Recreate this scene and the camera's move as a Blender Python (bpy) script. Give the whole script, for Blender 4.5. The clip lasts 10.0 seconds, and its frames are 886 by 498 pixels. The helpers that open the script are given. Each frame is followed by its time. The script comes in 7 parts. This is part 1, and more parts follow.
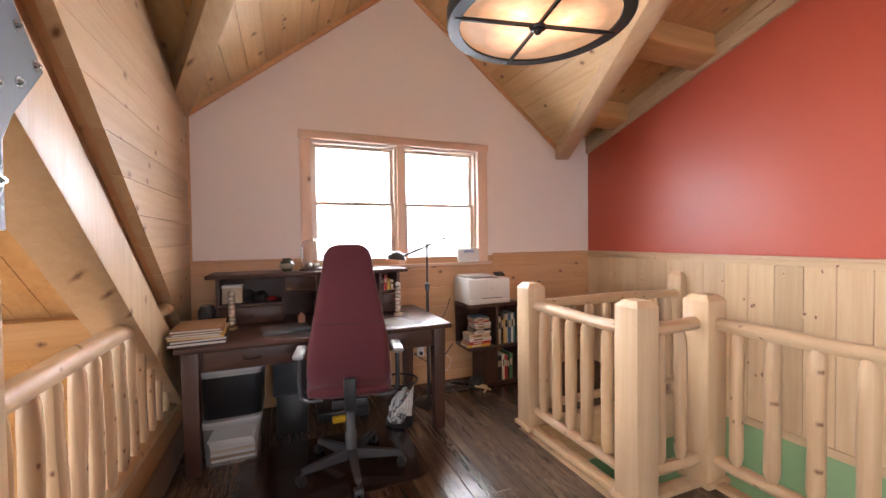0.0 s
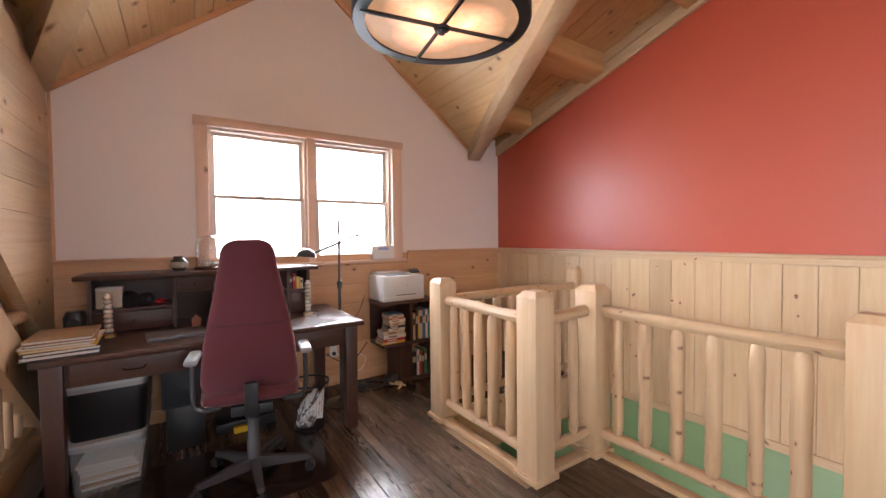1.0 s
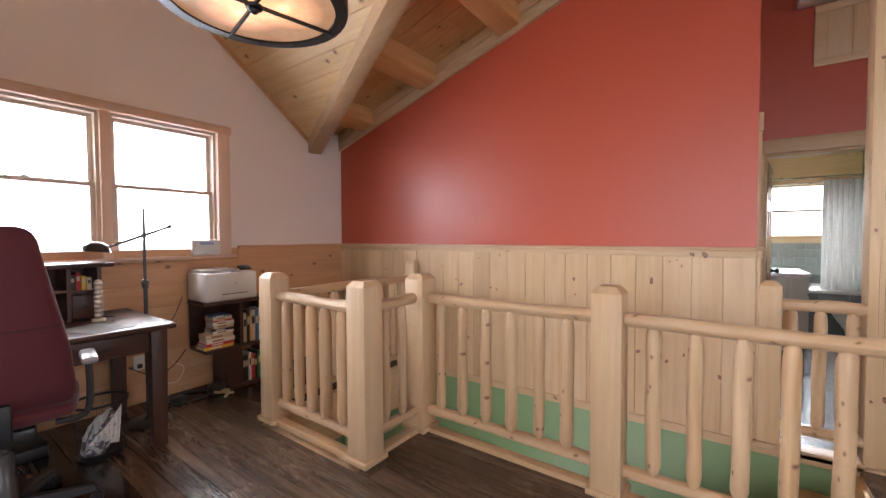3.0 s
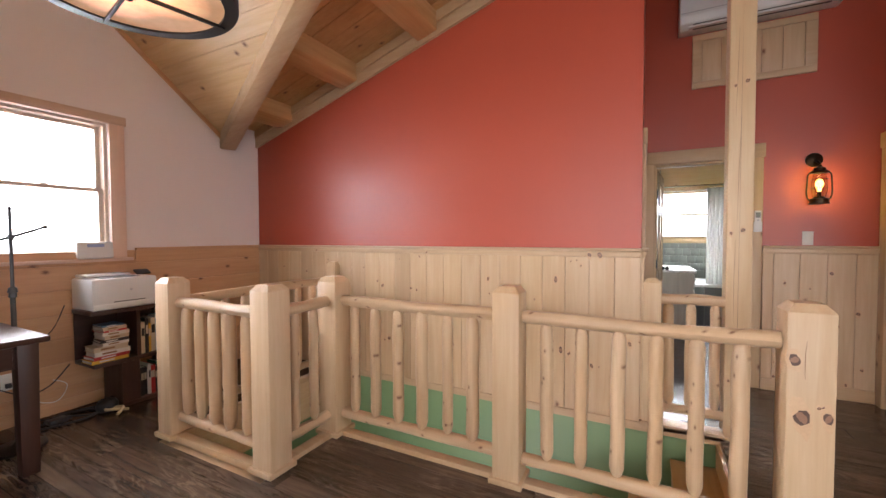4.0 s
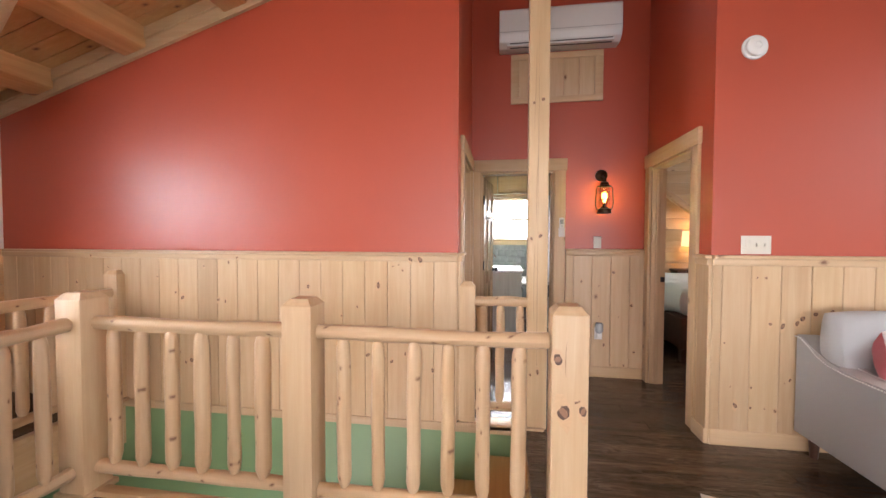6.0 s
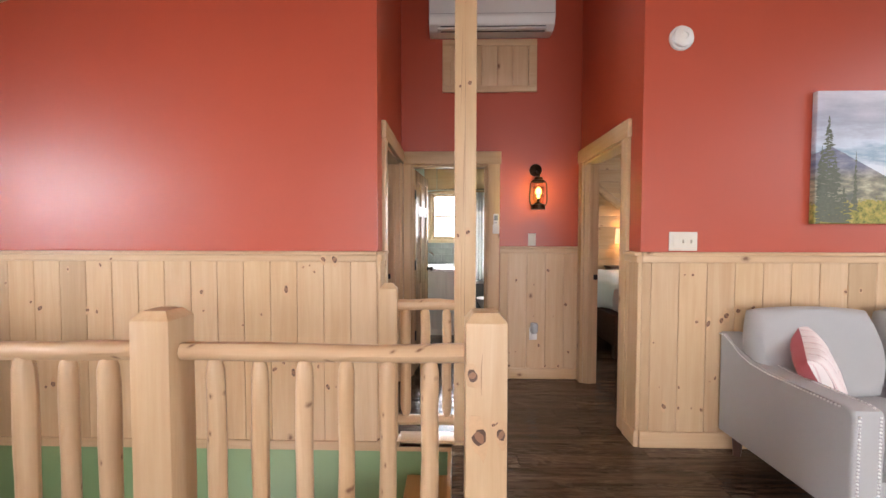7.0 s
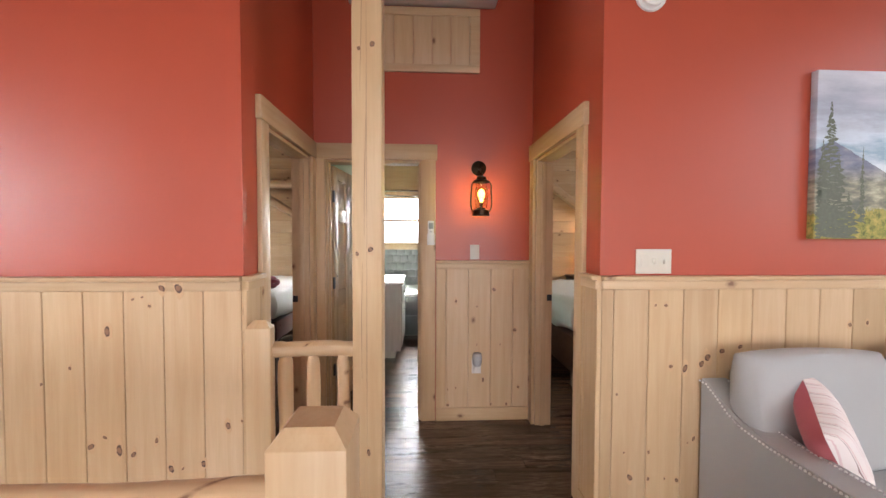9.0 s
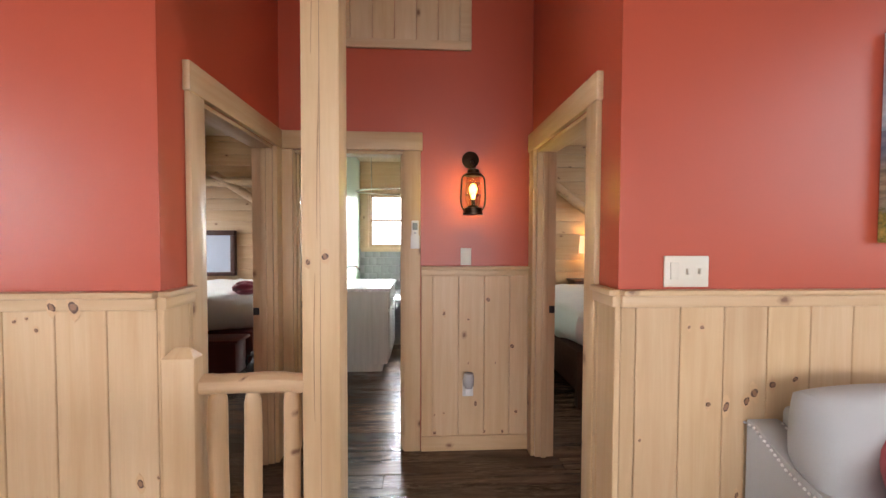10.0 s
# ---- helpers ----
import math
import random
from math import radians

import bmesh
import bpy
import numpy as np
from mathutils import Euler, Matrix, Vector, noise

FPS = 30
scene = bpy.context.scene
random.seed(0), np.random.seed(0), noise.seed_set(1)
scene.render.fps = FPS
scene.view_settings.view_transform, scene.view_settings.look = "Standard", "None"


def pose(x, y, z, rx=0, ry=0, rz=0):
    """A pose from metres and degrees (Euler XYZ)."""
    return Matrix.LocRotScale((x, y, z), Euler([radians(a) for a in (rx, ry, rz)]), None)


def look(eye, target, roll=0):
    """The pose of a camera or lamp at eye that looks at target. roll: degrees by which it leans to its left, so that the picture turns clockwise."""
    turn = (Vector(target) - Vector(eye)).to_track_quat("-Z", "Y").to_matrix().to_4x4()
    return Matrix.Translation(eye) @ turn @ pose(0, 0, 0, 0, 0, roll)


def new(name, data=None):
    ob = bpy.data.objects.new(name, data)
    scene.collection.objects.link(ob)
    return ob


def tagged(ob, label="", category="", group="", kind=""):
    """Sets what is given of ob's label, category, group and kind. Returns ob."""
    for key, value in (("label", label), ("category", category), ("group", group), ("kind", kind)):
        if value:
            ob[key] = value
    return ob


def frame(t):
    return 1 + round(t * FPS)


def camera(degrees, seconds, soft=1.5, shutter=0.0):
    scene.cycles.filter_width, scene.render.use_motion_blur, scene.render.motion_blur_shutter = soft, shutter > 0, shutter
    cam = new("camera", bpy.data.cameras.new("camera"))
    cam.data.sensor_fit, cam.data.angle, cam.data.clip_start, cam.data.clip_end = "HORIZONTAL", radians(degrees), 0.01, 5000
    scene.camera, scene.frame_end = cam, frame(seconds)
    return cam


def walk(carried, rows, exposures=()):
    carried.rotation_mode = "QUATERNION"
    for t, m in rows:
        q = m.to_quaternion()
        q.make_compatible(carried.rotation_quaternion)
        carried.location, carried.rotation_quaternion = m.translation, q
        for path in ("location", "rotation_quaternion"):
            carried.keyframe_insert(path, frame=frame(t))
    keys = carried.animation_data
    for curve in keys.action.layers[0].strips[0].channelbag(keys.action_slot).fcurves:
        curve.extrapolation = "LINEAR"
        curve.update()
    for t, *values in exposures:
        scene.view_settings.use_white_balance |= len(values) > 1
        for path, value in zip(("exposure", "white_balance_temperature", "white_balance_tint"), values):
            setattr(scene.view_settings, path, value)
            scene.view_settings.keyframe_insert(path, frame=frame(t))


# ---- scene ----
cam = camera(96.4, 10.0)
PATH = [
    (0, (-3.213, -3.559, 1.366), (-2.466, -1.705, 1.317), -0.7),
    (0.5, (-3.189, -3.584, 1.354), (-2.258, -1.814, 1.303), -0.6),
    (1, (-3.173, -3.599, 1.343), (-2.071, -1.931, 1.287), -0.6),
    (1.5, (-3.156, -3.624, 1.316), (-1.897, -2.071, 1.258), -0.5),
    (2, (-3.134, -3.673, 1.293), (-1.741, -2.239, 1.234), -0.4),
    (2.5, (-3.119, -3.702, 1.288), (-1.601, -2.401, 1.229), -0.3),
    (3.8, (-3.081, -3.882, 1.306), (-1.334, -2.911, 1.242), -0.2),
    (4, (-3.057, -3.913, 1.308), (-1.278, -3.001, 1.244), -0.2),
    (4.5, (-3.036, -3.994, 1.313), (-1.185, -3.238, 1.249), -0.1),
    (5, (-2.994, -4.09, 1.315), (-1.086, -3.494, 1.252), -0.1),
    (5.5, (-2.915, -4.157, 1.329), (-0.965, -3.719, 1.265), -0.0),
    (5.7, (-2.858, -4.172, 1.336), (-0.896, -3.79, 1.273), 0.1),
    (7, (-2.479, -4.353, 1.323), (-0.48, -4.307, 1.252), 0.1),
    (7.5, (-2.316, -4.457, 1.331), (-0.317, -4.504, 1.263), 0.2),
    (8, (-2.142, -4.522, 1.339), (-0.145, -4.615, 1.272), 0.2),
    (8.5, (-1.976, -4.581, 1.369), (0.021, -4.687, 1.305), 0.2),
    (9, (-1.816, -4.684, 1.402), (0.18, -4.79, 1.337), 0.2),
    (9.5, (-1.637, -4.766, 1.418), (0.359, -4.874, 1.356), 0.2),
    (10, (-1.425, -4.792, 1.412), (0.571, -4.9, 1.35), 0.2),
]
walk(cam, [(t, look(eye, target, roll)) for t, eye, target, roll in PATH], exposures=[(0, 0.38, 6250, 14), (1.5, 0.12, 6200, 14), (2.5, -0.10, 6200, 14), (3.8, -0.01, 6250, 14), (4.5, 0.22, 6350, 15), (5.5, 0.36, 6400, 15), (7, 0.27, 6400, 15), (10, 0.23, 6350, 13)])

# ---- world and light ----
world = bpy.data.worlds.new("world")
scene.world = world
world.use_nodes = True
wn = world.node_tree
sky = wn.nodes.new("ShaderNodeTexSky")
sky.sky_type, sky.sun_disc = "NISHITA", False
sky.sun_elevation, sky.sun_rotation = radians(35), radians(20)
wn.nodes["Background"].inputs[1].default_value = 0.12
wn.links.new(sky.outputs[0], wn.nodes["Background"].inputs[0])


def area_light(name, m, w, h, watts, colour, spread=140):
    data = bpy.data.lights.new(name, "AREA")
    data.spread = radians(spread)
    data.shape, data.size, data.size_y, data.energy, data.color = "RECTANGLE", w, h, watts, colour
    ob = new(name, data)
    ob.matrix_world = m
    return ob


def point_light(name, p, watts, colour, radius):
    data = bpy.data.lights.new(name, "POINT")
    data.energy, data.color, data.shadow_soft_size = watts, colour, radius
    ob = new(name, data)
    ob.location = p
    return ob


sun_data = bpy.data.lights.new("sun", "SUN")
sun_data.energy, sun_data.angle, sun_data.color = 0.8, radians(20), (1.0, 0.96, 0.9)
sun_ob = new("sun", sun_data)
sun_ob.matrix_world = look((0, 0, 30), (-8, -18, 0))
DAY = (0.95, 0.98, 1.0)
area_light("window_light_desk", look((-2.19, 0.28, 1.76), (-2.19, -2.72, 0.96)), 1.58, 1.0, 118, DAY, 150)
# added fill lamp behind the camera, at an assumed south opening
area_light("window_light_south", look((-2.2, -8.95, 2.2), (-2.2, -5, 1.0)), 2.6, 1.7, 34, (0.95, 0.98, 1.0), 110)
area_light("window_light_great_room", look((-8.9, -4.6, 1.1), (0, -4.6, 1.4)), 7.8, 3.0, 120, (0.98, 0.98, 1.0))
area_light("window_light_bath", look((5.9, -4.465, 2.45), (3.2, -4.465, 0.8)), 1.6, 1.0, 560, DAY)
# added lamp out of view, brightens the green stair wall
area_light("window_light_lower_storey", look((-1.62, -2.9, -1.35), (0, -2.9, -1.0)), 1.6, 1.2, 14, DAY)
# added fill for bed and door jamb, before an assumed north opening
area_light("window_light_bedroom", look((4.0, -0.25, 1.5), (4.0, -2, 0.8)), 1.1, 1.0, 26, DAY)
# lamp added to lift the guest bed; no window known on this side
area_light("window_light_guest_room", look((2.2, -8.95, 1.5), (2.2, -6, 0.8)), 1.1, 1.0, 42, DAY)
point_light("ceiling_lamp_light", (-2.29, -2.29, 2.29), 6, (1.0, 0.72, 0.42), 0.12)
point_light("lantern_light", (1.055, -5.113, 1.70), 3.8, (1.0, 0.94, 0.2), 0.02)
point_light("bedside_light", (3.93, -7.12, 1.32), 4, (1.0, 0.62, 0.16), 0.06)


# ---- materials ----
class Nodes:
    """A node material that is built up line by line."""

    def __init__(self, name):
        self.mat = bpy.data.materials.new(name)
        self.mat.use_nodes = True
        self.t = self.mat.node_tree
        self.bsdf = self.t.nodes["Principled BSDF"]

    def n(self, kind, **values):
        node = self.t.nodes.new("ShaderNode" + kind)
        for key, value in values.items():
            setattr(node, key, value)
        return node

    def put(self, socket, value):
        if isinstance(value, bpy.types.NodeSocket):
            self.t.links.new(value, socket)
        elif isinstance(value, (tuple, list)) and len(value) == 3 and socket.type == "RGBA":
            socket.default_value = (*value, 1)
        else:
            socket.default_value = value

    def pos(self, scale, shift=True):
        """World place, stretched by scale, moved by chance for each object."""
        g = self.n("NewGeometry").outputs["Position"]
        m = self.n("VectorMath", operation="MULTIPLY")
        self.put(m.inputs[0], g)
        m.inputs[1].default_value = scale
        if not shift:
            return m.outputs[0]
        r = self.n("ObjectInfo").outputs["Random"]
        s = self.n("VectorMath", operation="MULTIPLY")
        self.put(s.inputs[0], r)
        s.inputs[1].default_value = (37.0, 53.0, 71.0)
        a = self.n("VectorMath", operation="ADD")
        self.put(a.inputs[0], m.outputs[0])
        self.put(a.inputs[1], s.outputs[0])
        return a.outputs[0]

    def noise(self, vec, scale, detail=4, rough=0.55, distort=0.0):
        k = self.n("TexNoise")
        self.put(k.inputs["Vector"], vec)
        k.inputs["Scale"].default_value, k.inputs["Detail"].default_value = scale, detail
        k.inputs["Roughness"].default_value, k.inputs["Distortion"].default_value = rough, distort
        return k.outputs["Fac"]

    def ramp(self, fac, stops):
        k = self.n("ValToRGB")
        self.put(k.inputs[0], fac)
        while len(k.color_ramp.elements) < len(stops):
            k.color_ramp.elements.new(0.5)
        for e, (p, c) in zip(k.color_ramp.elements, stops):
            e.position, e.color = p, ((*c, 1) if isinstance(c, tuple) else (c, c, c, 1))
        return k.outputs[0]

    def mix(self, fac, a, b, blend="MIX"):
        k = self.n("Mix", data_type="RGBA", blend_type=blend)
        self.put(k.inputs[0], fac)
        self.put(k.inputs[6], a)
        self.put(k.inputs[7], b)
        return k.outputs[2]

    def math(self, op, a, b=0.0):
        k = self.n("Math", operation=op)
        self.put(k.inputs[0], a)
        self.put(k.inputs[1], b)
        return k.outputs[0]

    def bump(self, height, strength, distance=0.01):
        k = self.n("Bump")
        k.inputs["Strength"].default_value, k.inputs["Distance"].default_value = strength, distance
        self.put(k.inputs["Height"], height)
        self.put(self.bsdf.inputs["Normal"], k.outputs[0])

    def done(self, colour=None, rough=None, metal=None, **more):
        for key, value in (("Base Color", colour), ("Roughness", rough), ("Metallic", metal)):
            if value is not None:
                self.put(self.bsdf.inputs[key], value)
        for key, value in more.items():
            self.put(self.bsdf.inputs[key.replace("_", " ")], value)
        return self.mat


def wood(name, axis, light, dark, knot=(0.17, 0.08, 0.04), knots=0.2, rough=0.42, vary=0.2, knot_scale=5.5, proj="wall", grain=1.0):
    """Sawn wood with grain along an axis, rings, knots and a tone of its own for each piece."""
    k = Nodes(name)
    along = {"x": (0.06, 1, 1), "y": (1, 0.06, 1), "z": (1, 1, 0.06)}[axis]
    v = k.pos(along)
    warp = k.noise(k.pos({"x": (0.8, 3, 3), "y": (3, 0.8, 3), "z": (3, 3, 0.8)}[axis]), 1.0, 2)
    rings = k.noise(v, 26 * grain, 3, 0.6, 0.6)
    fine = k.noise(v, 150 * grain, 2)
    f = k.math("ADD", k.math("MULTIPLY", rings, 0.62), k.math("MULTIPLY", warp, 0.5))
    col = k.ramp(f, [(0.38, light), (0.78, dark)])
    col = k.mix(k.math("MULTIPLY", fine, 0.20), col, tuple(c * 0.62 for c in dark))
    tone = k.ramp(k.n("ObjectInfo").outputs["Random"], [(0.0, (1.0 - vary * 0.9, 1.0 - vary, 1.0 - vary * 1.25)), (0.35, 1.0), (0.7, (0.97, 0.95, 0.88)), (1.0, 0.86 + vary * 0.5)])
    col = k.mix(1.0, col, tone, "MULTIPLY")
    cells = k.n("TexVoronoi", voronoi_dimensions="2D")
    flat = k.n("SeparateXYZ")
    sq = {"x": (0.66, 1, 1), "y": (1, 0.66, 1), "z": (1, 1, 0.66)}[axis]
    k.put(flat.inputs[0], k.pos(sq))
    plan = k.n("CombineXYZ")
    k.put(plan.inputs[0], k.math("ADD", flat.outputs[0], flat.outputs[1]) if proj == "wall" else flat.outputs[0])
    k.put(plan.inputs[1], flat.outputs[2] if proj == "wall" else flat.outputs[1])
    k.put(cells.inputs["Vector"], plan.outputs[0])
    cells.inputs["Scale"].default_value = knot_scale
    ripple = k.math("MULTIPLY", k.noise(k.pos((1, 1, 1)), 60, 2), 0.09)
    spot = k.ramp(k.math("ADD", cells.outputs["Distance"], ripple), [(0.07, 1.0), (0.115, 0.45), (0.17, 0.0)])
    pick = k.n("SeparateColor")
    k.put(pick.inputs[0], cells.outputs["Color"])
    gate = k.math("LESS_THAN", pick.outputs[0], knots)
    spot = k.math("MULTIPLY", spot, gate)
    col = k.mix(spot, col, knot)
    k.bump(k.math("ADD", rings, k.math("MULTIPLY", spot, 0.6)), 0.12, 0.004)
    r = k.math("ADD", k.math("MULTIPLY", rings, 0.16), rough - 0.08)
    return k.done(col, r, IOR=1.45)


PINE_L, PINE_D = (0.61, 0.443, 0.282), (0.50, 0.33, 0.184)
AMB_L, AMB_D = (0.66, 0.40, 0.18), (0.50, 0.27, 0.10)
ORG_L, ORG_D = (0.68, 0.40, 0.22), (0.55, 0.29, 0.14)
pine = {a: wood("pine_" + a, a, PINE_L, PINE_D) for a in "xyz"}
log = {a: wood("log_" + a, a, (0.62, 0.445, 0.283), (0.48, 0.31, 0.173), knots=0.5, knot_scale=12) for a in "xyz"}
amber = {a: wood("amber_pine_" + a, a, AMB_L, AMB_D, knots=0.3) for a in "xyz"}
orange = {a: wood("orange_pine_" + a, a, ORG_L, ORG_D, knots=0.3) for a in "xyz"}
board_pine = wood("wainscot_pine", "z", PINE_L, PINE_D, knots=0.025, vary=0.24)
ceil_pine = wood("ceiling_pine", "y", (0.78, 0.57, 0.32), (0.64, 0.42, 0.20), knots=0.42, proj="ceil")
ceil_amber = wood("ceiling_amber_pine", "y", (0.70, 0.45, 0.21), (0.54, 0.31, 0.125), knots=0.4, proj="ceil")
walnut = {a: wood("dark_wood_" + a, a, (0.085, 0.036, 0.025), (0.048, 0.020, 0.014), (0.01, 0.005, 0.004), 0.0, 0.42) for a in "xyz"}
cherry = wood("cherry_wood", "y", (0.09, 0.018, 0.012), (0.05, 0.01, 0.008), (0.02, 0.005, 0.004), 0.0, 0.3)


def floor_wood():
    k = Nodes("dark_stained_floor")
    v = k.pos((1, 0.05, 1))
    rings = k.noise(v, 15, 6, 0.62, 1.6)
    fine = k.noise(v, 160, 3)
    col = k.ramp(rings, [(0.34, (0.022, 0.012, 0.008)), (0.50, (0.070, 0.041, 0.027)), (0.66, (0.12, 0.075, 0.049))])
    wear = k.noise(k.pos((1, 0.5, 1), False), 2.2, 4)
    figure = k.noise(k.pos((1, 0.16, 1)), 22, 5, 0.65, 3.0)
    patch = k.noise(k.pos((1, 0.55, 1)), 3.4, 3)
    worn = k.math("MULTIPLY", k.ramp(figure, [(0.47, 0.0), (0.60, 0.9)]), k.ramp(patch, [(0.42, 0.05), (0.66, 0.6)]))
    col = k.mix(worn, col, (0.27, 0.20, 0.14))
    col = k.mix(k.ramp(wear, [(0.48, 0.0), (0.72, 0.35)]), col, (0.14, 0.095, 0.068))
    tone = k.ramp(k.n("ObjectInfo").outputs["Random"], [(0.0, 0.55), (1.0, 1.12)])
    col = k.mix(1.0, col, tone, "MULTIPLY")
    r = k.math("ADD", k.math("MULTIPLY", fine, 0.10), k.math("ADD", 0.08, k.math("MULTIPLY", wear, 0.14)))
    k.bump(k.math("ADD", rings, fine), 0.22, 0.004)
    return k.done(col, r)


def paint(name, colour, rough, mottled=0.05, relief=0.05):
    k = Nodes(name)
    big = k.noise(k.pos((1, 1, 1), False), 1.3, 3)
    small = k.noise(k.pos((1, 1, 1), False), 140, 3)
    col = k.mix(k.math("MULTIPLY", big, mottled * 2), colour, tuple(c * 0.8 for c in colour))
    k.bump(small, relief, 0.003)
    return k.done(col, k.math("ADD", rough - 0.04, k.math("MULTIPLY", big, 0.08)))


def plain(name, colour, rough=0.5, metal=0.0, vary=0.12, scale=30, **more):
    k = Nodes(name)
    f = k.noise(k.pos((1, 1, 1)), scale, 4)
    col = k.mix(k.math("MULTIPLY", f, vary * 2), colour, tuple(c * 0.6 for c in colour))
    k.bump(f, 0.04, 0.003)
    return k.done(col, rough, metal, **more)


def cloth(name, colour, rough=0.85, weave=420, relief=0.25):
    k = Nodes(name)
    w = k.noise(k.pos((1, 1, 1)), weave, 2)
    big = k.noise(k.pos((1, 1, 1)), 5, 4)
    col = k.mix(k.math("MULTIPLY", w, 0.5), colour, tuple(c * 0.62 for c in colour))
    col = k.mix(k.math("MULTIPLY", big, 0.22), col, tuple(c * 0.7 for c in colour))
    k.bump(k.math("ADD", w, k.math("MULTIPLY", big, 1.5)), relief, 0.004)
    return k.done(col, rough, Sheen_Weight=0.2)


def glow(name, colour, strength):
    k = Nodes(name)
    f = k.noise(k.pos((1, 1, 1)), 12, 4)
    col = k.mix(f, colour, tuple(c * 0.75 for c in colour))
    return k.done(colour, 0.5, Emission_Color=col, Emission_Strength=strength)


def clear_glass(name, tint=(1, 1, 1), rough=0.0):
    k = Nodes(name)
    return k.done(tint, rough, Transmission_Weight=1.0, IOR=1.45)


floor_mat = floor_wood()
red_paint = paint("red_wall_paint", (0.385, 0.061, 0.029), 0.40, 0.06, 0.06)
white_paint = paint("warm_white_wall_paint", (0.76, 0.67, 0.625), 0.55)
green_paint = paint("green_wall_paint", (0.20, 0.31, 0.15), 0.42)
bath_paint = paint("pale_sage_wall_paint", (0.55, 0.66, 0.53), 0.5)
cream_paint = paint("cream_wall_paint", (0.75, 0.68, 0.58), 0.6)
black_metal = plain("black_iron", (0.03, 0.03, 0.032), 0.45, 0.7)
steel = plain("bright_steel", (0.62, 0.62, 0.62), 0.25, 1.0)
bronze = plain("dark_bronze", (0.055, 0.035, 0.022), 0.4, 0.85)
gun_metal = plain("gunmetal_steel_plate", (0.075, 0.078, 0.082), 0.55, 0.4)
white_plastic = plain("white_plastic", (0.66, 0.66, 0.64), 0.35, vary=0.04)
black_plastic = plain("black_plastic", (0.018, 0.018, 0.02), 0.4)
grey_plastic = plain("grey_plastic", (0.22, 0.22, 0.23), 0.45)
glass_mat = clear_glass("window_glass")

# ---- building helpers ----
PI = math.pi


def add_box(bm, x0, x1, y0, y1, z0, z1, bevel=0.0, m=None):
    r = bmesh.ops.create_cube(bm, size=1.0)
    vs = r["verts"]
    bmesh.ops.transform(bm, verts=vs, matrix=Matrix.Translation(((x0 + x1) / 2, (y0 + y1) / 2, (z0 + z1) / 2)) @ Matrix.Diagonal((abs(x1 - x0), abs(y1 - y0), abs(z1 - z0), 1)))
    if bevel:
        es = list({e for v in vs for e in v.link_edges})
        out = bmesh.ops.bevel(bm, geom=es, offset=bevel, segments=2, affect="EDGES", profile=0.5)
        vs = list({v for f in out["faces"] for v in f.verts} | {v for v in vs if v.is_valid})
    if m is not None:
        bmesh.ops.transform(bm, verts=vs, matrix=m)
    return bm


def box(*a, **k):
    return add_box(bmesh.new(), *a, **k)


def add_tube(bm, a, b, r0, r1=None, seg=14, caps=True):
    a, b = Vector(a), Vector(b)
    r1 = r0 if r1 is None else r1
    d = b - a
    turn = d.to_track_quat("Z", "Y").to_matrix().to_4x4()
    bmesh.ops.create_cone(bm, cap_ends=caps, segments=seg, radius1=r0, radius2=r1, depth=d.length, matrix=Matrix.Translation((a + b) / 2) @ turn)
    return bm


def tube(*a, **k):
    return add_tube(bmesh.new(), *a, **k)


def add_lathe(bm, profile, seg=28, m=None, close=False):
    """A turned shape from (radius, height) pairs."""
    rings = []
    for r, z in profile:
        rings.append([bm.verts.new((r * math.cos(2 * PI * i / seg), r * math.sin(2 * PI * i / seg), z)) for i in range(seg)])
    for p, q in zip(rings, rings[1:]):
        for i in range(seg):
            j = (i + 1) % seg
            bm.faces.new((p[i], p[j], q[j], q[i]))
    if close:
        bm.faces.new(rings[0][::-1])
        bm.faces.new(rings[-1])
    if m is not None:
        bmesh.ops.transform(bm, verts=[v for ring in rings for v in ring], matrix=m)
    return bm


def lathe(*a, **k):
    return add_lathe(bmesh.new(), *a, **k)


def add_prism(bm, pts, vec):
    """A flat outline pushed along vec."""
    vec = Vector(vec)
    lo = [bm.verts.new(p) for p in pts]
    hi = [bm.verts.new(Vector(p) + vec) for p in pts]
    n = len(pts)
    bm.faces.new(lo)
    bm.faces.new(hi[::-1])
    for i in range(n):
        j = (i + 1) % n
        bm.faces.new((lo[i], hi[i], hi[j], lo[j]))
    return bm


def prism(pts, vec):
    return add_prism(bmesh.new(), pts, vec)


def add_path(bm, pts, r, seg=8):
    """A round bar along points."""
    pts = [Vector(p) for p in pts]
    rings = []
    for i, p in enumerate(pts):
        d = (pts[min(i + 1, len(pts) - 1)] - pts[max(i - 1, 0)]).normalized()
        up = Vector((0, 0, 1)) if abs(d.z) < 0.9 else Vector((1, 0, 0))
        u = d.cross(up).normalized()
        w = u.cross(d)
        rings.append([bm.verts.new(p + (u * math.cos(2 * PI * j / seg) + w * math.sin(2 * PI * j / seg)) * r) for j in range(seg)])
    for p, q in zip(rings, rings[1:]):
        for j in range(seg):
            k = (j + 1) % seg
            bm.faces.new((p[j], p[k], q[k], q[j]))
    bm.faces.new(rings[0][::-1])
    bm.faces.new(rings[-1])
    return bm


def smooth_path(pts, steps=6):
    """A smooth run of points through the given ones."""
    pts = [Vector(p) for p in pts]
    out = []
    for i in range(len(pts) - 1):
        a, b, c, d = pts[max(i - 1, 0)], pts[i], pts[i + 1], pts[min(i + 2, len(pts) - 1)]
        for s in range(steps):
            t = s / steps
            out.append(0.5 * (2 * b + (c - a) * t + (2 * a - 5 * b + 4 * c - d) * t * t + (3 * b - a - 3 * c + d) * t ** 3))
    return out + [pts[-1]]


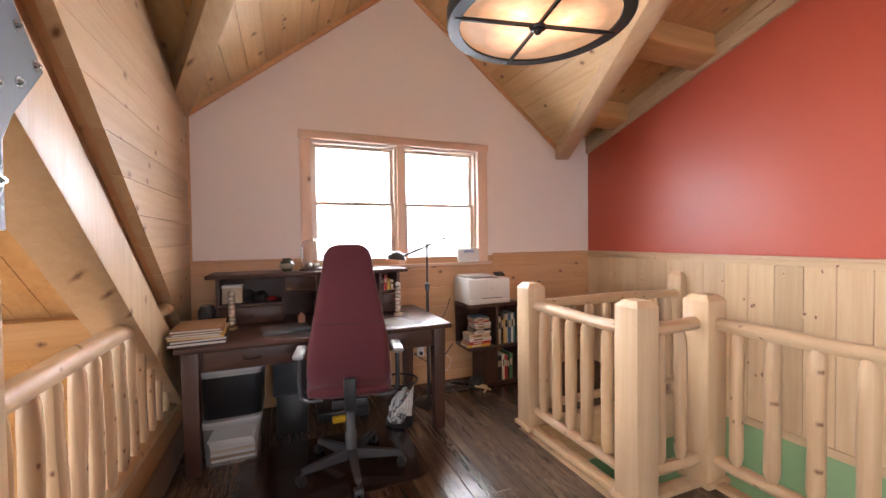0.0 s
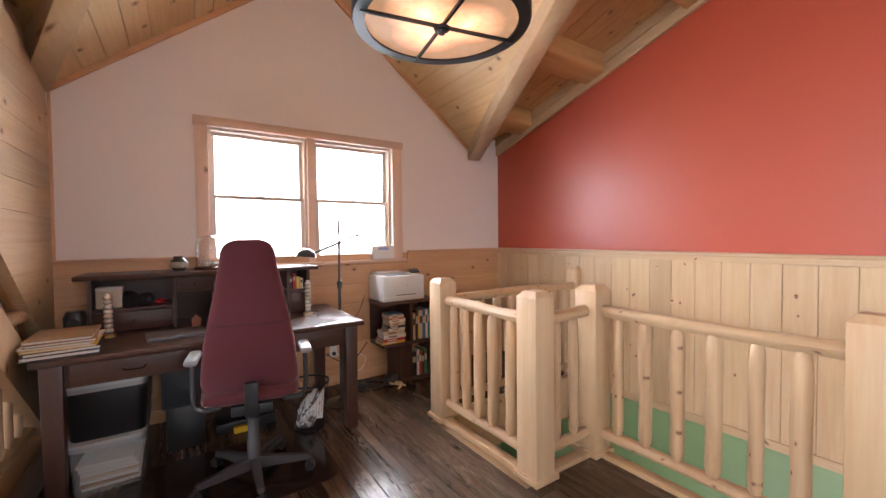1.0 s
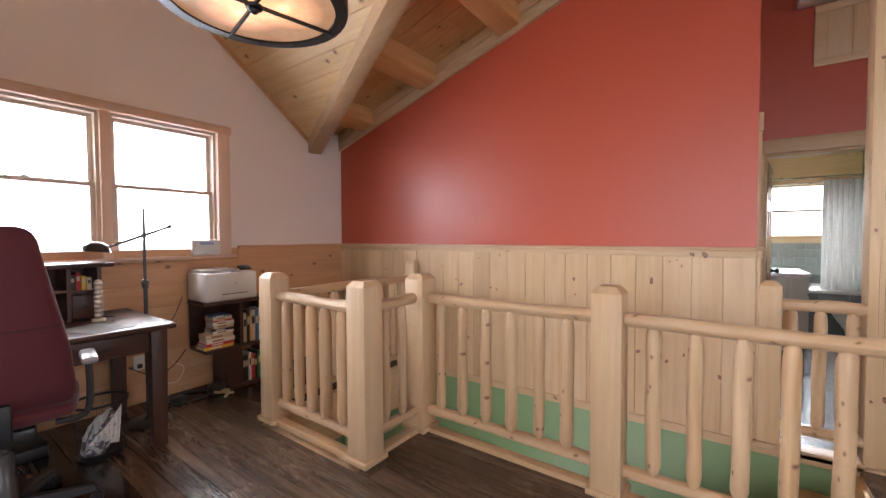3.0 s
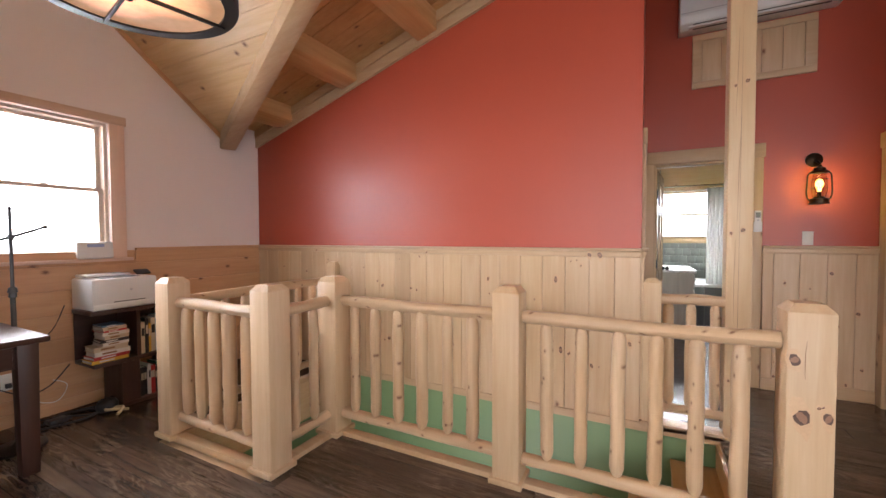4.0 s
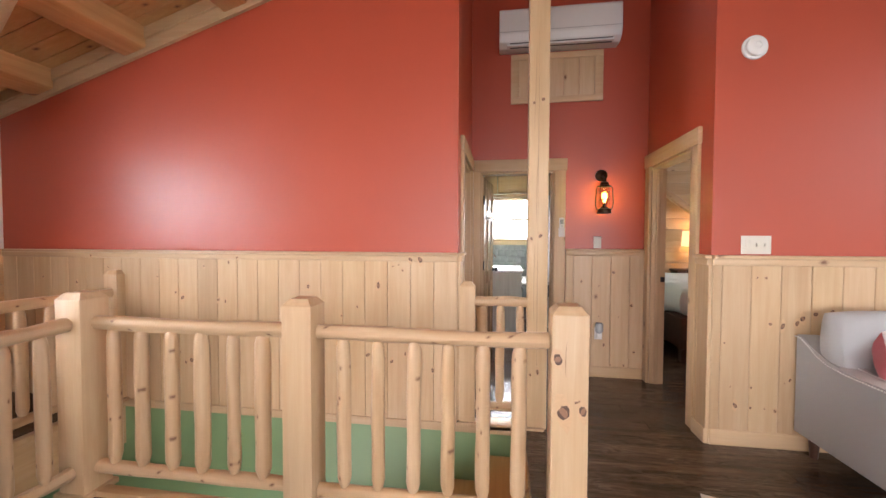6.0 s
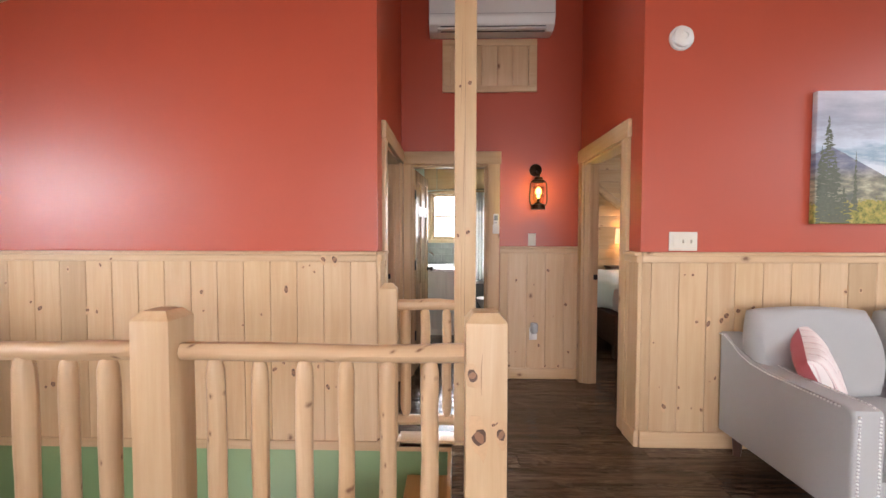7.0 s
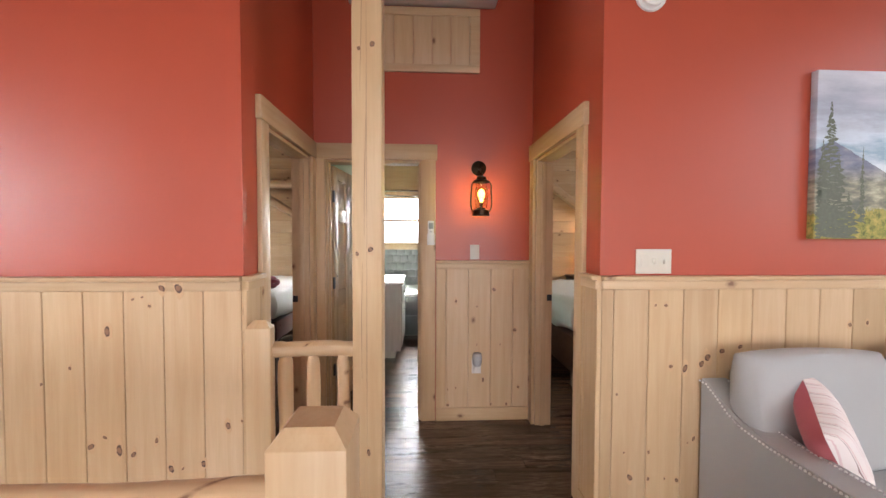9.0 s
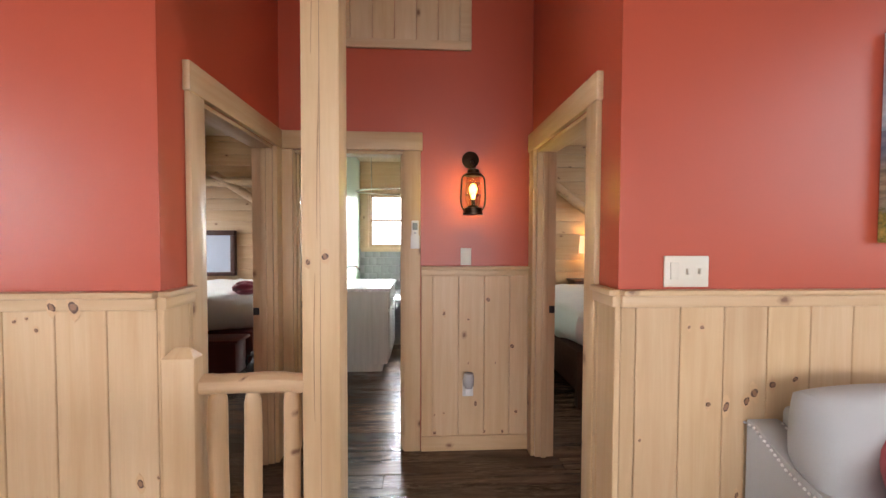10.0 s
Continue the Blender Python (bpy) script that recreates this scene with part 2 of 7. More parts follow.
def mesh_of(name, bm, material, smooth=True):
    bmesh.ops.recalc_face_normals(bm, faces=bm.faces)
    me = bpy.data.meshes.new(name)
    bm.to_mesh(me)
    bm.free()
    me.materials.append(material)
    if smooth:
        me.shade_smooth()
        me.set_sharp_from_angle(angle=radians(38))
    return me


def part(name, bm, material, parent=None, label="", m=None):
    ob = new(name, mesh_of(name, bm, material))
    if m is not None:
        ob.matrix_world = m
    if parent is not None:
        ob.parent = parent
        if parent.type == "EMPTY" or parent.location.length:
            ob.matrix_parent_inverse = parent.matrix_basis.inverted()
    return tagged(ob, label)


def thing(name, at, label, category, group=""):
    ob = new(name)
    ob.empty_display_size = 0.1
    ob.location = at
    return tagged(ob, label, category, group)


def structure(name, bm, material, label="", category=""):
    return tagged(part(name, bm, material), label, category, kind="structure")


def side_wall(name, x0, x1, y0, y1, z0, z1, material, holes=(), axis="x", label=""):
    """A wall with rectangular openings (a0, a1, z0, z1) along its length."""
    bm = bmesh.new()
    lo, hi = (y0, y1) if axis == "x" else (x0, x1)
    cuts = sorted({lo, hi, *[h[0] for h in holes], *[h[1] for h in holes]})
    for a, b in zip(cuts, cuts[1:]):
        spans = [(z0, z1)]
        for h in holes:
            if h[0] <= (a + b) / 2 <= h[1]:
                spans = [s for p, q in spans for s in ((p, min(q, h[2])), (max(p, h[3]), q)) if s[1] - s[0] > 1e-4]
        for p, q in spans:
            add_box(bm, *((x0, x1, a, b) if axis == "x" else (a, b, y0, y1)), p, q)
    bmesh.ops.remove_doubles(bm, verts=bm.verts, dist=1e-5)
    return structure(name, bm, material, label)


# ---- the large structure ----
RED_END, SOFA_CORNER, HALL_X = -3.885, -5.52, 1.167
ROOF0, PITCH, RISE = 2.306, 0.311, 0.185
APEX_X, APEX_Z, GABLE = -2.16, 3.72, 0.79
VAL_Y = -(APEX_Z - ROOF0) / PITCH
VAL_X = (APEX_Z - ROOF0) / GABLE


def main_z(y):
    return ROOF0 + RISE - PITCH * y if y > -6.6 else ROOF0 + RISE + PITCH * 6.6 + PITCH * (y + 6.6)


def dormer_z(x):
    return APEX_Z - GABLE * abs(x - APEX_X)


# loft floor, with the stairwell left open
floor_bm = bmesh.new()
for a in ((-3.84, -1.60, -9.0, 0.2), (-1.60, -1.03, -9.0, -2.06), (-1.60, 0.0, -1.14, 0.2), (-1.03, 0.12, -9.0, -4.36), (0.12, 5.2, -9.0, 0.2)):
    add_box(floor_bm, *a, -0.24, -0.022)
floor = structure("floor", floor_bm, pine["y"], "dark stained plank floor of the loft", "floor")

# walls
bm = bmesh.new()
WX0, WX1, WZ0, WZ1 = -2.985, -1.405, 1.14, 2.235
for a in ((-4.0, WX0, 0.0, 2.0), (WX1, 0.0, 0.0, 2.0), (WX0, WX1, 0.0, WZ0)):
    add_box(bm, a[0], a[1], 0, 0.2, a[2], min(a[3], 2.0))
add_prism(bm, [(-4.0, 0, 2.0), (WX0, 0, 2.0), (WX0, 0, dormer_z(WX0) + 0.1), (-4.0, 0, dormer_z(-4.0) + 0.1)], (0, 0.2, 0))
add_prism(bm, [(WX1, 0, 2.0), (0, 0, 2.0), (0, 0, ROOF0 + 0.3), (-0.4, 0, ROOF0 + 0.3), (WX1, 0, dormer_z(WX1) + 0.1)], (0, 0.2, 0))
add_prism(bm, [(WX0, 0, WZ1), (WX1, 0, WZ1), (WX1, 0, dormer_z(WX1) + 0.1), (APEX_X, 0, APEX_Z + 0.1), (WX0, 0, dormer_z(WX0) + 0.1)], (0, 0.2, 0))
structure("wall_north", bm, white_paint, "warm white painted gable wall", "wall")

bm = prism([(0, 0.2, -0.02), (0, RED_END, -0.02), (0, RED_END, main_z(RED_END) + 0.1), (0, 0.2, main_z(0.2) + 0.1)], (0.14, 0, 0))
structure("wall_east", bm, red_paint, "satin red painted wall above pine wainscot", "wall")
side_wall("wall_hall_north", 0.14, HALL_X, RED_END, RED_END + 0.12, -0.02, 4.4, red_paint, [(0.25, 1.06, -0.1, 1.965)], "y", "red painted wall with a doorway")
side_wall("wall_hall_end", HALL_X, HALL_X + 0.12, -5.62, RED_END + 0.12, -0.02, 4.5, red_paint, [(-4.685, -3.966, -0.1, 1.965)], "x", "red painted wall at the end of the hall")
side_wall("wall_hall_south", 0.0, HALL_X, SOFA_CORNER - 0.12, SOFA_CORNER, -0.02, 4.5, red_paint, [(0.25, 1.06, -0.1, 1.965)], "y", "red painted wall with a doorway")
side_wall("wall_sofa", 0.0, 0.12, -9.0, SOFA_CORNER - 0.12, -0.02, 4.5, red_paint, [], "x", "satin red painted wall behind the sofa")
# unseen closing wall; its opening is made up for the south fill lamp
side_wall("wall_south", -9.0, 0.12, -9.2, -9.0, -2.9, 4.6, cream_paint, [(-3.6, -0.8, 1.3, 3.2)], "y", "unseen cream wall behind the camera with an added opening")
side_wall("wall_great_room_west", -9.2, -9.0, -9.2, 3.0, -2.9, 5.0, amber["y"], [(-8.7, 0.0, -0.9, 2.7)], "x", "pine clad wall of the great room")
side_wall("wall_great_room_north", -9.2, -4.0, 1.2, 1.4, -2.9, 2.0, amber["x"], [], "y", "pine clad wall of the great room")
# side rooms
side_wall("wall_bath_north", HALL_X + 0.12, 4.8, -3.85, -3.75, 0, 3.0, bath_paint, [], "y", "pale green bathroom wall")
side_wall("wall_bath_south", HALL_X + 0.12, 4.8, -5.62, -5.52, 0, 3.0, bath_paint, [], "y", "pale green bathroom wall")
side_wall("wall_bath_east", 4.7, 4.8, -5.52, -3.85, 0, 3.0, pine["y"], [(-4.95, -3.98, 1.24, 2.06)], "x", "pine bathroom wall with a window")
side_wall("wall_bedroom_east", 5.1, 5.2, -3.75, 0.1, 0, 3.4, pine["y"], [], "x", "pine clad bedroom wall")
# opening out of view, made up to go with the bedroom fill
side_wall("wall_bedroom_north", 0.14, 5.2, -0.12, 0.0, 0, 3.4, pine["x"], [(3.4, 4.6, 1.0, 2.0)], "y", "pine clad bedroom wall with an added unseen opening")
side_wall("wall_guest_room_east", 4.1, 4.2, -9.0, -5.62, 0, 3.4, pine["y"], [], "x", "pine clad guest room wall")
# unseen opening, assumed to suit the guest room fill
side_wall("wall_guest_room_south", 0.12, 4.2, -9.2, -9.0, 0, 3.4, pine["x"], [(1.6, 2.8, 1.0, 2.0)], "y", "pine clad guest room wall")
# storey below
structure("ground", box(-9.2, 5.2, -9.2, 3.0, -3.0, -2.75), amber["y"], "pine floor of the storey below", "floor")
side_wall("wall_stair_east", 0.0, 0.12, -9.0, 0.2, -2.75, -0.045, green_paint, [], "x", "green painted wall of the stairwell")
side_wall("wall_stair_north", -1.75, 0.0, -0.02, 0.1, -2.75, -0.24, green_paint, [], "y", "green painted wall of the stairwell")
# unseen wall, opened up for the added stairwell lamp
side_wall("wall_stair_west", -1.75, -1.65, -9.0, -0.02, -2.75, -0.24, green_paint, [(-3.8, -2.0, -2.75, -0.6)], "x", "green painted wall of the stairwell")

# ceilings
def roof_strip(bm, xa, xb, ya0, ya1, yb0, yb1, zf, thick=0.03, gap=0.0032):
    """A plank under a roof between two lines along y."""
    xa, xb = xa + gap, xb - gap
    pts = [(xa, ya0, zf(xa, ya0)), (xb, yb0, zf(xb, yb0)), (xb, yb1, zf(xb, yb1)), (xa, ya1, zf(xa, ya1))]
    add_prism(bm, pts, (0, 0, thick))


def valley_y(x):
    d = abs(x - APEX_X)
    return 0.0 if d >= VAL_X else VAL_Y * (1 - d / VAL_X)


bm = bmesh.new()
step = 0.128
x = APEX_X
while x > -3.88:
    xb, xa = x, max(x - step, -3.88)
    roof_strip(bm, xa, xb, 0.0, valley_y(xa), 0.0, valley_y(xb), lambda x, y: dormer_z(x))
    x -= step
x = APEX_X
while x < APEX_X + VAL_X:
    xa, xb = x, min(x + step, APEX_X + VAL_X)
    roof_strip(bm, xa, xb, 0.0, valley_y(xa), 0.0, valley_y(xb), lambda x, y: dormer_z(x))
    x += step
for sx in (-1, 1):
    add_prism(bm, [(APEX_X, 0.2, APEX_Z + 0.033), (APEX_X + sx * VAL_X, 0.2, ROOF0 + 0.033), (APEX_X + sx * VAL_X, -0.02, ROOF0 + 0.033), (APEX_X, VAL_Y, APEX_Z + 0.033)], (0, 0, 0.02))
structure("ceiling_dormer", bm, ceil_pine, "knotty pine plank ceiling of the gable dormer", "ceiling")
bm = bmesh.new()
x = -3.88
while x < 0.0:
    xa, xb = x, min(x + 0.155, 0.0)
    if xa < APEX_X < xb:
        xb = APEX_X
    roof_strip(bm, xa, xb, min(valley_y(xa), -0.001), -6.6, min(valley_y(xb), -0.001), -6.6, lambda x, y: main_z(y))
    roof_strip(bm, xa, xb, -6.6, -9.0, -6.6, -9.0, lambda x, y: main_z(y))
    x = xb
add_box(bm, 0.14, HALL_X, SOFA_CORNER, RED_END, 4.3, 4.35)
for pts in ([(APEX_X + VAL_X, 0.2), (0.1, 0.2), (0.1, -6.6), (APEX_X, -6.6), (APEX_X, VAL_Y)], [(APEX_X - VAL_X, 0.2), (APEX_X, VAL_Y), (APEX_X, -6.6), (-4.0, -6.6), (-4.0, 0.2)], [(-4.0, -6.6), (0.1, -6.6), (0.1, -9.0), (-4.0, -9.0)]):
    add_prism(bm, [(x, y, main_z(y) + 0.033) for x, y in pts], (0, 0, 0.03))
structure("ceiling_main", bm, ceil_amber, "knotty pine plank ceiling of the loft", "ceiling")
bm = bmesh.new()
add_prism(bm, [(-9.2, 1.4, 3.95), (-9.2, -6.6, 4.6), (-9.2, -9.3, 4.6), (-9.2, -9.3, 4.75), (-9.2, -6.6, 4.75), (-9.2, 1.4, 4.1)], (14.5, 0, 0))
structure("ceiling_roof_deck", bm, amber["x"], "roof deck over the planks", "ceiling")
bm = box(HALL_X + 0.12, 4.8, -5.52, -3.85, 2.55, 2.6)
add_box(bm, 0.14, 5.2, -3.75, 0.1, 3.0, 3.05)
add_box(bm, 0.12, 4.2, -9.0, -5.64, 2.7, 2.75)
structure("ceiling_side_rooms", bm, pine["x"], "pine ceiling of the side rooms", "ceiling")

# great room roof, seen under the truss
def truss_z(y):
    return 0.51 - 0.86 * y


bm = bmesh.new()
x = -9.0
while x < -4.0:
    roof_strip(bm, x, min(x + 0.16, -4.0), 1.3, -4.4, 1.3, -4.4, lambda x, y: truss_z(y) + 0.02)
    x += 0.16
structure("ceiling_great_room", bm, ceil_amber, "amber pine plank roof slope of the great room", "ceiling")
for y in (-2.6, -1.5, -0.5):
    z = truss_z(y)
    b = part("purlin", box(-9.0, -4.05, y - 0.09, y + 0.09, z - 0.24, z - 0.02, bevel=0.012), amber["x"])
    tagged(b, "square amber pine purlin under the great room roof", "roof beam", "great room purlins", "structure")

# cheek wall over the truss, in level boards
cheek = structure("wall_west", prism([(-3.93, 0.0, 0.53), (-3.93, 0.0, main_z(0) + 0.05), (-3.93, -3.7, main_z(-3.7) + 0.05)], (-0.04, 0, 0)), orange["y"], "wall of level pine boards beside the desk", "wall")
z = 0.02
while z < 3.2:
    h = 0.165
    za, zb = z + 0.0012, min(z + h - 0.0012, 3.25)
    s0, s1 = -max((za - 0.51) / 0.86, 0.04), -max((zb - 0.51) / 0.86, 0.05)
    n0, n1 = -max((za - ROOF0) / PITCH, 0.0), -max((zb - ROOF0) / PITCH, 0.0)
    if n1 - s1 > 0.05:
        part("board", prism([(-3.93, n0, za), (-3.93, n1, zb), (-3.93, s1, zb), (-3.93, s0, za)], (0.05, 0, 0)), pine["y"], cheek)
    z += h

# truss: sloping chord, rafter behind it, post, steel plate
truss = thing("roof_truss", (-3.9, -0.5, 0), "heavy pine timber truss with a bolted dark steel plate", "roof truss")


def chord(name, x0, x1, lo, hi, y0, y1, material, label=""):
    bm = prism([(x0, y0, lo - 0.83 * y0), (x0, y1, lo - 0.83 * y1), (x0, y1, hi - 0.83 * y1), (x0, y0, hi - 0.83 * y0)], (x1 - x0, 0, 0))
    bmesh.ops.bevel(bm, geom=bm.edges[:], offset=0.008, segments=2, affect="EDGES", profile=0.5)
    return part(name, bm, material, truss, label)


chord("top_chord", -4.06, -3.86, -0.085, 0.23, 0.05, -3.2, pine["z"], "pale sloping timber chord with a drying crack")
# the rafter's shade is put into its wood colour as a browner tone
chord("rafter", -4.10, -3.965, 0.23, 0.9, 0.05, -3.4, wood("shade_brown_rafter", "z", (0.46, 0.27, 0.14), (0.34, 0.18, 0.085), knots=0.2), "rafter above the chord, its shade put into a browner tone")
part("post", box(-4.03, -3.85, -2.45, -2.26, -2.7, 2.9, bevel=0.012), pine["z"], truss, "upright timber post")
plate_pts = [(-2.222, 1.695), (-2.075, 1.855), (-2.21, 1.99), (-2.21, 2.35), (-2.5, 2.35), (-2.5, 1.40), (-2.268, 1.40), (-2.268, 1.62)]
plate = part("steel_plate", prism([(-3.85, y, z) for y, z in plate_pts], (0.012, 0, 0)), gun_metal, truss, "dark steel gusset plate")
for y, z in ((-2.195, 1.93), (-2.115, 1.86), (-2.195, 1.785), (-2.29, 1.95), (-2.285, 1.75), (-2.285, 1.52)):
    bm = tube((-3.838, y, z), (-3.835, y, z), 0.014, seg=18)
    add_tube(bm, (-3.835, y, z), (-3.828, y, z), 0.0085, seg=6)
    add_tube(bm, (-3.829, y, z), (-3.824, y, z), 0.0045, seg=10)
    part("bolt", bm, steel, plate)


# ---- log railings ----
def newel(x, y, w=0.145, top=1.045, depth=None):
    d = depth or w
    post = thing("newel_post", (x, y, 0), "square pale pine newel post with chamfered top and base collar", "newel post", "newel posts")
    bm = box(x - w / 2, x + w / 2, y - d / 2, y + d / 2, 0, top - 0.03, bevel=0.006)
    a, b = w / 2, d / 2
    lo = [bm.verts.new((x + sx * a * 0.985, y + sy * b * 0.985, top - 0.033)) for sx, sy in ((-1, -1), (1, -1), (1, 1), (-1, 1))]
    hi = [bm.verts.new((x + sx * (a - 0.028), y + sy * (b - 0.028), top)) for sx, sy in ((-1, -1), (1, -1), (1, 1), (-1, 1))]
    bm.faces.new(hi)
    for i in range(4):
        bm.faces.new((lo[i], lo[(i + 1) % 4], hi[(i + 1) % 4], hi[i]))
    part("shaft", bm, board_pine, post)
    part("collar", box(x - a - 0.018, x + a + 0.018, y - b - 0.018, y + b + 0.018, 0.0, 0.032, bevel=0.007), pine["x"], post)
    return post


def add_log(bm, a, b, r, rnd, seg=12, rings=9, point=False, bend=1.0):
    """A peeled pole: slightly bent and uneven, its ends drawn in."""
    a, b = Vector(a), Vector(b)
    d = (b - a).normalized()
    up = Vector((0, 0, 1)) if abs(d.z) < 0.9 else Vector((1, 0, 0))
    u = d.cross(up).normalized()
    w = u.cross(d)
    ph, amp = rnd.uniform(0, 6.3), r * 0.09 * bend
    facet = [rnd.uniform(-0.055, 0.055) * bend for _ in range(seg)]
    loops = []
    ts = [0.0, 0.03, 0.055, 0.08] + [0.07 + 0.86 * i / rings for i in range(1, rings)] + [0.93, 0.965, 1.0]
    for t in ts:
        e = min(t, 1 - t)
        k = (0.48 + 0.52 * min(e / 0.08, 1.0) ** 0.75) if point else 1.0
        k *= 1 + (0.05 * math.sin(9 * t + ph) + rnd.uniform(-0.025, 0.025)) * bend
        c = a + (b - a) * t + u * amp * math.sin(3.3 * t * PI + ph) + w * amp * math.cos(2.1 * t * PI + ph)
        loops.append([bm.verts.new(c + (u * math.cos(2 * PI * j / seg) + w * math.sin(2 * PI * j / seg)) * r * k * (1 + facet[j] + 0.03 * math.sin(3 * 2 * PI * j / seg + ph + 2 * t))) for j in range(seg)])
    for p, q in zip(loops, loops[1:]):
        for j in range(seg):
            k = (j + 1) % seg
            bm.faces.new((p[j], p[k], q[k], q[j]))
    bm.faces.new(loops[0][::-1])
    bm.faces.new(loops[-1])
    return bm


def railing(a, b, balusters, label, top=0.885, low=0.135, r=0.036, curb=True, axis="y", br=0.035):
    rnd = random.Random(str((a, b)))
    rail = thing("log_railing", (a[0], a[1], 0), label, "railing", "log railings")
    part("top_rail", add_log(bmesh.new(), (*a, top), (*b, top), r, rnd, rings=14), log[axis], rail)
    part("bottom_rail", add_log(bmesh.new(), (*a, low), (*b, low), r * 0.9, rnd, rings=14), log[axis], rail)
    for p in balusters:
        q = (a[0], p) if axis == "y" else (p, a[1])
        tilt = rnd.uniform(-0.006, 0.006)
        part("baluster", add_log(bmesh.new(), (q[0], q[1], low + 0.015), (q[0] + tilt, q[1] + tilt, top - 0.012), br * rnd.uniform(0.86, 1.1), rnd, point=True, bend=0.55), log["z"], rail)
    return rail


RX, AX = -1.03, -1.555
newel(AX, -1.14)
newel(AX + 0.01, -2.055, 0.148)
newel(RX - 0.012, -2.06, 0.15)
newel(RX, -3.27, 0.145)
last_newel = newel(RX, -4.475, 0.148)
newel(-0.045, -1.14, 0.09, 1.06, 0.12)
newel(0.0, -3.955, 0.06, 1.02, 0.11)
railing((AX, -1.21), (AX, -1.98), (-1.29, -1.43, -1.57, -1.71, -1.87), "peeled log railing beside the stairwell")
railing((AX + 0.09, -2.06), (RX - 0.09, -2.06), (-1.39, -1.23), "short peeled log railing at the jog of the stairwell", axis="x")
railing((RX, -2.135), (RX, -3.195), (-2.227, -2.389, -2.561, -2.731, -2.901, -3.058), "long peeled log railing along the stairwell")
railing((RX, -3.345), (RX, -4.397), (-3.469, -3.635, -3.801, -3.958, -4.115, -4.27), "long peeled log railing along the stairwell")
railing((AX + 0.07, -1.14), (-0.09, -1.14), [-1.36 + 0.17 * i for i in range(8)], "peeled log railing at the far side of the stairwell", axis="x")
railing((0.03, -4.01), (0.03, -4.37), (-4.06, -4.18, -4.32), "short peeled log railing beside the column", top=0.88)
railing((-3.93, -0.35), (-3.93, -3.6), [-0.6 - 0.14 * i for i in range(21)], "peeled log railing over the great room", top=0.94, low=0.27, r=0.042, br=0.03)
column = thing("timber_column", (0.08, -4.445, 0), "tall square pine column with knots and drying cracks", "column")
part("shaft", box(0.0, 0.14, -4.502, -4.367, 0, 3.85, bevel=0.007), board_pine, column)
for zz in (0.9, 2.0):
    part("crack", prism([(-0.0006, -4.433, zz - 0.6), (-0.0006, -4.4314, zz), (-0.0006, -4.434, zz + 0.75), (-0.0006, -4.4332, zz + 0.2)], (0.002, 0, 0)), walnut["z"], column)

cherry_brown = wood("brown_curb", "y", (0.30, 0.16, 0.075), (0.20, 0.10, 0.045), knots=0.2)
# curbs and fascia round the stairwell
CURBS = ((AX - 0.05, AX + 0.014, -1.98, -1.21), (AX + 0.09, RX - 0.09, -2.105, -2.028), (RX - 0.045, RX + 0.02, -3.19, -2.14), (RX - 0.045, RX + 0.02, -4.40, -3.35), (AX + 0.07, -0.09, -1.165, -1.105), (-0.03, 0.09, -4.372, -4.015))
for x0, x1, y0, y1 in CURBS:
    structure("trim", box(x0, x1, y0, y1, -0.02, 0.028, bevel=0.006), pine["y"], "pine curb board under the railing", "trim")
for x0, x1, y0, y1 in ((AX - 0.014, AX + 0.010, -2.03, -1.16), (AX, RX, -2.05, -2.03), (RX, RX + 0.018, -4.455, -2.03), (AX, 0.0, -1.16, -1.14), (RX + 0.018, 0.0, -4.36, -4.35)):
    structure("trim_fascia", box(x0, x1, y0, y1, -0.36, -0.022), pine["x"], "pine fascia of the stairwell", "trim")
structure("baseboard_stair", box(-0.03, 0.0, RED_END - 0.6, -1.14, -0.045, 0.014, bevel=0.004), pine["y"], "pine trim over the green stair wall", "trim")
structure("curb_west", box(-4.02, -3.85, -9.0, -0.3, -0.24, 0.20, bevel=0.008), cherry_brown, "pine curb at the edge of the loft", "trim")

# stair flight going down from the gap beside the column
stair = thing("staircase", (-0.5, -4.4, -2.75), "straight pine stair flight going down to the lower storey", "staircase")
for i in range(13):
    z, y = -0.19 * (i + 1), -4.348 + 0.245 * i
    part("tread", box(-0.97, -0.03, y, y + 0.275, z - 0.035, z, bevel=0.008), amber["x"], stair)
    part("riser", box(-0.97, -0.03, y, y + 0.02, z, z + 0.152), amber["x"], stair)
part("stringer", prism([(-0.03, -4.34, -0.60), (-0.03, -4.34, -0.24), (-0.03, -1.35, -2.56), (-0.03, -1.35, -2.72)], (0.025, 0, 0)), amber["y"], stair)
part("stringer", prism([(-1.0, -4.34, -0.60), (-1.0, -4.34, -0.24), (-1.0, -1.35, -2.56), (-1.0, -1.35, -2.72)], (0.025, 0, 0)), amber["y"], stair)


# ---- wainscot ----
CAP = 1.22


def board_joints(a0, a1, first, pitch=0.1695):
    """Joints of boards of one width between a0 and a1, one of them at first."""
    p = first - pitch * int((first - a0) / pitch)
    out = [a0]
    while p < a1 - 0.012:
        if p > a0 + 0.012:
            out.append(p)
        p += pitch
    return out + [a1]


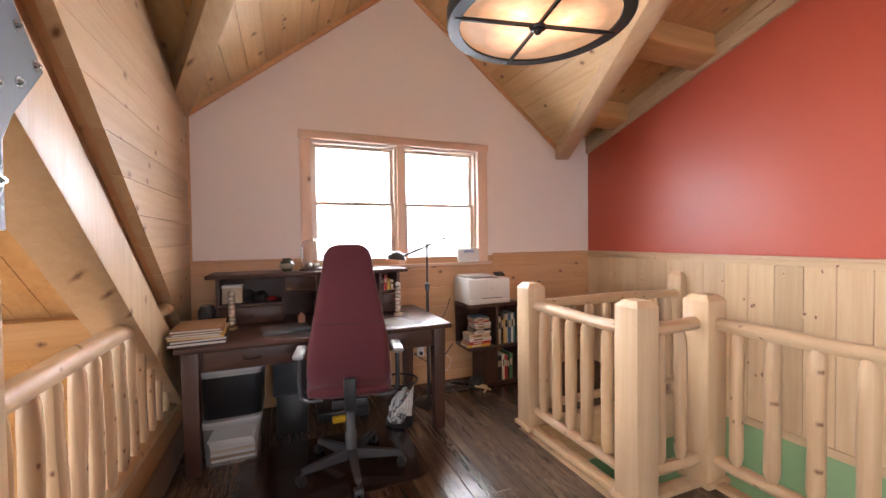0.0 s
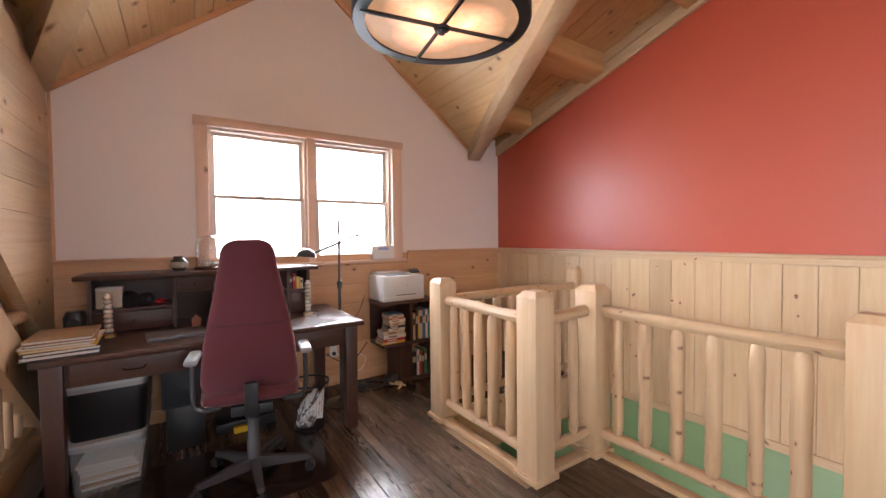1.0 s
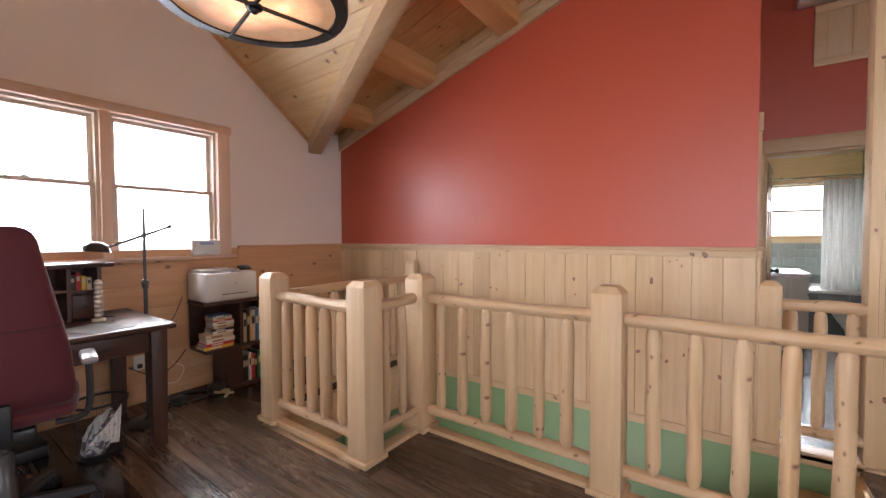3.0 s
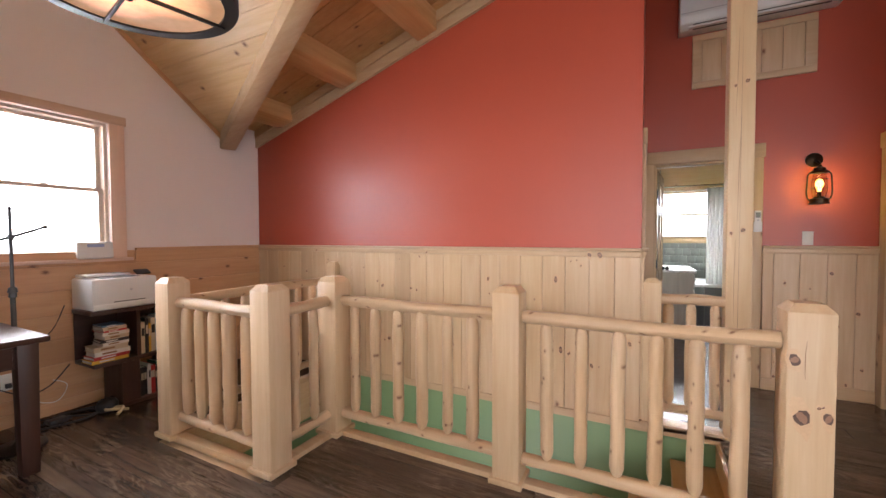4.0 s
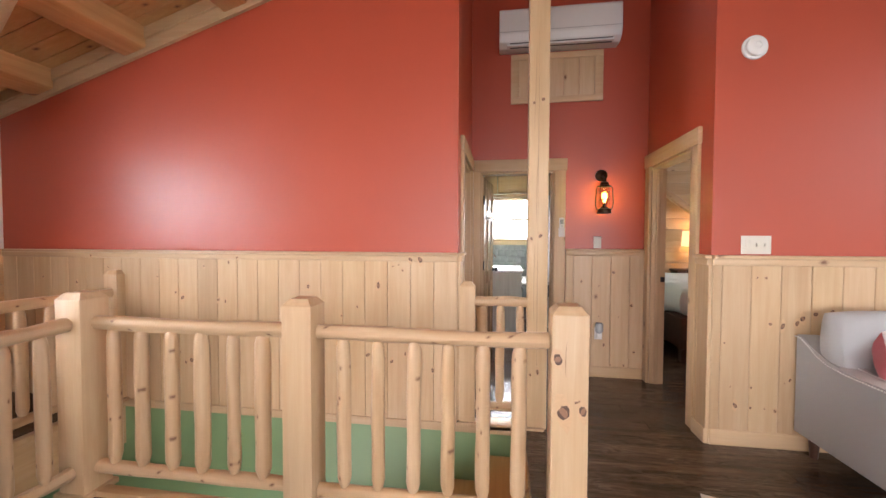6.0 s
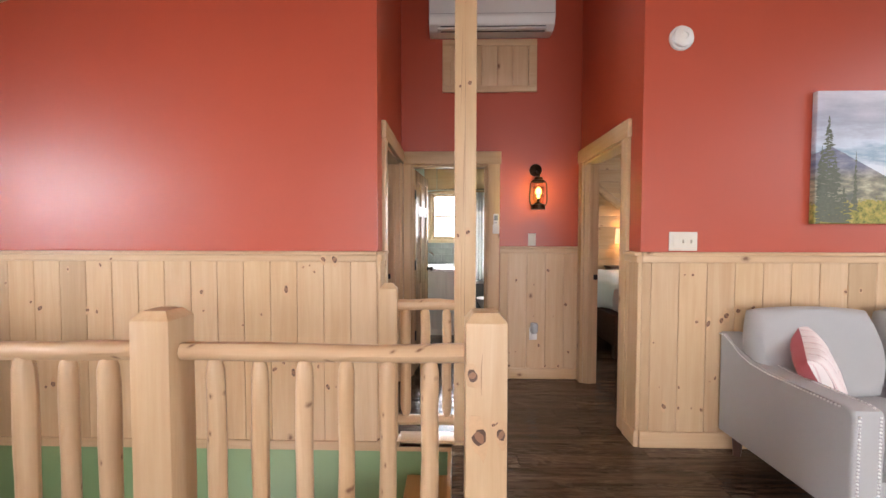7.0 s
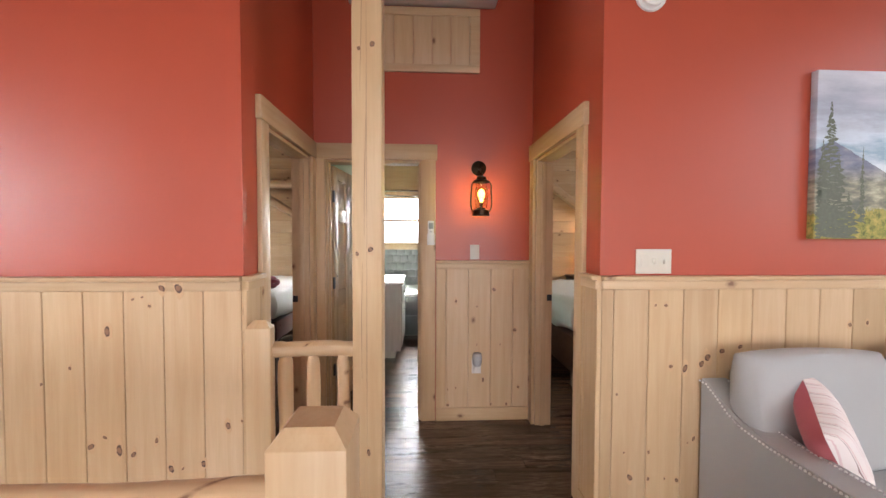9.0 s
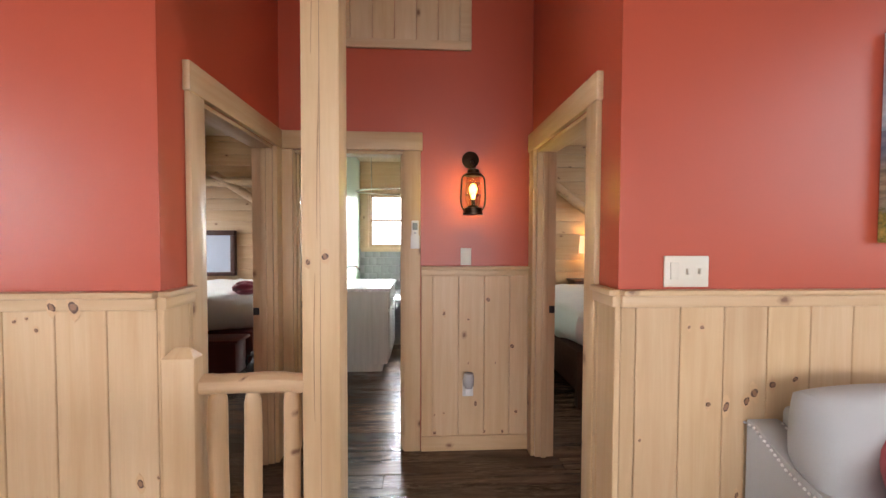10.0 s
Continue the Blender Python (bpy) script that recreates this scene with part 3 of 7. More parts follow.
def wainscot(name, axis, at, a0, a1, face, first, label, base=True, z0=0.0, cap=CAP):
    """Upright boards on a wall. axis: the wall's normal; face: +1 or -1, towards the room."""
    def put(p0, p1, d0, d1, q0, q1, bevel=0.0):
        lo_d, hi_d = sorted((at + face * d0, at + face * d1))
        return box(*((lo_d, hi_d, p0, p1) if axis == "x" else (p0, p1, lo_d, hi_d)), q0, q1, bevel=bevel)
    run = "y" if axis == "x" else "x"
    w = structure(name, put(a0, a1, 0.001, 0.008, z0, cap - 0.02), pine["z"], label, "wainscot")
    joints = board_joints(a0, a1, first)
    for p, q in zip(joints, joints[1:]):
        bm = put(p + 0.0008, q - 0.0008, 0.008, 0.021, z0, cap - 0.02)
        out = [e for e in bm.edges if abs(e.verts[0].co.z - e.verts[1].co.z) > 0.3 and abs((e.verts[0].co.x if axis == "x" else e.verts[0].co.y) - (at + face * 0.021)) < 1e-4]
        bmesh.ops.bevel(bm, geom=out, offset=0.0032, segments=1, affect="EDGES")
        part("board", bm, board_pine, w)
    structure("trim_cap", put(a0, a1, 0.0, 0.045, cap - 0.022, cap, 0.006), pine[run], "pine cap rail on the wainscot", "trim")
    structure("trim_band", put(a0, a1, 0.0, 0.031, cap - 0.064, cap - 0.022, 0.005), pine[run], "pine band under the cap rail", "trim")
    if base:
        structure("baseboard", put(a0, a1, 0.0, 0.032, 0.0, 0.10, 0.005), pine[run], "pine baseboard", "baseboard")
    return w


wainscot("wainscot_east", "x", 0.0, RED_END, 0.0, -1, -3.718, "wainscot of upright knotty pine boards on the stair wall", base=False)
wainscot("wainscot_sofa", "x", 0.0, -8.9, SOFA_CORNER, -1, -5.747, "wainscot of upright knotty pine boards behind the sofa")
wainscot("wainscot_hall_end", "x", HALL_X, SOFA_CORNER, -4.79, -1, -5.034, "wainscot of upright knotty pine boards in the hall")
wainscot("wainscot_return_north", "y", RED_END, -0.02, 0.16, -1, 0.13, "narrow pine wainscot at the wall's end", base=False)
wainscot("wainscot_return_south", "y", SOFA_CORNER, -0.02, 0.155, 1, 0.12, "narrow pine wainscot at the wall's end")
# level boards under the window
wn_low = structure("wainscot_north", box(-3.88, 0.0, -0.008, 0.0, 0.0, CAP - 0.02), orange["x"], "level orange-toned pine boards under the window", "wainscot")
z = 0.0
for i in range(7):
    za, zb = z + 0.001, min(z + 0.182, CAP - 0.02)
    cut = (-3.88, 0.0) if zb < 1.1 else None
    for xa, xb in ([cut] if cut else [(-3.88, -3.08), (-3.08, -1.24), (-1.24, 0.0)]):
        top = zb if cut or not (-3.0 < (xa + xb) / 2 < -1.3) else 1.12
        bm = box(xa + 0.0005, xb - 0.0005, -0.021, -0.008, za, top)
        bmesh.ops.bevel(bm, geom=[e for e in bm.edges if abs(e.verts[0].co.x - e.verts[1].co.x) > 0.3 and e.verts[0].co.y < -0.02 and e.verts[1].co.y < -0.02], offset=0.004, segments=1, affect="EDGES")
        part("board", bm, orange["x"], wn_low)
    z += 0.182
for xa, xb in ((-3.88, -3.08), (-1.24, -0.02)):
    structure("trim_cap", box(xa, xb, -0.042, 0.0, CAP - 0.022, CAP, bevel=0.006), orange["x"], "pine cap rail under the white wall", "trim")
structure("baseboard_north", box(-3.88, -0.02, -0.034, -0.021, 0.0, 0.09, bevel=0.004), orange["x"], "pine baseboard", "baseboard")
# ceiling trims
def slope_trim(name, p, q, depth, out, material, label):
    p, q = Vector(p), Vector(q)
    bm = prism([p, q, q - Vector((0, 0, depth)), p - Vector((0, 0, depth))], out)
    return structure(name, bm, material, label, "trim")


slope_trim("trim_red_wall", (-0.001, 0.0, main_z(0) + 0.005), (-0.001, -3.885, main_z(-3.885) + 0.005), 0.19, (-0.03, 0, 0), pine["y"], "pine trim board along the sloping ceiling")
slope_trim("trim_crown", (-0.0315, -0.02, main_z(0) - 0.004), (-0.0315, -3.885, main_z(-3.885) + 0.003), 0.085, (-0.022, 0, 0), pine["y"], "narrow pine crown strip along the sloping ceiling")
slope_trim("trim_gable", (APEX_X, -0.001, APEX_Z), (-3.88, -0.001, dormer_z(-3.88)), 0.045, (0, -0.02, 0), orange["x"], "pine trim along the gable ceiling")
slope_trim("trim_gable", (APEX_X, -0.001, APEX_Z), (-0.40, -0.001, dormer_z(-0.40)), 0.045, (0, -0.02, 0), orange["x"], "pine trim along the gable ceiling")
structure("trim_corner", box(-3.88, -3.865, -0.014, 0.0, CAP, 2.36), orange["z"], "pine corner strip", "trim")


def beam(name, p, q, w, up, down, material, label):
    """A square timber between two points, hanging below the line."""
    p, q = Vector(p), Vector(q)
    d = (q - p)
    side = d.cross(Vector((0, 0, 1))).normalized() * (w / 2)
    bm = prism([p - side + Vector((0, 0, up)), p + side + Vector((0, 0, up)), p + side - Vector((0, 0, down)), p - side - Vector((0, 0, down))], d)
    bmesh.ops.bevel(bm, geom=bm.edges[:], offset=0.01, segments=2, affect="EDGES", profile=0.5)
    return tagged(part(name, bm, material), label, "roof beam", "", "structure")


beam("valley_beam", (APEX_X + VAL_X, -0.01, ROOF0), (APEX_X, VAL_Y, APEX_Z), 0.15, 0.21, 0.09, pine["y"], "square pine valley beam where two roof slopes meet")
beam("valley_beam", (APEX_X - VAL_X + 0.03, -0.06, ROOF0 + 0.04), (APEX_X, VAL_Y, APEX_Z), 0.13, 0.21, 0.035, pine["y"], "square pine valley beam where two roof slopes meet")
for y in (-0.50, -1.36, -2.22, -3.1, -4.0):
    xa = APEX_X + VAL_X * (1 - y / VAL_Y) if y > VAL_Y else APEX_X
    z = main_z(y)
    bm = prism([(max(xa, -2.1), y - 0.095, z - 0.155 + 0.095 * PITCH), (max(xa, -2.1), y + 0.095, z - 0.155 - 0.095 * PITCH), (max(xa, -2.1), y + 0.095, z + 0.01 - 0.095 * PITCH), (max(xa, -2.1), y - 0.095, z + 0.01 + 0.095 * PITCH)], (-0.033 - max(xa, -2.1), 0, 0))
    bmesh.ops.bevel(bm, geom=bm.edges[:], offset=0.014, segments=2, affect="EDGES", profile=0.5)
    tagged(part("purlin", bm, amber["x"]), "square knotty pine purlin under the loft ceiling", "roof beam", "loft purlins", "structure")

# ---- window over the desk ----
# window bloom is painted into these woods: rosy casing, pale greyish sashes
casing_pine = {a: wood("glare_rosy_pine_" + a, a, (0.80, 0.58, 0.46), (0.70, 0.48, 0.36), knots=0.1) for a in "xz"}
sash_pine = wood("glare_pale_sash_pine", "z", (0.66, 0.55, 0.47), (0.56, 0.45, 0.37), knots=0.0)
def double_hung(name, x0, x1, z0, z1, y, material, label):
    """A sash window in a wall that faces -y: two sashes one above the other."""
    w = tagged(new(name), label, "window", kind="structure")
    w.location = ((x0 + x1) / 2, y, z0)
    for a in ((x0, x0 + 0.022, z0, z1), (x1 - 0.022, x1, z0, z1), (x0 + 0.022, x1 - 0.022, z1 - 0.022, z1), (x0 + 0.022, x1 - 0.022, z0, z0 + 0.02)):
        part("window_frame", box(a[0], a[1], y - 0.03, y + 0.08, a[2], a[3]), material, w)
    mid = (z0 + z1) / 2 + 0.005
    for zz0, zz1, dy in ((z0 + 0.02, mid + 0.012, 0.0), (mid - 0.012, z1 - 0.022, 0.036)):
        s = 0.03
        sash = box(x0 + 0.022, x0 + 0.022 + s, y + dy, y + dy + 0.032, zz0, zz1)
        add_box(sash, x1 - 0.022 - s, x1 - 0.022, y + dy, y + dy + 0.032, zz0, zz1)
        add_box(sash, x0 + 0.022 + s, x1 - 0.022 - s, y + dy, y + dy + 0.032, zz0, zz0 + 0.032)
        add_box(sash, x0 + 0.022 + s, x1 - 0.022 - s, y + dy, y + dy + 0.032, zz1 - 0.026, zz1)
        sash_ob = part("sash", sash, material, w)
        g = part("pane", box(x0 + 0.022 + s, x1 - 0.022 - s, y + dy + 0.014, y + dy + 0.018, zz0 + 0.032, zz1 - 0.026), glass_mat, sash_ob)
        g.visible_shadow = False
    part("sash_lock", box((x0 + x1) / 2 - 0.02, (x0 + x1) / 2 + 0.02, y - 0.015, y + 0.01, mid + 0.012, mid + 0.026, bevel=0.004), white_plastic, w)
    return w


double_hung("window_1", WX0, -2.225, WZ0, WZ1, 0.055, sash_pine, "white-lit double hung sash window in a pine frame")
double_hung("window_2", -2.165, WX1, WZ0, WZ1, 0.055, sash_pine, "white-lit double hung sash window in a pine frame")
structure("trim_mullion", box(-2.225, -2.165, -0.012, 0.14, WZ0, WZ1), casing_pine["z"], "pine post between the sash windows", "trim")
for a in ((-3.07, WX0, 1.115, WZ1), (WX1, -1.30, 1.115, WZ1)):
    structure("trim_window", box(a[0], a[1], -0.022, 0.0, a[2], a[3], bevel=0.003), casing_pine["z"], "pine window casing with window glare painted in as a rosy tint", "trim")
structure("trim_window", box(-3.08, -1.285, -0.026, 0.0, WZ1, 2.305, bevel=0.003), casing_pine["x"], "pine window head casing with window glare painted in as a rosy tint", "trim")
structure("window_sill", box(-3.09, -1.27, -0.06, 0.05, 1.115, WZ0, bevel=0.005), casing_pine["x"], "pine window stool with window glare painted in as a rosy tint", "sill")

# misty hills outside
k = Nodes("misty_daylight")
sep = k.n("SeparateXYZ")
k.put(sep.inputs[0], k.pos((1, 1, 1), False))
wob = k.noise(k.pos((1, 1, 0.4), False), 0.5, 6, 0.65)
h = k.math("ADD", sep.outputs[2], k.math("MULTIPLY", wob, 3.6))
sky_col = k.ramp(k.math("MULTIPLY", k.math("ADD", h, 3.0), 0.1), [(0.30, (0.08, 0.087, 0.085)), (0.42, (0.11, 0.117, 0.117)), (0.50, (0.25, 0.26, 0.26)), (0.68, (1.0, 1.0, 1.0))])
mist = k.done((0, 0, 0), 1.0, Emission_Color=sky_col, Emission_Strength=8.0)
structure("backdrop_north", box(-30, 30, 22, 22.1, -12, 25), mist, "white overcast sky over misty hills", "backdrop")
structure("backdrop_east", box(25, 25.1, -30, 20, -12, 25), mist, "white overcast sky over misty hills", "backdrop")
structure("backdrop_west", box(-32.1, -32, -30, 20, -12, 25), mist, "white overcast sky over misty hills", "backdrop")


# ---- door casings ----
def doorway(name, axis, at, a0, a1, face, depth, label, top=1.965, ov=(0.095, 0.095)):
    """Jambs, stops and casing of a doorway in a wall of that depth; face: towards the hall."""
    def bx(p0, p1, d0, d1, q0, q1, bevel=0.003):
        lo_d, hi_d = sorted((at + face * d0, at + face * d1))
        return box(*((lo_d, hi_d, p0, p1) if axis == "x" else (p0, p1, lo_d, hi_d)), q0, q1, bevel=bevel)
    d = tagged(new(name), label, "door frame", kind="structure")
    d.location = (at, a0, 0) if axis == "x" else (a0, at, 0)
    part("jamb", bx(a0, a0 + 0.02, -depth, 0.0, 0, top), pine["z"], d)
    part("jamb", bx(a1 - 0.02, a1, -depth, 0.0, 0, top), pine["z"], d)
    part("head_jamb", bx(a0 + 0.02, a1 - 0.02, -depth, 0.0, top - 0.02, top), pine["x"], d)
    part("stop", bx(a0 + 0.02, a0 + 0.032, -depth + 0.03, -0.045, 0, top - 0.02), pine["z"], d)
    part("stop", bx(a1 - 0.032, a1 - 0.02, -depth + 0.05, -0.035, 0, top - 0.02), pine["z"], d)
    part("casing", bx(a0 - ov[0], a0 + 0.006, 0.0, 0.024, 0, top), pine["z"], d)
    part("casing", bx(a1 - 0.006, a1 + ov[1], 0.0, 0.024, 0, top), pine["z"], d)
    part("head_casing", bx(a0 - ov[0] - 0.012, a1 + ov[1] + 0.012, 0.0, 0.03, top, top + 0.115, 0.005), pine["x" if axis == "y" else "y"], d)
    part("strike_plate", bx(a1 - 0.025, a1 - 0.019, -0.117, -0.082, 0.93, 0.975, 0.001), black_metal, d)
    return d


doorway("door_1", "x", HALL_X, -4.685, -3.966, -1, 0.12, "pine door casing of the bathroom doorway", ov=(0.1, 0.078))
doorway("door_2", "y", RED_END, 0.25, 1.06, -1, 0.12, "pine door casing of the bedroom doorway")
doorway("door_3", "y", SOFA_CORNER, 0.25, 1.06, 1, 0.12, "pine door casing of the guest room doorway")

# ---- ceiling lamp ----
parchment = glow("lit_parchment", (1.0, 0.60, 0.28), 0.9)
amber_glow = glow("glowing_bulb", (1.0, 0.50, 0.12), 9.0)
lamp = thing("ceiling_lamp", (-2.29, -2.27, 2.18), "round iron drum lamp with glowing parchment diffuser", "ceiling lamp")
LM = Matrix.Translation((-2.29, -2.27, 2.18))
R = 0.345
part("rim", lathe([(R - 0.045, 0.0), (R, 0.0), (R + 0.004, 0.006), (R + 0.004, 0.06), (R - 0.004, 0.066), (R - 0.045, 0.012), (R - 0.045, 0.0)], 64, LM), black_metal, lamp, "blackened iron rim")
part("drum", lathe([(R - 0.008, 0.06), (R - 0.01, 0.20), (R - 0.016, 0.20), (R - 0.014, 0.06), (R - 0.008, 0.06)], 64, LM), parchment, lamp, "parchment side band")
part("upper_rim", lathe([(R - 0.02, 0.195), (R + 0.002, 0.195), (R + 0.002, 0.225), (R - 0.02, 0.225), (R - 0.02, 0.195)], 64, LM), black_metal, lamp)
k = Nodes("backlit_mica")
f = k.noise(k.pos((1, 1, 1)), 9, 6, 0.7)
hot = None
for px, py in ((-2.39, -2.30), (-2.20, -2.32), (-2.29, -2.17)):
    dist = k.n("VectorMath", operation="DISTANCE")
    k.put(dist.inputs[0], k.pos((1, 1, 1), False))
    dist.inputs[1].default_value = (px, py, 2.19)
    one = k.ramp(dist.outputs["Value"], [(0.0, 1.0), (0.05, 0.5), (0.16, 0.0)])
    hot = one if hot is None else k.math("ADD", hot, one)
col = k.mix(k.ramp(f, [(0.35, 0.0), (0.65, 1.0)]), (1.0, 0.56, 0.30), (0.80, 0.36, 0.15))
mica = k.done((0.40, 0.26, 0.15), 0.6, Emission_Color=col, Emission_Strength=k.math("ADD", 0.40, k.math("MULTIPLY", hot, 2.2)))
part("diffuser", lathe([(0.0, 0.008), (R - 0.046, 0.008), (R - 0.046, 0.012), (0.0, 0.012)], 64, LM), mica, lamp, "glowing mottled mica disc")
for ang in (-11, 79):
    part("cross_bar", box(-R + 0.02, R - 0.02, -0.006, 0.006, -0.006, 0.006, m=LM @ pose(0, 0, 0, 0, 0, ang)), black_metal, lamp)
part("finial", lathe([(0.0, -0.036), (0.012, -0.03), (0.016, -0.018), (0.03, -0.014), (0.034, -0.004), (0.02, 0.004), (0.0, 0.006)], 24, LM), black_metal, lamp)
for i in range(3):
    a = 2 * PI * i / 3 + 0.4
    part("rod", tube((-2.29 + 0.3 * math.cos(a), -2.27 + 0.3 * math.sin(a), 2.40), (-2.29, -2.27, 2.95), 0.006), black_metal, lamp)
part("stem", tube((-2.29, -2.27, 2.94), (-2.29, -2.27, 3.55), 0.01), black_metal, lamp)
part("canopy", lathe([(0.0, 1.33), (0.07, 1.34), (0.075, 1.47), (0.0, 1.48)], 24, LM), black_metal, lamp)

# ---- desk with hutch ----
desk = thing("desk", (-2.99, -0.6, 0), "dark-stained wooden desk with tapering square legs and drawers", "desk")
DX0, DX1, DY0, DY1, DZ = -3.80, -2.10, -0.955, -0.06, 0.765
part("desktop", box(DX0, DX1, DY0, DY1, DZ - 0.035, DZ, bevel=0.008), walnut["x"], desk)
part("apron", box(DX0 + 0.06, DX1 - 0.06, DY0 + 0.06, DY0 + 0.085, DZ - 0.165, DZ - 0.035), walnut["x"], desk)
part("apron", box(DX1 - 0.09, DX1 - 0.065, DY0 + 0.1, DY1 - 0.08, DZ - 0.165, DZ - 0.035), walnut["y"], desk)
for lx in (DX0 + 0.075, DX1 - 0.085):
    for ly in (DY0 + 0.075, DY1 - 0.06):
        bm = box(lx - 0.045, lx + 0.045, ly - 0.045, ly + 0.045, 0, DZ - 0.035, bevel=0.005)
        for v in bm.verts:
            if v.co.z < 0.1:
                v.co.x, v.co.y = lx + (v.co.x - lx) * 0.82, ly + (v.co.y - ly) * 0.82
        part("leg", bm, walnut["z"], desk)
for a, b in ((DX0 + 0.14, DX0 + 0.66), (DX1 - 0.62, DX1 - 0.14)):
    d = part("drawer", box(a, b, DY0 + 0.048, DY0 + 0.062, DZ - 0.155, DZ - 0.045, bevel=0.004), walnut["x"], desk)
    c = (a + b) / 2
    part("handle", add_path(bmesh.new(), smooth_path([(c - 0.05, DY0 + 0.05, DZ - 0.095), (c - 0.035, DY0 + 0.025, DZ - 0.105), (c + 0.035, DY0 + 0.025, DZ - 0.105), (c + 0.05, DY0 + 0.05, DZ - 0.095)]), 0.004), bronze, d, "bronze bail pull")

hutch = thing("desk_hutch", (-3.0, -0.25, DZ), "dark-stained wooden desk hutch with cubbies and a wide top", "hutch")
HX0, HX1, HY0, HY1, HZ = -3.66, -2.33, -0.40, -0.07, 1.105
part("top_board", box(HX0 - 0.06, HX1 + 0.06, HY0 - 0.045, HY1, HZ, HZ + 0.028, bevel=0.007), walnut["x"], hutch)
part("back_panel", box(HX0, HX1, HY1 - 0.012, HY1, DZ, HZ), walnut["x"], hutch)
for x in (HX0, -3.23, -2.985, -2.73, -2.50, HX1 - 0.02):
    part("divider", box(x, x + 0.02, HY0, HY1 - 0.012, DZ, HZ), walnut["z"], hutch)
for a, b, z in ((HX0, -3.23, 0.90), (-3.23, -2.985, 0.985), (-2.73, -2.50, 0.95), (-2.5, HX1, 0.94)):
    part("shelf", box(a + 0.02, b, HY0 + 0.01, HY1 - 0.012, z, z + 0.016), walnut["x"], hutch)
for a, b, z0, z1 in ((-3.638, -3.232, 0.775, 0.895), (-3.205, -2.99, 1.0, 1.098), (-2.478, -2.355, 0.78, 0.93)):
    d = part("drawer", box(a, b, HY0 - 0.004, HY0 + 0.012, z0, z1, bevel=0.003), walnut["x"], hutch)
    part("knob", lathe([(0.0, 0.018), (0.009, 0.016), (0.011, 0.01), (0.005, 0.0)], 14, Matrix.Translation(((a + b) / 2, HY0 - 0.004, (z0 + z1) / 2)) @ pose(0, 0, 0, 90)), bronze, d)
part("door", box(-2.96, -2.735, HY0 - 0.006, HY0 + 0.012, 0.785, 1.095, bevel=0.004), walnut["z"], hutch)

# ---- office chair ----
wine = cloth("wine_red_upholstery", (0.115, 0.017, 0.027), 0.85)
dark_base = plain("charcoal_plastic", (0.07, 0.07, 0.075), 0.22)
chair = thing("office_chair", (-2.87, -1.24, 0), "high-backed swivel office chair in wine-red cloth on a star base", "office chair")
CX, CY = -2.87, -1.24


def loft_shape(sections, seg=20, power=2.6):
    """A closed shape through (centre, half width, half depth, width axis, depth axis) sections."""
    bm = bmesh.new()
    loops = []
    for c, a, b, u, w in sections:
        c, u, w = Vector(c), Vector(u), Vector(w)
        ring = []
        for j in range(seg):
            t = 2 * PI * j / seg
            s, k = math.cos(t), math.sin(t)
            ring.append(bm.verts.new(c + u * a * math.copysign(abs(s) ** (2 / power), s) + w * b * math.copysign(abs(k) ** (2 / power), k)))
        loops.append(ring)
    for p, q in zip(loops, loops[1:]):
        for j in range(seg):
            bm.faces.new((p[j], p[(j + 1) % seg], q[(j + 1) % seg], q[j]))
    bm.faces.new(loops[0][::-1])
    bm.faces.new(loops[-1])
    return bm


yaw = pose(CX, CY, 0, 0, 0, -9)
back = []
for z, w, dep, yy in ((0.548, 0.195, 0.025, -0.02), (0.558, 0.226, 0.045, -0.028), (0.60, 0.236, 0.052, -0.042), (0.66, 0.232, 0.05, -0.06), (0.80, 0.218, 0.045, -0.065), (0.95, 0.190, 0.042, -0.065), (1.10, 0.160, 0.04, -0.08), (1.22, 0.135, 0.038, -0.105), (1.285, 0.125, 0.036, -0.122), (1.316, 0.111, 0.031, -0.128), (1.335, 0.09, 0.023, -0.132), (1.345, 0.06, 0.011, -0.135)):
    back.append(((0, yy, z), w, dep, (1, 0, 0), (0, 1, 0)))
bm = loft_shape(back, 28, 3.0)
bmesh.ops.transform(bm, verts=bm.verts, matrix=yaw)
part("backrest", bm, wine, chair)
seat = [((0, y, 0.523 + dz), w, h, (1, 0, 0), (0, 0, 1)) for y, w, h, dz in ((-0.118, 0.19, 0.012, 0.002), (-0.108, 0.218, 0.026, 0.002), (-0.08, 0.232, 0.038, 0.002), (0.0, 0.24, 0.045, 0.0), (0.1, 0.25, 0.05, 0.0), (0.3, 0.255, 0.05, 0.0), (0.42, 0.245, 0.045, -0.005), (0.46, 0.21, 0.025, -0.012))]
bm = loft_shape(seat, 24, 3.0)
bmesh.ops.transform(bm, verts=bm.verts, matrix=yaw)
part("seat", bm, wine, chair)
bm = add_path(bmesh.new(), smooth_path([yaw @ Vector((x, -0.0655 - 0.0432 * (1 - abs(x / 0.2) ** 3) ** (1 / 3), 0.905 + 0.15 * x * x)) for x in (-0.185, -0.15, -0.1, -0.04, 0.04, 0.1, 0.15, 0.185)]), 0.0022, 5)
part("seam", bm, cloth("dark_wine_thread", (0.05, 0.008, 0.012)), chair, "dark stitched seam")
part("back_bracket", box(-0.034, 0.034, -0.14, -0.1, 0.43, 0.61, bevel=0.01, m=yaw), black_plastic, chair)
part("seat_plate", box(-0.1, 0.1, -0.08, 0.3, 0.42, 0.475, bevel=0.01, m=yaw), black_plastic, chair)
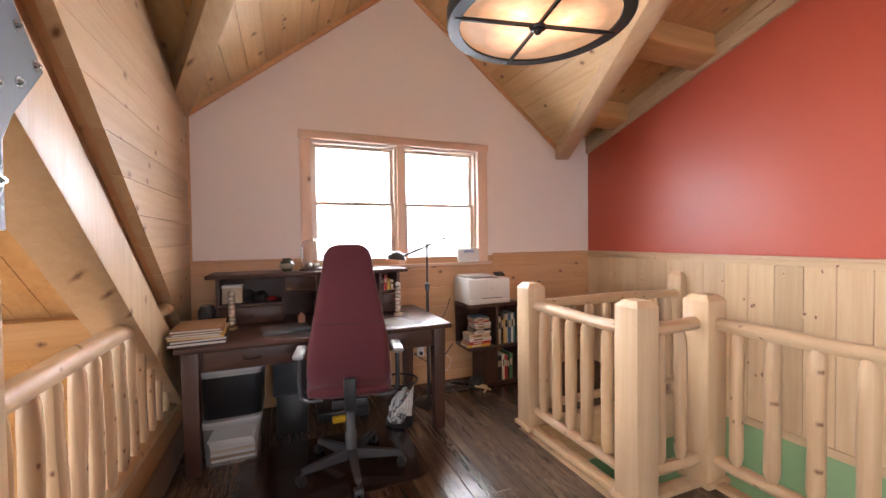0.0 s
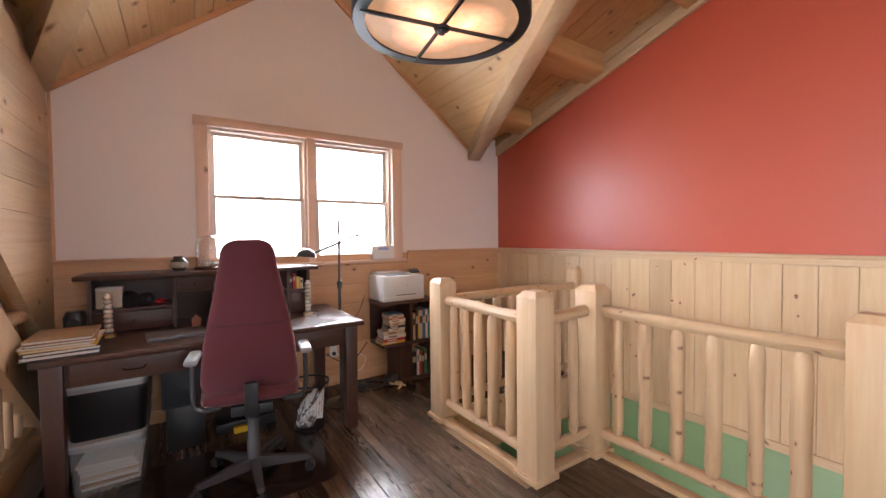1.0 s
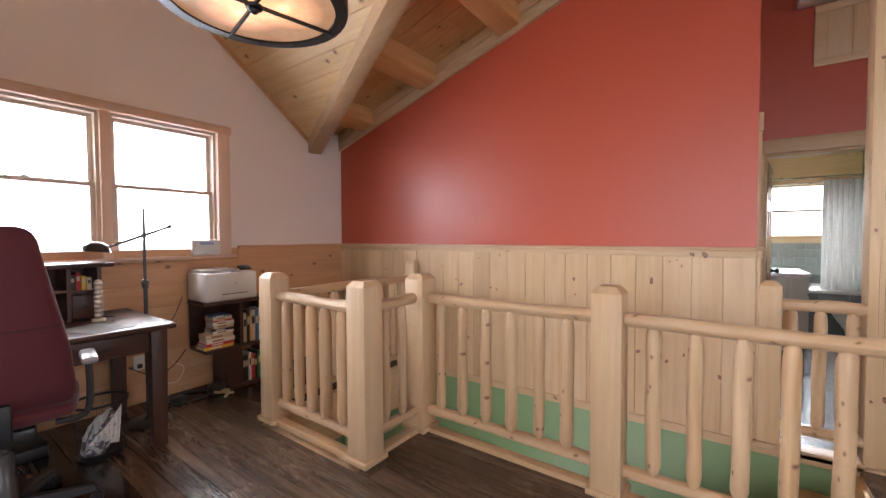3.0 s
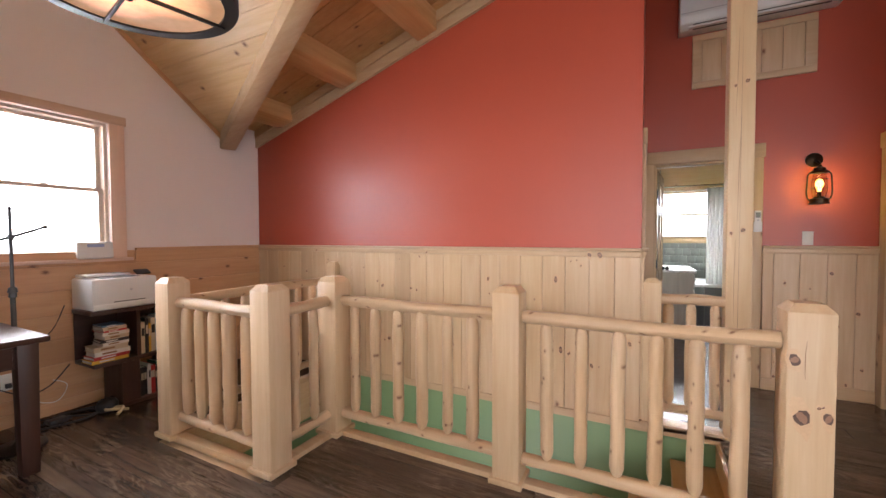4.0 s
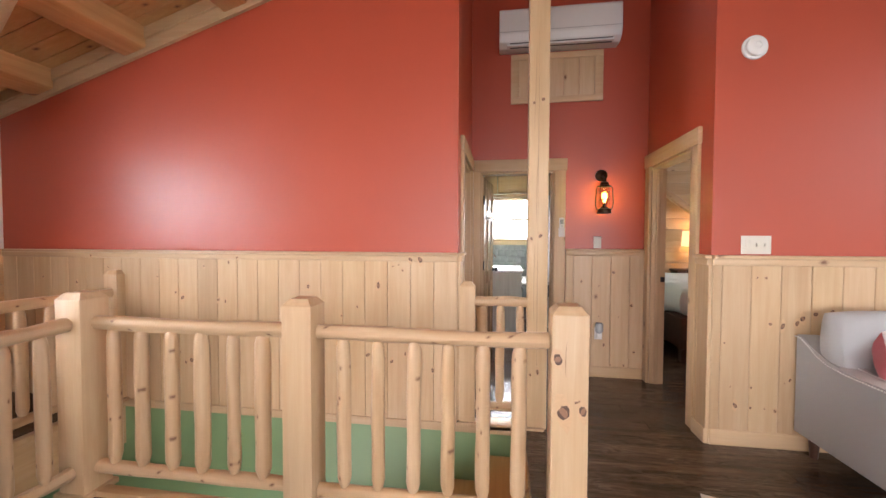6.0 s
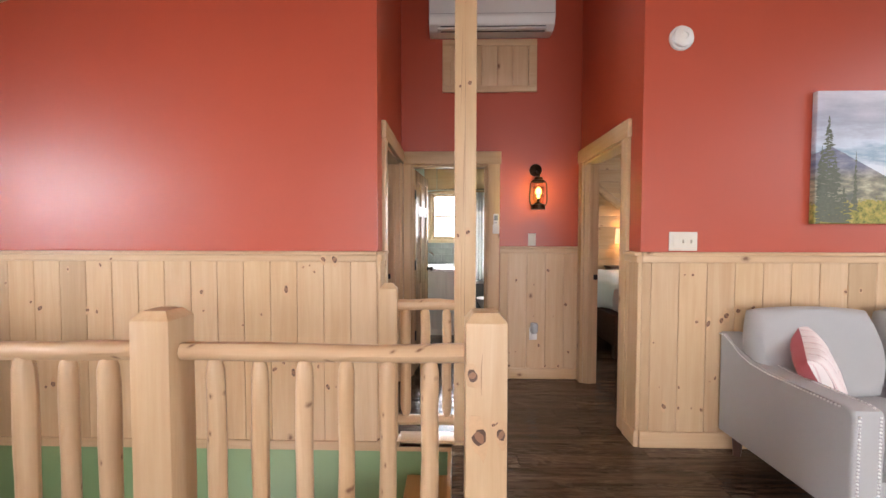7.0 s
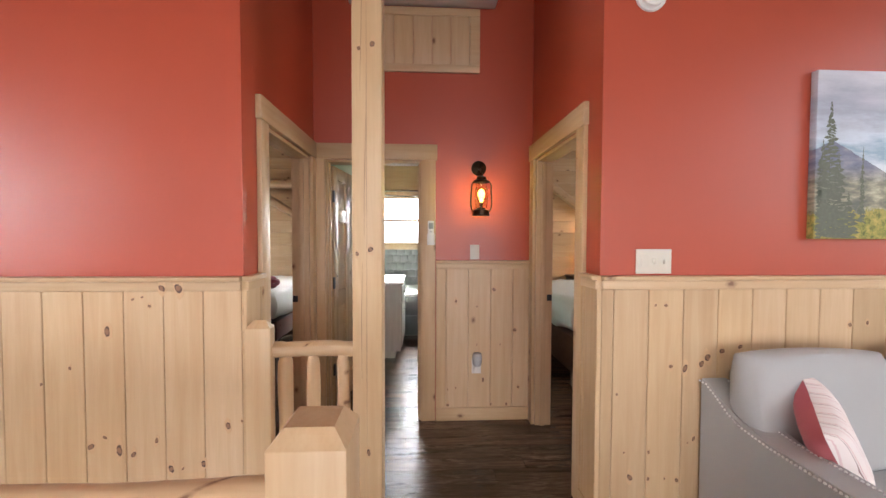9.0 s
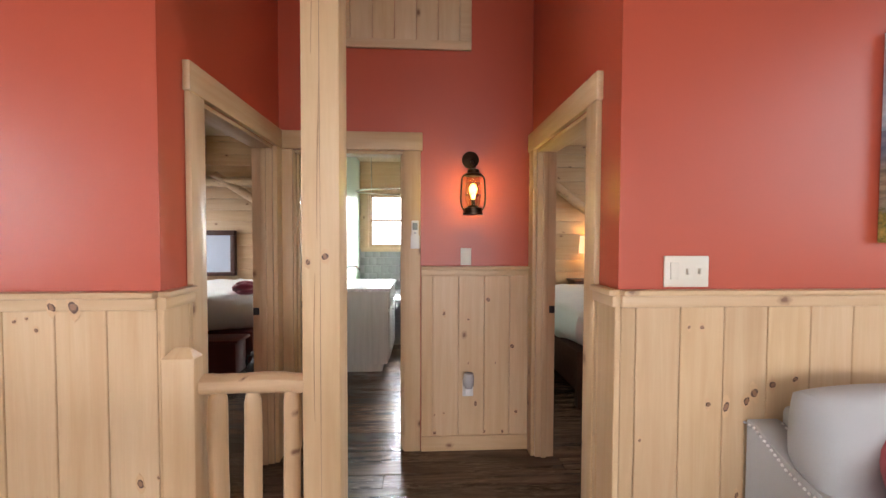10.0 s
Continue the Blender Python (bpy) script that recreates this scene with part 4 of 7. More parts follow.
part("gas_column", lathe([(0.0, 0.06), (0.036, 0.06), (0.036, 0.22), (0.03, 0.23), (0.03, 0.34), (0.022, 0.345), (0.022, 0.425), (0.0, 0.425)], 20, yaw @ Matrix.Translation((0, 0.08, 0))), dark_base, chair)
worn_pad = plain("worn_silver_pad", (0.40, 0.40, 0.41), 0.3, 0.15, vary=0.35, scale=14)
for s in (-1, 1):
    pad = box(-0.032, 0.032, 0.0, 0.22, 0.69, 0.726, bevel=0.016, m=yaw @ Matrix.Translation((s * 0.285, 0, 0)))
    part("arm_pad", pad, worn_pad, chair, "worn grey arm pad")
    part("arm_post", add_path(bmesh.new(), smooth_path([yaw @ Vector((s * 0.16, 0.1, 0.42)), yaw @ Vector((s * 0.25, 0.1, 0.42)), yaw @ Vector((s * 0.285, 0.1, 0.48)), yaw @ Vector((s * 0.285, 0.1, 0.70))]), 0.015), dark_base, chair)
for i in range(5):
    a = radians(205 + 72 * i)
    m = yaw @ Matrix.Translation((0, 0.08, 0)) @ pose(0, 0, 0, 0, 0, math.degrees(a))
    arm = prism([(0.02, -0.026, 0.06), (0.02, 0.026, 0.06), (0.30, 0.017, 0.066), (0.30, -0.017, 0.066)], (0, 0, 0.03))
    for v in arm.verts:
        if v.co.x < 0.1 and v.co.z > 0.08:
            v.co.z += 0.035
    bmesh.ops.bevel(arm, geom=arm.edges[:], offset=0.006, segments=2, affect="EDGES")
    bmesh.ops.transform(arm, verts=arm.verts, matrix=m)
    spoke = part("base_arm", arm, dark_base, chair)
    wheel = tube((0.30, -0.024, 0.027), (0.30, -0.006, 0.027), 0.027, seg=18)
    add_tube(wheel, (0.30, 0.006, 0.027), (0.30, 0.024, 0.027), 0.027, seg=18)
    add_tube(wheel, (0.30, -0.02, 0.03), (0.30, 0.02, 0.03), 0.02, seg=12)
    add_tube(wheel, (0.30, 0, 0.04), (0.30, 0, 0.072), 0.008, seg=8)
    bmesh.ops.transform(wheel, verts=wheel.verts, matrix=m)
    part("caster", wheel, black_plastic, spoke)

# ---- things on and under the desk ----
paper = plain("white_paper", (0.75, 0.73, 0.68), 0.8, vary=0.06)
kraft = plain("tan_leather_cover", (0.30, 0.165, 0.075), 0.6)
PAPER_COL = {"kraft": kraft, "white": paper, "yellow": plain("yellow_paper", (0.75, 0.45, 0.06), 0.7), "dark": plain("dark_binder", (0.02, 0.018, 0.02), 0.5), "red": plain("red_cover", (0.5, 0.03, 0.03), 0.5), "blue": plain("blue_cover", (0.05, 0.16, 0.30), 0.5), "cream": plain("cream_cover", (0.62, 0.52, 0.38), 0.6), "orange": plain("orange_cover", (0.65, 0.2, 0.03), 0.5), "teal": plain("teal_cover", (0.03, 0.25, 0.28), 0.5)}
PAPER_COL["green"] = plain("green_cover", (0.06, 0.2, 0.08), 0.5)


def folder(x, y, z, w, d, h, yaw_deg, col, label):
    f = thing("folder", (x, y, z), label, "folder", "folders stacked on the desk")
    m = pose(x, y, z, 0, 0, yaw_deg)
    c = part("cover", box(-w / 2, w / 2, -d / 2, d / 2, h - 0.003, h, bevel=0.001, m=m), PAPER_COL[col], f)
    part("cover", box(-w / 2, w / 2, -d / 2, d / 2, 0, 0.003, bevel=0.001, m=m), PAPER_COL[col], f)
    part("page_block", box(-w / 2 + 0.006, w / 2 - 0.006, -d / 2 + 0.006, d / 2 - 0.006, 0.003, h - 0.003, m=m), paper, f)


z = DZ
for i, (col, h, a) in enumerate((("dark", 0.02, 4), ("dark", 0.018, 7), ("yellow", 0.012, 2), ("cream", 0.012, -3), ("kraft", 0.014, 5), ("kraft", 0.016, 1))):
    folder(-3.70, -0.74, z, 0.30 - 0.008 * i, 0.34, h, a, col, {"dark": "black binder in the pile on the desk", "yellow": "yellow folder in the pile on the desk", "cream": "cream folder in the pile on the desk", "kraft": "tan card folder in the pile on the desk"}[col])
    z += h + 0.0005

clear = clear_glass("clear_plastic", (0.95, 0.96, 0.97), 0.06)
for x in (-3.55, -2.372):
    y = -0.50
    tower = thing("glass_ornament", (x, y, DZ), "clear glass tube ornament with floating bulbs on a brass base", "ornament", "glass tube ornaments")
    m = Matrix.Translation((x, y, DZ))
    part("base", lathe([(0.0, 0.0), (0.036, 0.0), (0.036, 0.012), (0.028, 0.02), (0.0, 0.02)], 24, m), plain("brass_base", (0.55, 0.40, 0.2), 0.3, 0.9) if x < -3 else PAPER_COL["cream"], tower)
    prof = [(0.0, 0.02)]
    for i in range(57):
        prof.append((0.018 + 0.007 * abs(math.sin(i * PI / 7)), 0.025 + i * 0.0041))
    prof += [(0.018, 0.262), (0.0, 0.268)]
    part("tube", lathe(prof, 20, m), plain("silvered_glass", (0.72, 0.68, 0.60), 0.12, 0.55), tower)
vase = thing("vase", (-3.19, -0.25, HZ + 0.028), "small round glazed pottery jar standing on the hutch", "vase")
m = Matrix.Translation((-3.19, -0.25, HZ + 0.028))
part("body", lathe([(0.0, 0.0), (0.03, 0.0), (0.052, 0.03), (0.055, 0.05), (0.045, 0.075), (0.03, 0.088), (0.034, 0.1), (0.028, 0.1), (0.02, 0.085)], 28, m), plain("dark_green_glaze", (0.06, 0.065, 0.05), 0.2), vase)
part("glaze_band", lathe([(0.0475, 0.022), (0.0535, 0.030), (0.0565, 0.050), (0.0525, 0.062)], 28, m), plain("pale_glaze", (0.35, 0.33, 0.27), 0.3), vase)
dome = thing("glass_dome", (-3.0, -0.25, HZ + 0.028), "clear glass cloche over small pale ornaments on the hutch", "glass dome")
m = Matrix.Translation((-3.0, -0.25, HZ + 0.028))
part("base", lathe([(0.0, 0.0), (0.102, 0.0), (0.102, 0.015), (0.09, 0.02), (0.0, 0.02)], 28, m), walnut["x"], dome)
prof = [(0.088, 0.02)] + [(0.088, 0.02 + 0.03 * i) for i in range(1, 6)] + [(0.084, 0.20), (0.07, 0.228), (0.04, 0.243), (0.0, 0.248)]
part("cover", lathe(prof + [(r * 0.96, z - 0.003) for r, z in prof[::-1]], 32, m), clear, dome)
for i in range(5):
    a = 1.3 * i
    part("ornament", lathe([(0.0, 0.0), (0.018, 0.006), (0.022, 0.022), (0.014, 0.036), (0.0, 0.042)], 12, m @ Matrix.Translation((0.035 * math.cos(a), 0.035 * math.sin(a), 0.02))), plain("pale_shell", (0.6, 0.58, 0.55), 0.4), dome)
pad = thing("laptop", (-3.2, -0.72, DZ), "closed dark grey laptop lying on the desk", "laptop")
part("case", box(-0.15, 0.15, -0.11, 0.11, 0, 0.018, bevel=0.006, m=pose(-3.21, -0.70, DZ, 0, 0, 6)), plain("dark_slate", (0.10, 0.11, 0.12), 0.35, 0.2), pad)
part("lid", box(-0.149, 0.149, -0.109, 0.109, 0.0185, 0.022, bevel=0.002, m=pose(-3.21, -0.70, DZ, 0, 0, 6)), plain("slate_lid", (0.12, 0.13, 0.14), 0.3, 0.2), pad)
sheet = thing("paper_sheet", (-2.42, -0.78, DZ), "loose grey sheet of paper on the desk", "paper")
part("page", box(-0.11, 0.11, -0.15, 0.15, 0.0005, 0.0025, m=pose(-2.45, -0.76, DZ, 0, 0, 24)), plain("grey_paper", (0.35, 0.37, 0.38), 0.7), sheet)
speaker = thing("desk_speaker", (-3.70, -0.42, DZ), "small black round desk speaker", "speaker")
part("body", loft_shape([((-3.71, -0.43, DZ), 0.03, 0.04, (1, 0, 0), (0, 1, 0)), ((-3.71, -0.43, DZ + 0.02), 0.05, 0.05, (1, 0, 0), (0, 1, 0)), ((-3.71, -0.43, DZ + 0.13), 0.055, 0.05, (1, 0, 0), (0, 1, 0)), ((-3.71, -0.43, DZ + 0.165), 0.04, 0.035, (1, 0, 0), (0, 1, 0))]), black_plastic, speaker)
part("grille", tube((-3.71, -0.482, DZ + 0.09), (-3.71, -0.478, DZ + 0.09), 0.035, seg=20), plain("grille_mesh", (0.03, 0.03, 0.03), 0.7), speaker)
# odds and ends in the cubbies
rnd = random.Random(5)
for x, z, r, col, what in ((-3.47, 0.917, 0.055, "dark", "black coiled headset"), (-3.37, 0.917, 0.045, "dark", "dark camera bag"), (-3.30, 0.917, 0.035, "red", "small red pouch")):
    o = thing("trinket", (x, -0.25, z), what + " in the hutch cubby", "trinket")
    bm = bmesh.new()
    bmesh.ops.create_icosphere(bm, subdivisions=3, radius=r)
    for v in bm.verts:
        v.co *= 1 + 0.28 * noise.noise(v.co * 38 + Vector((x * 9, 0, 0)))
        v.co.z = max(v.co.z, -r * 0.75) * (0.55 if col == "red" else 1.0)
    bmesh.ops.transform(bm, verts=bm.verts, matrix=Matrix.Translation((x, -0.27, z + r * (0.41 if col == "red" else 0.75))))
    part("body", bm, PAPER_COL[col], o)
card = thing("card_box", (-3.58, -0.25, 0.917), "small beige card box in the hutch cubby", "box")
part("box", box(-3.63, -3.50, -0.33, -0.22, 0.917, 1.03, bevel=0.003), PAPER_COL["cream"], card)
part("lid", box(-3.632, -3.498, -0.332, -0.218, 1.03, 1.05, bevel=0.003), paper, card)
house = thing("figurine", (-3.10, -0.46, DZ), "tiny pale house figurine on the desk", "figurine")
bm = box(-3.125, -3.075, -0.485, -0.44, DZ, DZ + 0.045, bevel=0.003)
add_prism(bm, [(-3.132, -0.49, DZ + 0.045), (-3.068, -0.49, DZ + 0.045), (-3.10, -0.49, DZ + 0.08)], (0, 0.055, 0))
part("body", bm, plain("pinkish_clay", (0.38, 0.19, 0.14), 0.6), house)


def book(x, y, z, w, d, h, col, group, upright, yaw_deg=0, label=""):
    """w: thickness when upright, height when flat."""
    b = thing("book", (x, y, z), label, "book", group)
    m = pose(x, y, z, 0, 0, yaw_deg)
    if upright:
        part("cover", add_box(add_box(box(-w / 2, -w / 2 + 0.003, 0, d, 0, h, m=m), w / 2 - 0.003, w / 2, 0, d, 0, h, m=m), -w / 2 + 0.003, w / 2 - 0.003, 0, 0.003, 0, h, m=m), PAPER_COL[col], b)
        part("page_block", box(-w / 2 + 0.003, w / 2 - 0.003, 0.003, d - 0.006, 0.004, h - 0.004, m=m), paper, b)
        part("spine_label", box(-w / 2 + 0.004, w / 2 - 0.004, -0.001, 0.0, h * 0.55, h * 0.8, m=m), PAPER_COL["cream" if col not in ("cream", "white") else "dark"], b)
    else:
        part("cover", add_box(add_box(box(-d / 2, d / 2, 0, h, 0, 0.003, m=m), -d / 2, d / 2, 0, h, w - 0.003, w, m=m), -d / 2, d / 2, 0, 0.003, 0.003, w - 0.003, m=m), PAPER_COL[col], b)
        part("page_block", box(-d / 2 + 0.004, d / 2 - 0.004, 0.003, h - 0.004, 0.003, w - 0.003, m=m), paper, b)
        part("spine_label", box(-d * 0.3, d * 0.1, -0.001, 0.0, w * 0.3, w * 0.7, m=m), PAPER_COL["white" if col not in ("cream", "white") else "kraft"], b)
    return b


for i, (col, h) in enumerate((("dark", 0.10), ("red", 0.115), ("yellow", 0.09), ("cream", 0.08))):
    book(-2.465 + 0.027 * i, -0.36, 0.956, 0.022, 0.16, h, col, "books in the hutch", True, 0, col + " paperback standing in the hutch cubby")

# storage bins under the desk
def bin_box(x0, x1, y0, y1, z0, z1, label, fill):
    b = thing("storage_bin", ((x0 + x1) / 2, (y0 + y1) / 2, z0), label, "storage bin", "storage bins under the desk")
    bm = bmesh.new()
    cx, cy, a, d = (x0 + x1) / 2, (y0 + y1) / 2, (x1 - x0) / 2, (y1 - y0) / 2
    bm = loft_shape([((cx, cy, z0), a * 0.88, d * 0.9, (1, 0, 0), (0, 1, 0)), ((cx, cy, z0 + 0.01), a * 0.9, d * 0.92, (1, 0, 0), (0, 1, 0)), ((cx, cy, z1 - 0.05), a * 0.97, d * 0.97, (1, 0, 0), (0, 1, 0))], 32, 9)
    part("tub", bm, fill, b)
    part("rim", loft_shape([((cx, cy, z1 - 0.05), a * 0.99, d * 0.99, (1, 0, 0), (0, 1, 0)), ((cx, cy, z1 - 0.025), a, d, (1, 0, 0), (0, 1, 0))], 32, 9), plain("grey_clear_plastic", (0.30, 0.30, 0.30), 0.25), b)
    part("lid", loft_shape([((cx, cy, z1 - 0.025), a * 1.02, d * 1.02, (1, 0, 0), (0, 1, 0)), ((cx, cy, z1 - 0.008), a * 1.02, d * 1.02, (1, 0, 0), (0, 1, 0)), ((cx, cy, z1), a * 0.9, d * 0.9, (1, 0, 0), (0, 1, 0))], 32, 9), plain("pale_grey_lid", (0.36, 0.36, 0.36), 0.25), b)
    return b


frost = plain("frosted_tub", (0.55, 0.54, 0.52), 0.18, vary=0.1, scale=7)
frost.node_tree.nodes["Principled BSDF"].inputs["Alpha"].default_value = 0.4
paper_bin = bin_box(-3.70, -3.36, -0.86, -0.36, 0.0, 0.29, "see-through plastic storage bin full of papers under the desk", frost)
rnd = random.Random(14)
z = 0.012
for i in range(7):
    h = rnd.uniform(0.012, 0.034)
    m = pose(-3.53 + rnd.uniform(-0.012, 0.012), -0.62, z, 0, 0, rnd.uniform(-4, 4))
    part("paper_stack", box(-0.125, 0.125, -0.19, 0.19, 0, h, bevel=0.002, m=m), PAPER_COL[rnd.choice(("white", "white", "cream", "kraft"))], paper_bin)
    z += h + 0.001
bin_box(-3.71, -3.34, -0.86, -0.36, 0.29, 0.60, "black-filled plastic storage bin with a pale grey lid", plain("black_tub", (0.012, 0.012, 0.014), 0.3))
unit = thing("drawer_unit", (-3.2, -0.4, 0), "dark grey plastic drawer unit under the desk", "drawer unit")
part("case", box(-3.30, -3.05, -0.6, -0.15, 0.28, 0.62, bevel=0.012), plain("blue_grey_plastic", (0.075, 0.08, 0.09), 0.4), unit)
part("drawer", box(-3.29, -3.06, -0.615, -0.6, 0.30, 0.60, bevel=0.006), plain("grey_drawer", (0.05, 0.055, 0.065), 0.35), unit)
part("stand", box(-3.28, -3.07, -0.58, -0.17, 0.0, 0.28, bevel=0.01), black_plastic, unit)
tray = thing("tool_tray", (-2.85, -0.45, 0), "black tray with a yellow tool under the desk", "tray")
part("tray", box(-3.0, -2.62, -0.5, -0.2, 0.0, 0.07, bevel=0.01), black_plastic, tray)
part("tool", box(-2.90, -2.80, -0.55, -0.5, 0.0, 0.045, bevel=0.01, m=pose(0, 0, 0)), plain("yellow_plastic", (0.8, 0.5, 0.02), 0.4), tray)
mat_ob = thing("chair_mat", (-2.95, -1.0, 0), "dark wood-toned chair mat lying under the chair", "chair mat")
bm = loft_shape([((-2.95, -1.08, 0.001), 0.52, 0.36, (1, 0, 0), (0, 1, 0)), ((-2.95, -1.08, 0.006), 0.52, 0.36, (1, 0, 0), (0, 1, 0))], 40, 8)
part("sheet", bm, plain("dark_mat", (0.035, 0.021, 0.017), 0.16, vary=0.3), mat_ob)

# waste basket with a bag
basket = thing("waste_basket", (-2.43, -0.72, 0), "black wire mesh waste basket holding crumpled printed bags", "waste basket")
m = Matrix.Translation((-2.43, -0.72, 0))
part("rim", lathe([(0.130, 0.318), (0.136, 0.318), (0.136, 0.332), (0.130, 0.332), (0.130, 0.318)], 36, m), black_metal, basket)
part("base", lathe([(0.0, 0.004), (0.10, 0.004), (0.104, 0.0), (0.106, 0.03), (0.10, 0.03), (0.0, 0.012)], 36, m), black_metal, basket)
wires = bmesh.new()
for i in range(32):
    a = 2 * PI * i / 32
    for s in (0.16, -0.16):
        add_path(wires, [(0.104 * math.cos(a), 0.104 * math.sin(a), 0.02), (0.132 * math.cos(a + s), 0.132 * math.sin(a + s), 0.32)], 0.0005, 3)
bmesh.ops.transform(wires, verts=wires.verts, matrix=m)
part("mesh_side", wires, black_metal, basket)
bm = bmesh.new()
bmesh.ops.create_icosphere(bm, subdivisions=4, radius=1.0)
for v in bm.verts:
    c = v.co.copy()
    k2 = 1 + 0.22 * noise.noise(c * 2.3) + 0.10 * noise.noise(c * 6)
    v.co = Vector((c.x * 0.086 * k2, c.y * 0.086 * k2, 0.12 + c.z * 0.11 * k2 + (0.07 * c.x)))
bmesh.ops.transform(bm, verts=bm.verts, matrix=m)
k = Nodes("printed_bag")
f = k.noise(k.pos((1, 1, 1)), 11, 2, 0.4, 1.5)
printed = k.done(k.ramp(f, [(0.40, (0.50, 0.50, 0.49)), (0.54, (0.50, 0.50, 0.49)), (0.56, (0.10, 0.10, 0.12)), (0.655, (0.08, 0.08, 0.10)), (0.67, (0.42, 0.06, 0.05)), (0.70, (0.6, 0.6, 0.6))]), 0.35)
part("bag", bm, printed, basket, "crumpled white printed plastic bag")

sheet = bmesh.new()
add_prism(sheet, [(-0.075, -0.07, 0.10), (0.065, -0.075, 0.07), (0.085, -0.065, 0.29), (0.015, -0.09, 0.205)], (0.004, 0.004, 0.0))
bmesh.ops.transform(sheet, verts=sheet.verts, matrix=m)
part("paper_sheet", sheet, paper, basket, "white folded paper sheet")

# swing-arm floor lamp
sl = thing("floor_lamp", (-2.06, -0.42, 0), "dark metal swing-arm floor lamp with a small dome shade", "floor lamp")
pewter = plain("dark_pewter", (0.085, 0.085, 0.085), 0.35, 0.85)
px, py = -2.108, -0.46
part("base", lathe([(0.0, 0.0), (0.13, 0.0), (0.13, 0.014), (0.03, 0.03), (0.014, 0.05), (0.0, 0.05)], 32, Matrix.Translation((px, py, 0))), pewter, sl)
part("pole", tube((px, py, 0.02), (px, py, 0.98), 0.013), pewter, sl)
part("collar", lathe([(0.013, 0.94), (0.02, 0.945), (0.018, 0.97), (0.024, 0.975), (0.02, 1.0), (0.008, 1.01)], 18, Matrix.Translation((px, py, 0))), pewter, sl)
part("upper_rod", tube((px, py, 0.98), (px, py, 1.47), 0.009), pewter, sl)
part("finial", lathe([(0.0, 1.46), (0.01, 1.465), (0.006, 1.478), (0.011, 1.485), (0.0, 1.51)], 14, Matrix.Translation((px, py, 0))), pewter, sl)
a, b = Vector((px - 0.205, py + 0.03, 1.228)), Vector((px + 0.15, py - 0.02, 1.375))
part("arm", tube(a, b, 0.009), pewter, sl)
part("arm_ball", lathe([(0.0, -0.015), (0.012, -0.01), (0.016, 0.0), (0.012, 0.01), (0.0, 0.015)], 14, Matrix.Translation(b)), pewter, sl)
part("clamp", box(px - 0.014, px + 0.014, py - 0.016, py + 0.016, 1.295, 1.33, bevel=0.004), pewter, sl)
prof = [(0.0, 0.072)] + [(0.078 * math.sin(t), 0.072 * math.cos(t)) for t in (0.35, 0.7, 1.05, 1.3, 1.5)] + [(0.082, 0.0), (0.076, 0.002)]
prof += [(0.074 * math.sin(t), 0.068 * math.cos(t)) for t in (1.3, 1.0, 0.6, 0.2)]
part("shade", lathe(prof, 30, Matrix.Translation((px - 0.255, py + 0.035, 1.205)) @ pose(0, 0, 0, 0, 6, 0)), pewter, sl, "dark dome shade")
part("joint", tube((px - 0.215, py + 0.03, 1.215), (px - 0.195, py + 0.03, 1.245), 0.013), pewter, sl)

# bookshelf with printer
shelf = thing("bookshelf", (-1.45, -0.2, 0), "dark-stained low stepped bookshelf with open ends", "bookshelf")
SX0, SX1, SY0, SY1 = -1.685, -1.12, -0.35, -0.04
part("top_board", box(SX0, SX1, SY0, SY1, 0.735, 0.765, bevel=0.004), walnut["x"], shelf)
part("middle_shelf", box(SX0 + 0.01, SX1, SY0, SY1, 0.345, 0.372, bevel=0.003), walnut["x"], shelf)
part("bottom_board", box(-1.50, SX1, SY0, SY1, 0.0, 0.03, bevel=0.003), walnut["x"], shelf)
part("upright", box(-1.395, -1.368, SY0 + 0.01, SY1, 0.372, 0.735), walnut["z"], shelf)
part("upright", box(-1.50, -1.38, SY0 + 0.01, SY1 - 0.01, 0.03, 0.345), walnut["z"], shelf)
part("upright", box(SX1 - 0.026, SX1, SY0, SY1, 0.03, 0.735), walnut["z"], shelf)
part("back", box(SX0 + 0.01, SX1, SY1 - 0.006, SY1, 0.372, 0.735), walnut["x"], shelf)
rnd = random.Random(21)
z = 0.373
for i, (col, w, d) in enumerate((("yellow", 0.026, 0.235), ("red", 0.024, 0.23), ("white", 0.034, 0.225), ("cream", 0.036, 0.215), ("white", 0.022, 0.17), ("dark", 0.02, 0.175), ("cream", 0.03, 0.16), ("white", 0.026, 0.17), ("red", 0.014, 0.15), ("cream", 0.024, 0.155), ("blue", 0.012, 0.14))):
    book(-1.555 + rnd.uniform(-0.012, 0.012) + (0.025 if i > 3 else 0), SY0 + 0.02 + rnd.uniform(0, 0.012), z, w, d, 0.15, col, "books piled on the shelf", False, rnd.uniform(-5, 5), col + " paperback lying in a pile on the shelf")
    z += w + 0.0005
x = -1.355
for col in ("cream", "dark", "yellow", "cream", "blue", "white", "teal"):
    w = rnd.uniform(0.022, 0.034)
    book(x + w / 2, SY0 + 0.03 + rnd.uniform(0, 0.02), 0.373, w - 0.001, 0.18, rnd.uniform(0.22, 0.29), col, "books standing on the shelf", True, 0, col + " book standing upright on the shelf")
    x += w
x = -1.365
for col in ("dark", "dark", "white", "red", "dark", "green"):
    w = rnd.uniform(0.02, 0.035)
    book(x + w / 2, SY0 + 0.03 + rnd.uniform(0, 0.02), 0.031, w - 0.001, 0.18, rnd.uniform(0.2, 0.26), col, "books standing on the lowest shelf", True, 0, col + " book standing on the lowest shelf")
    x += w
